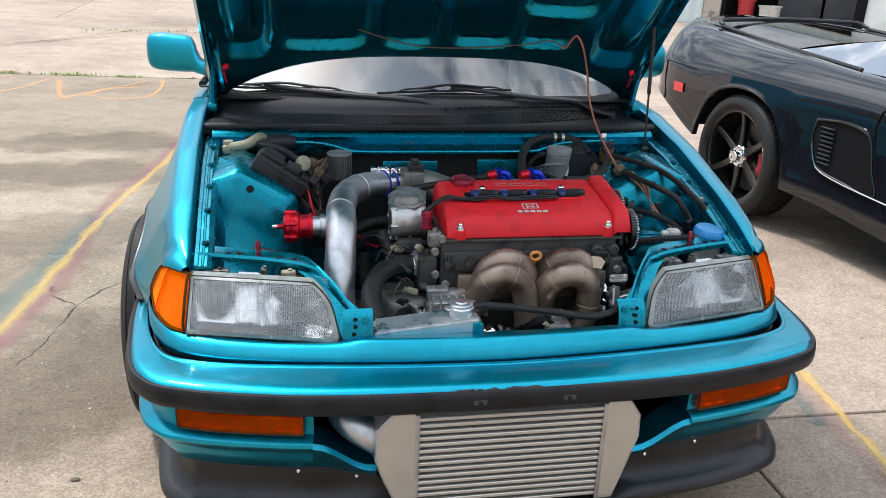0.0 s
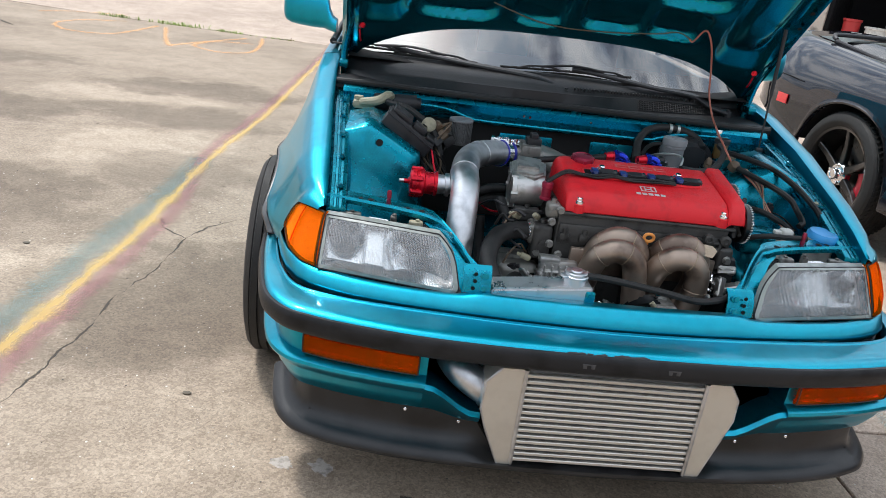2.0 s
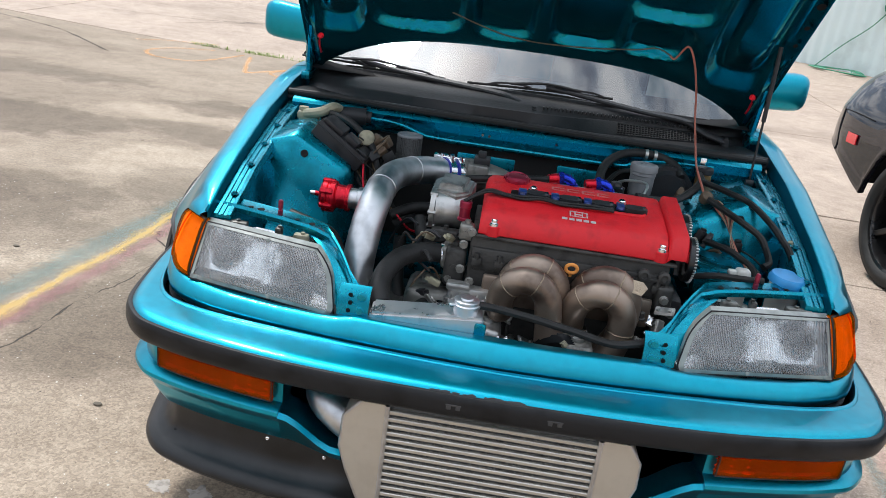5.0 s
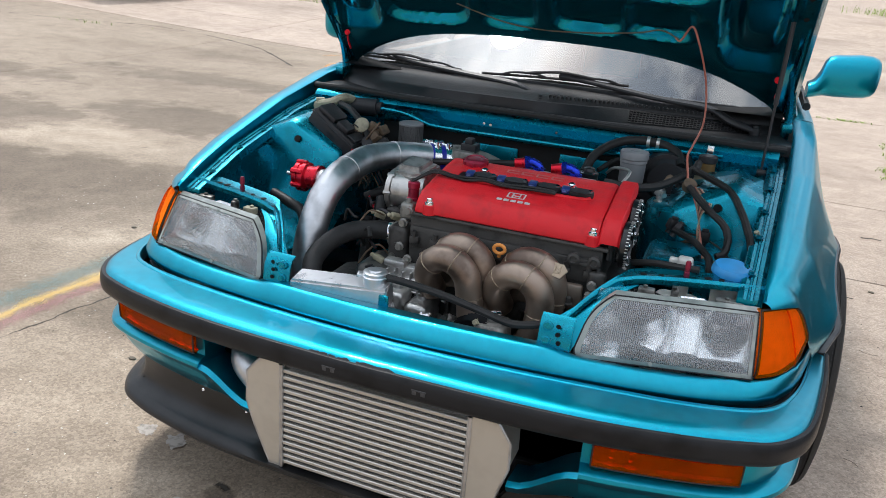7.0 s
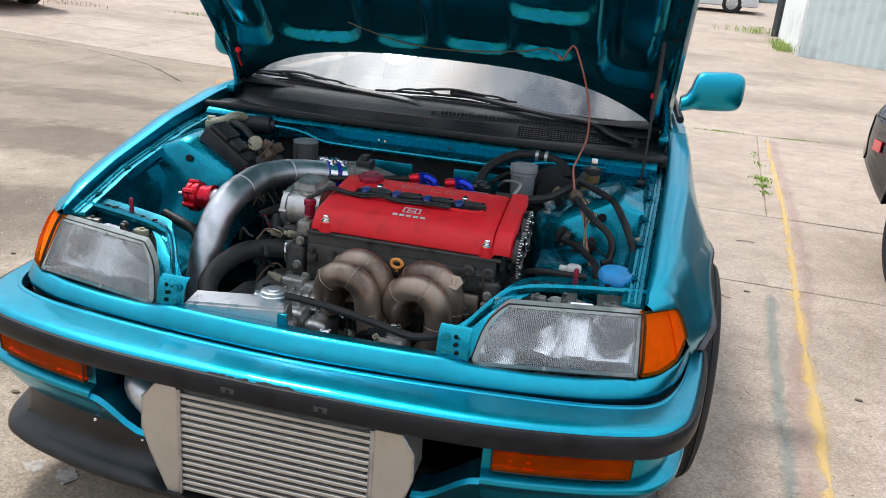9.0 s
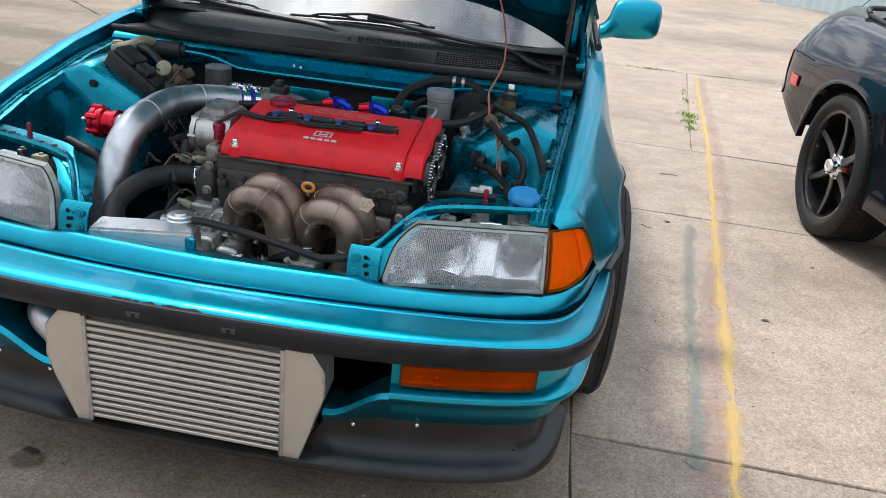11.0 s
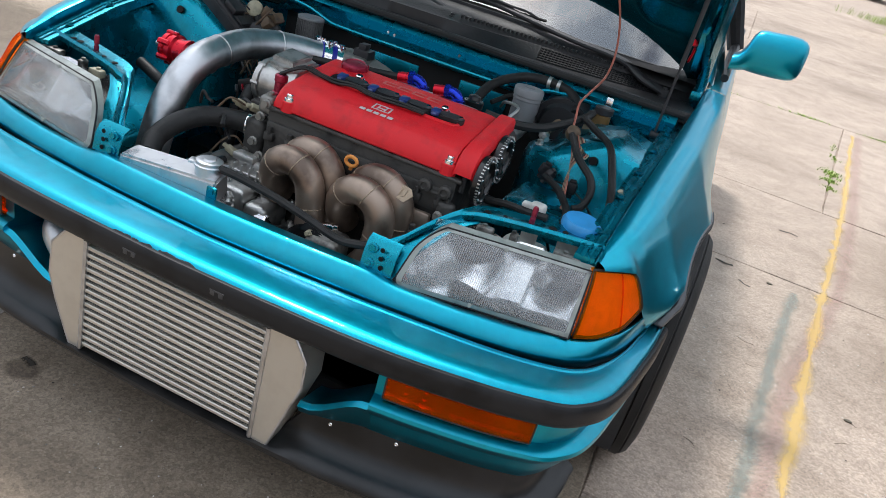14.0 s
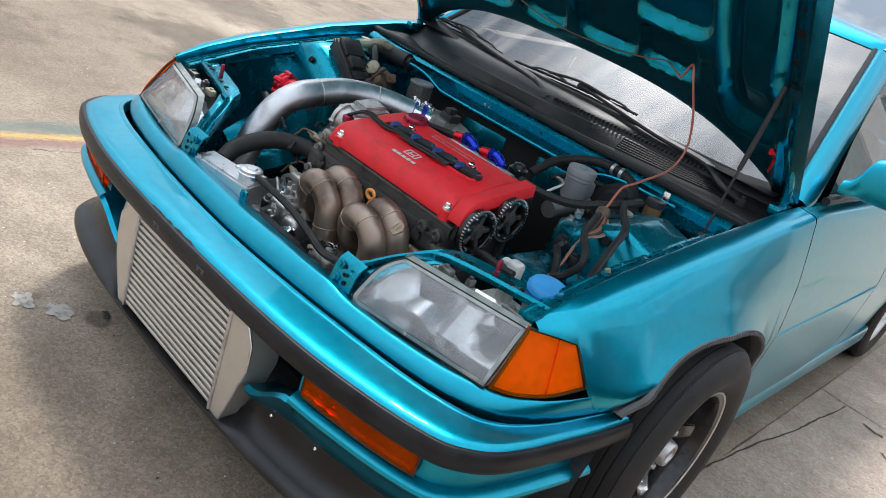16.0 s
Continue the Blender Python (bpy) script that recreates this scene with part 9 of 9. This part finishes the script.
def sheet_wall(s0, s1, z0, z1, pitch, origin=W0, along=WD, face=WN, depth=0.014):
    """Corrugated sheet as real folds."""
    bm = bmesh.new()
    pts, s = [], s0
    while s < s1:
        for ds, o in ((0, 0), (0.15, 0.15), (0.35, 0.85), (0.5, 1.0), (0.65, 0.85), (0.85, 0.15)):
            pts.append((min(s + ds * pitch, s1), o * depth))
        s += pitch
    grid(bm, [[origin + along * a + face * o + Vector((0, 0, z)) for a, o in pts] for z in (z0, z1)])
    return bm


part("sheet_wall", sheet_wall(0, 4.6, 0.2, 4.2, 0.20, depth=0.032), SHED, shed, "pale green corrugated sheet", angle=60)
part("sheet_wall", sheet_wall(7.4, 14.0, 0.0, 4.2, 0.20), SHED_LIGHT, shed, "white sheet wall", angle=60)
part("sheet_wall", sheet_wall(0.03, 3.9, 0.2, 4.2, 0.30, W0, SD, Vector((-0.998, 0.055, 0)), 0.01), SHED_LIGHT, shed, "pale side wall", angle=60)
part("sheet_wall", sheet_wall(4.6, 7.4, 3.1, 4.2, 0.10), SHED, shed, angle=60)
ang = math.atan2(WD.y, WD.x)
WM = Matrix.Translation(W0) @ Matrix.Rotation(ang, 4, "Z")      # local x along the wall, local y into the building
# the bay's walls and ceiling are coloured near-black to paint in its shade
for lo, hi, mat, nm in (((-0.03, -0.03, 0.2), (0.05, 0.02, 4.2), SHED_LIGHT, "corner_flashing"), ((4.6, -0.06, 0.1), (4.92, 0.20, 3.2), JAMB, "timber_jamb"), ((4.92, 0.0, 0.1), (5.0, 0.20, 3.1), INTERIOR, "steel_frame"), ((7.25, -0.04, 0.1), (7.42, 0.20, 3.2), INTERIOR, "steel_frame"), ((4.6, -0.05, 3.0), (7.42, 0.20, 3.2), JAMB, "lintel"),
                        ((5.75, 0.95, 0.2), (6.55, 1.00, 3.1), GREY_DOOR, "grey_panel"), ((6.60, 0.93, 0.2), (7.3, 0.98, 3.1), GREY_DOOR, "grey_panel"), ((4.9, 1.6, 0.2), (7.5, 1.7, 3.2), INTERIOR, "bay_shade_wall"), ((4.8, 0.2, 0.2), (4.92, 1.7, 3.2), INTERIOR, "bay_shade_wall"), ((7.4, 0.2, 0.2), (7.5, 1.7, 3.2), INTERIOR, "bay_shade_wall"), ((4.8, 0.2, 3.1), (7.5, 1.7, 3.2), INTERIOR, "bay_shade_ceiling")):
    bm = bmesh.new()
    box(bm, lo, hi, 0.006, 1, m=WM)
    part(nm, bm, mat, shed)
bm = bmesh.new()
inw = -WN * 8
grid(bm, [[W0 + Vector((0, 0, 4.2)) + WN * 0.2, W0 + WD * 14 + Vector((0, 0, 4.2)) + WN * 0.2], [W0 + inw + Vector((0, 0, 5.4)), W0 + WD * 14 + inw + Vector((0, 0, 5.4))]])
part("shed_roof", bm, SHED, shed)
bm = bmesh.new()
q = W0 + SD * 3.95
for k, (dx, dy, w) in enumerate(((-0.12, 0.02, 0.05), (-0.02, 0.06, 0.06))):
    c = q + Vector((dx, dy, 0))
    box(bm, (c.x - w, c.y - 0.02, 0.6), (c.x + w, c.y + 0.02, 2.9), 0.004, 1)
part("leaning_door", bm, GREY_DOOR, shed, "dark door edge at the end of the side wall")
BLUE_SHED = material("pale_blue_sheet", (0.40, 0.56, 0.66), 0.5, 0.1, 0.08, 3.0, bump=0.05)
back = thing("back_shed", "pale blue steel shed across the yard", "building", (5.9, 37.0, rise(5.9, 37.0)))
bm = bmesh.new()
box(bm, (0, 0, -0.5), (9.0, 6.0, 4.5), 0.02, 1)
ob = part("shed_wall", bm, BLUE_SHED, back)
bm = bmesh.new()
box(bm, (-0.2, -0.2, 4.5), (9.2, 6.2, 4.65), 0.02, 1)
part("shed_roof", bm, SHED_LIGHT, back)
RED_TUB = material("red_tub", (0.42, 0.03, 0.03), 0.45)


def at_wall(s, out, z=0.0):
    """A spot before the workshop wall, lifted to the ground there."""
    p = W0 + WD * s + WN * out
    return Vector((p.x, p.y, rise(p.x, p.y) + z))


for s, y, r, h, mat, lab in ((5.35, -0.15, 0.16, 0.50, RED_TUB, "red plastic tub standing by the workshop bay"), (5.80, -0.10, 0.20, 0.42, WHITE_PLASTIC, "white plastic tub standing by the workshop bay")):
    bm = bmesh.new()
    lathe(bm, [(r * 0.85, 0), (r * 0.95, h * 0.9), (r * 1.05, h * 0.92), (r * 1.05, h), (r * 0.97, h), (r * 0.9, h * 0.5), (0, h * 0.5)], Matrix.Translation(at_wall(s, y)), 24)
    tagged(link_mesh("plastic_tub", bm, mat), lab, "tub")
bm = bmesh.new()
m = WM @ Matrix.Translation((5.4, 0.45, 2.0))
grid(bm, [[m @ Vector((0.10 * math.cos(a) * (1 + 0.3 * noise.noise(Vector((a, z, 0)))), -0.06 - 0.02 * math.sin(3 * a), z)) for a in [math.pi * k / 8 for k in range(9)]] for z in (0.25, 0.15, 0.0, -0.15, -0.25)])
shell(bm, 0.012)
tagged(link_mesh("work_cloth", bm, SHED_LIGHT), "pale rag hanging inside the workshop bay", "rag")
HOSE_GREEN = material("green_garden_hose", (0.04, 0.24, 0.14), 0.5)
RS = 3.75
reel = thing("hose_reel", "wall-mounted reel with green garden hose", "hose reel", at_wall(RS, 0.10, 1.25))
bm = bmesh.new()
q = Matrix.Rotation(ang + math.radians(90), 4, "Z") @ Matrix.Rotation(radians(90), 4, "Y")
for k in range(5):
    lathe(bm, [(0.15, -0.011), (0.161, 0), (0.15, 0.011), (0.139, 0), (0.15, -0.011)], q @ Matrix.Translation((0, 0, 0.022 * k - 0.044)), 24, caps=False)
part("hose_coil", bm, HOSE_GREEN, reel)
bm = bmesh.new()
lathe(bm, [(0.0, 0.07), (0.10, 0.07), (0.10, -0.07), (0.0, -0.07)], q, 20)
part("reel_drum", bm, INTERIOR, reel)
bm = bmesh.new()
base = at_wall(3.2, 0.42)
tube(bm, [base + WD * (0.55 * math.cos(0.9 * k) * (1 - 0.012 * k)) + WN * (0.17 * math.sin(0.9 * k)) + Vector((0, 0, 0.015 + 0.010 * (k % 7))) for k in range(48)], 0.011, 6, 4)
tagged(link_mesh("garden_hose", bm, HOSE_GREEN), "green garden hose coiled loosely on the concrete", "hose")
o = reel.location.copy()
bm = bmesh.new()
tube(bm, [p - o for p in (at_wall(RS - 0.05, 0.10, 1.2), at_wall(RS - 0.30, 0.12, 0.85), at_wall(RS - 0.70, 0.16, 0.45), at_wall(RS - 1.05, 0.25, 0.02))], 0.009, 6)
part("hose_tail", bm, HOSE_GREEN, reel)
bm = bmesh.new()
tube(bm, [p - o for p in (at_wall(RS + 0.08, 0.06, 1.15), at_wall(RS + 0.08, 0.07, 0.82), at_wall(RS + 0.18, 0.09, 0.74), at_wall(RS + 0.28, 0.08, 0.86), at_wall(RS + 0.34, 0.03, 0.90))], 0.012, 6)
part("supply_pipe", bm, GREY_PLASTIC, reel)


# ---- distant parked cars ----
def far_car(at, turn, paint, label, length=4.4, width=1.75, height=1.45, suv=False):
    c = thing("parked_car", label, "car", group="cars parked across the yard")
    m = Matrix.Translation(at) @ Matrix.Rotation(radians(turn), 4, "Z")
    L, H = length / 2, height
    prof = [(-L, 0.45, 0.62), (-L + 0.05, 0.80, 0.80), (-L + 0.9, 0.92, 0.88), (-L + 1.5, H - 0.05, 0.62), (-L + 2.2, H, 0.60), (L - 1.2 if not suv else L - 0.5, H - 0.05, 0.60), (L - 0.55 if not suv else L - 0.15, 0.95, 0.86), (L - 0.03, 0.88, 0.80), (L, 0.50, 0.78)]
    bm = bmesh.new()
    rows = []
    for x, z, w in prof:
        w = w * width / 1.75
        rows.append([m @ Vector((x, sy * ww, zz)) for sy, ww, zz in ((-1, 0.86 * width / 1.75, 0.25), (-1, 0.875 * width / 1.75, 0.55), (-1, 0.85 * width / 1.75, min(z, 0.88)), (-1, w, z), (1, w, z), (1, 0.85 * width / 1.75, min(z, 0.88)), (1, 0.875 * width / 1.75, 0.55), (1, 0.86 * width / 1.75, 0.25))])
    vs = grid(bm, rows)
    bm.faces.new(vs[0]), bm.faces.new(vs[-1])
    part("body", bm, paint, c)
    for sy in (-1, 1):
        bm = bmesh.new()
        k = 1 if not suv else 0.4
        grid(bm, [[m @ Vector((x, sy * y, z)) for x, y, z in ((-L + 1.15, 0.84, 0.95), (0.0, 0.845, 0.95), (L - 0.85 * k, 0.84, 0.95))], [m @ Vector((x, sy * y, z)) for x, y, z in ((-L + 1.65, 0.70, H - 0.10), (0.0, 0.69, H - 0.06), (L - 1.25 * k, 0.69, H - 0.10))]])
        w = part("side_window", bm, GLASS, c)
        for x in (-L + 0.85, L - 0.85):
            cc = m @ Vector((x, sy * (width / 2 - 0.09), 0.32))
            q = Matrix.Translation(cc) @ Matrix.Rotation(radians(turn), 4, "Z") @ Matrix.Rotation(radians(-90) * sy, 4, "X")
            bm = bmesh.new()
            lathe(bm, [(0.2, -0.09), (0.30, -0.09), (0.32, -0.06), (0.32, 0.07), (0.30, 0.095), (0.2, 0.09)], q, 28, caps=False)
            wh = part("wheel", bm, TYRE, c)
            bm = bmesh.new()
            lathe(bm, [(0.20, 0.08), (0.19, 0.05), (0.05, 0.06), (0, 0.07)], q, 28, caps=False)
            for k in range(7):
                box(bm, (0.04, -0.018, 0.055), (0.195, 0.018, 0.085), m=q @ Matrix.Rotation(2 * math.pi * k / 7, 4, "Z"))
            part("rim", bm, CAST, wh)
        bm = bmesh.new()
        box(bm, (L - 0.12, sy * 0.62 - 0.16, 0.68), (L + 0.01, sy * 0.62 + 0.16, 0.84), 0.02, m=m)
        part("tail_lamp", bm, RED_LENS, c)
    bm = bmesh.new()
    box(bm, (L - 0.10, -0.82, 0.30), (L + 0.06, 0.82, 0.52), 0.04, m=m)
    part("rear_bumper", bm, BLACK_TRIM, c)
    return c


RED_PAINT = material("red_car_paint", (0.38, 0.012, 0.02), 0.25, 0.2, 0.05, 20.0, coat=1.0)
SILVER_PAINT = material("silver_car_paint", (0.52, 0.54, 0.56), 0.3, 0.6, 0.05, 20.0, coat=1.0)
GREY_PAINT = material("grey_car_paint", (0.16, 0.18, 0.20), 0.3, 0.5, 0.05, 20.0, coat=1.0)
WHITE_PAINT = material("white_car_paint", (0.72, 0.74, 0.76), 0.3, 0.0, 0.05, 20.0, coat=1.0)
far_car((-11.07, 10.14, rise(-9.9, 9.9)), -11, RED_PAINT, "red hatchback with silver wheels parked on the concrete", 4.2, suv=True)
far_car((2.6, 28.8, rise(1.6, 28.0)), 172, WHITE_PAINT, "white hatchback parked at the far side", 4.2, suv=True)
far_car((-0.9, 29.6, rise(-0.9, 29.4)), 8, SILVER_PAINT, "silver sedan parked at the far side")
far_car((4.9, 38.4, rise(4.9, 37.6)), 100, GREY_PAINT, "dark grey sedan parked behind the workshop corner")
far_car((2.9, 37.6, rise(2.9, 37.0)), 98, SILVER_PAINT, "silver sedan parked behind the workshop corner")
far_car((0.8, 37.2, rise(0.8, 36.6)), 98, RED_PAINT, "dark red sedan parked behind the workshop corner")
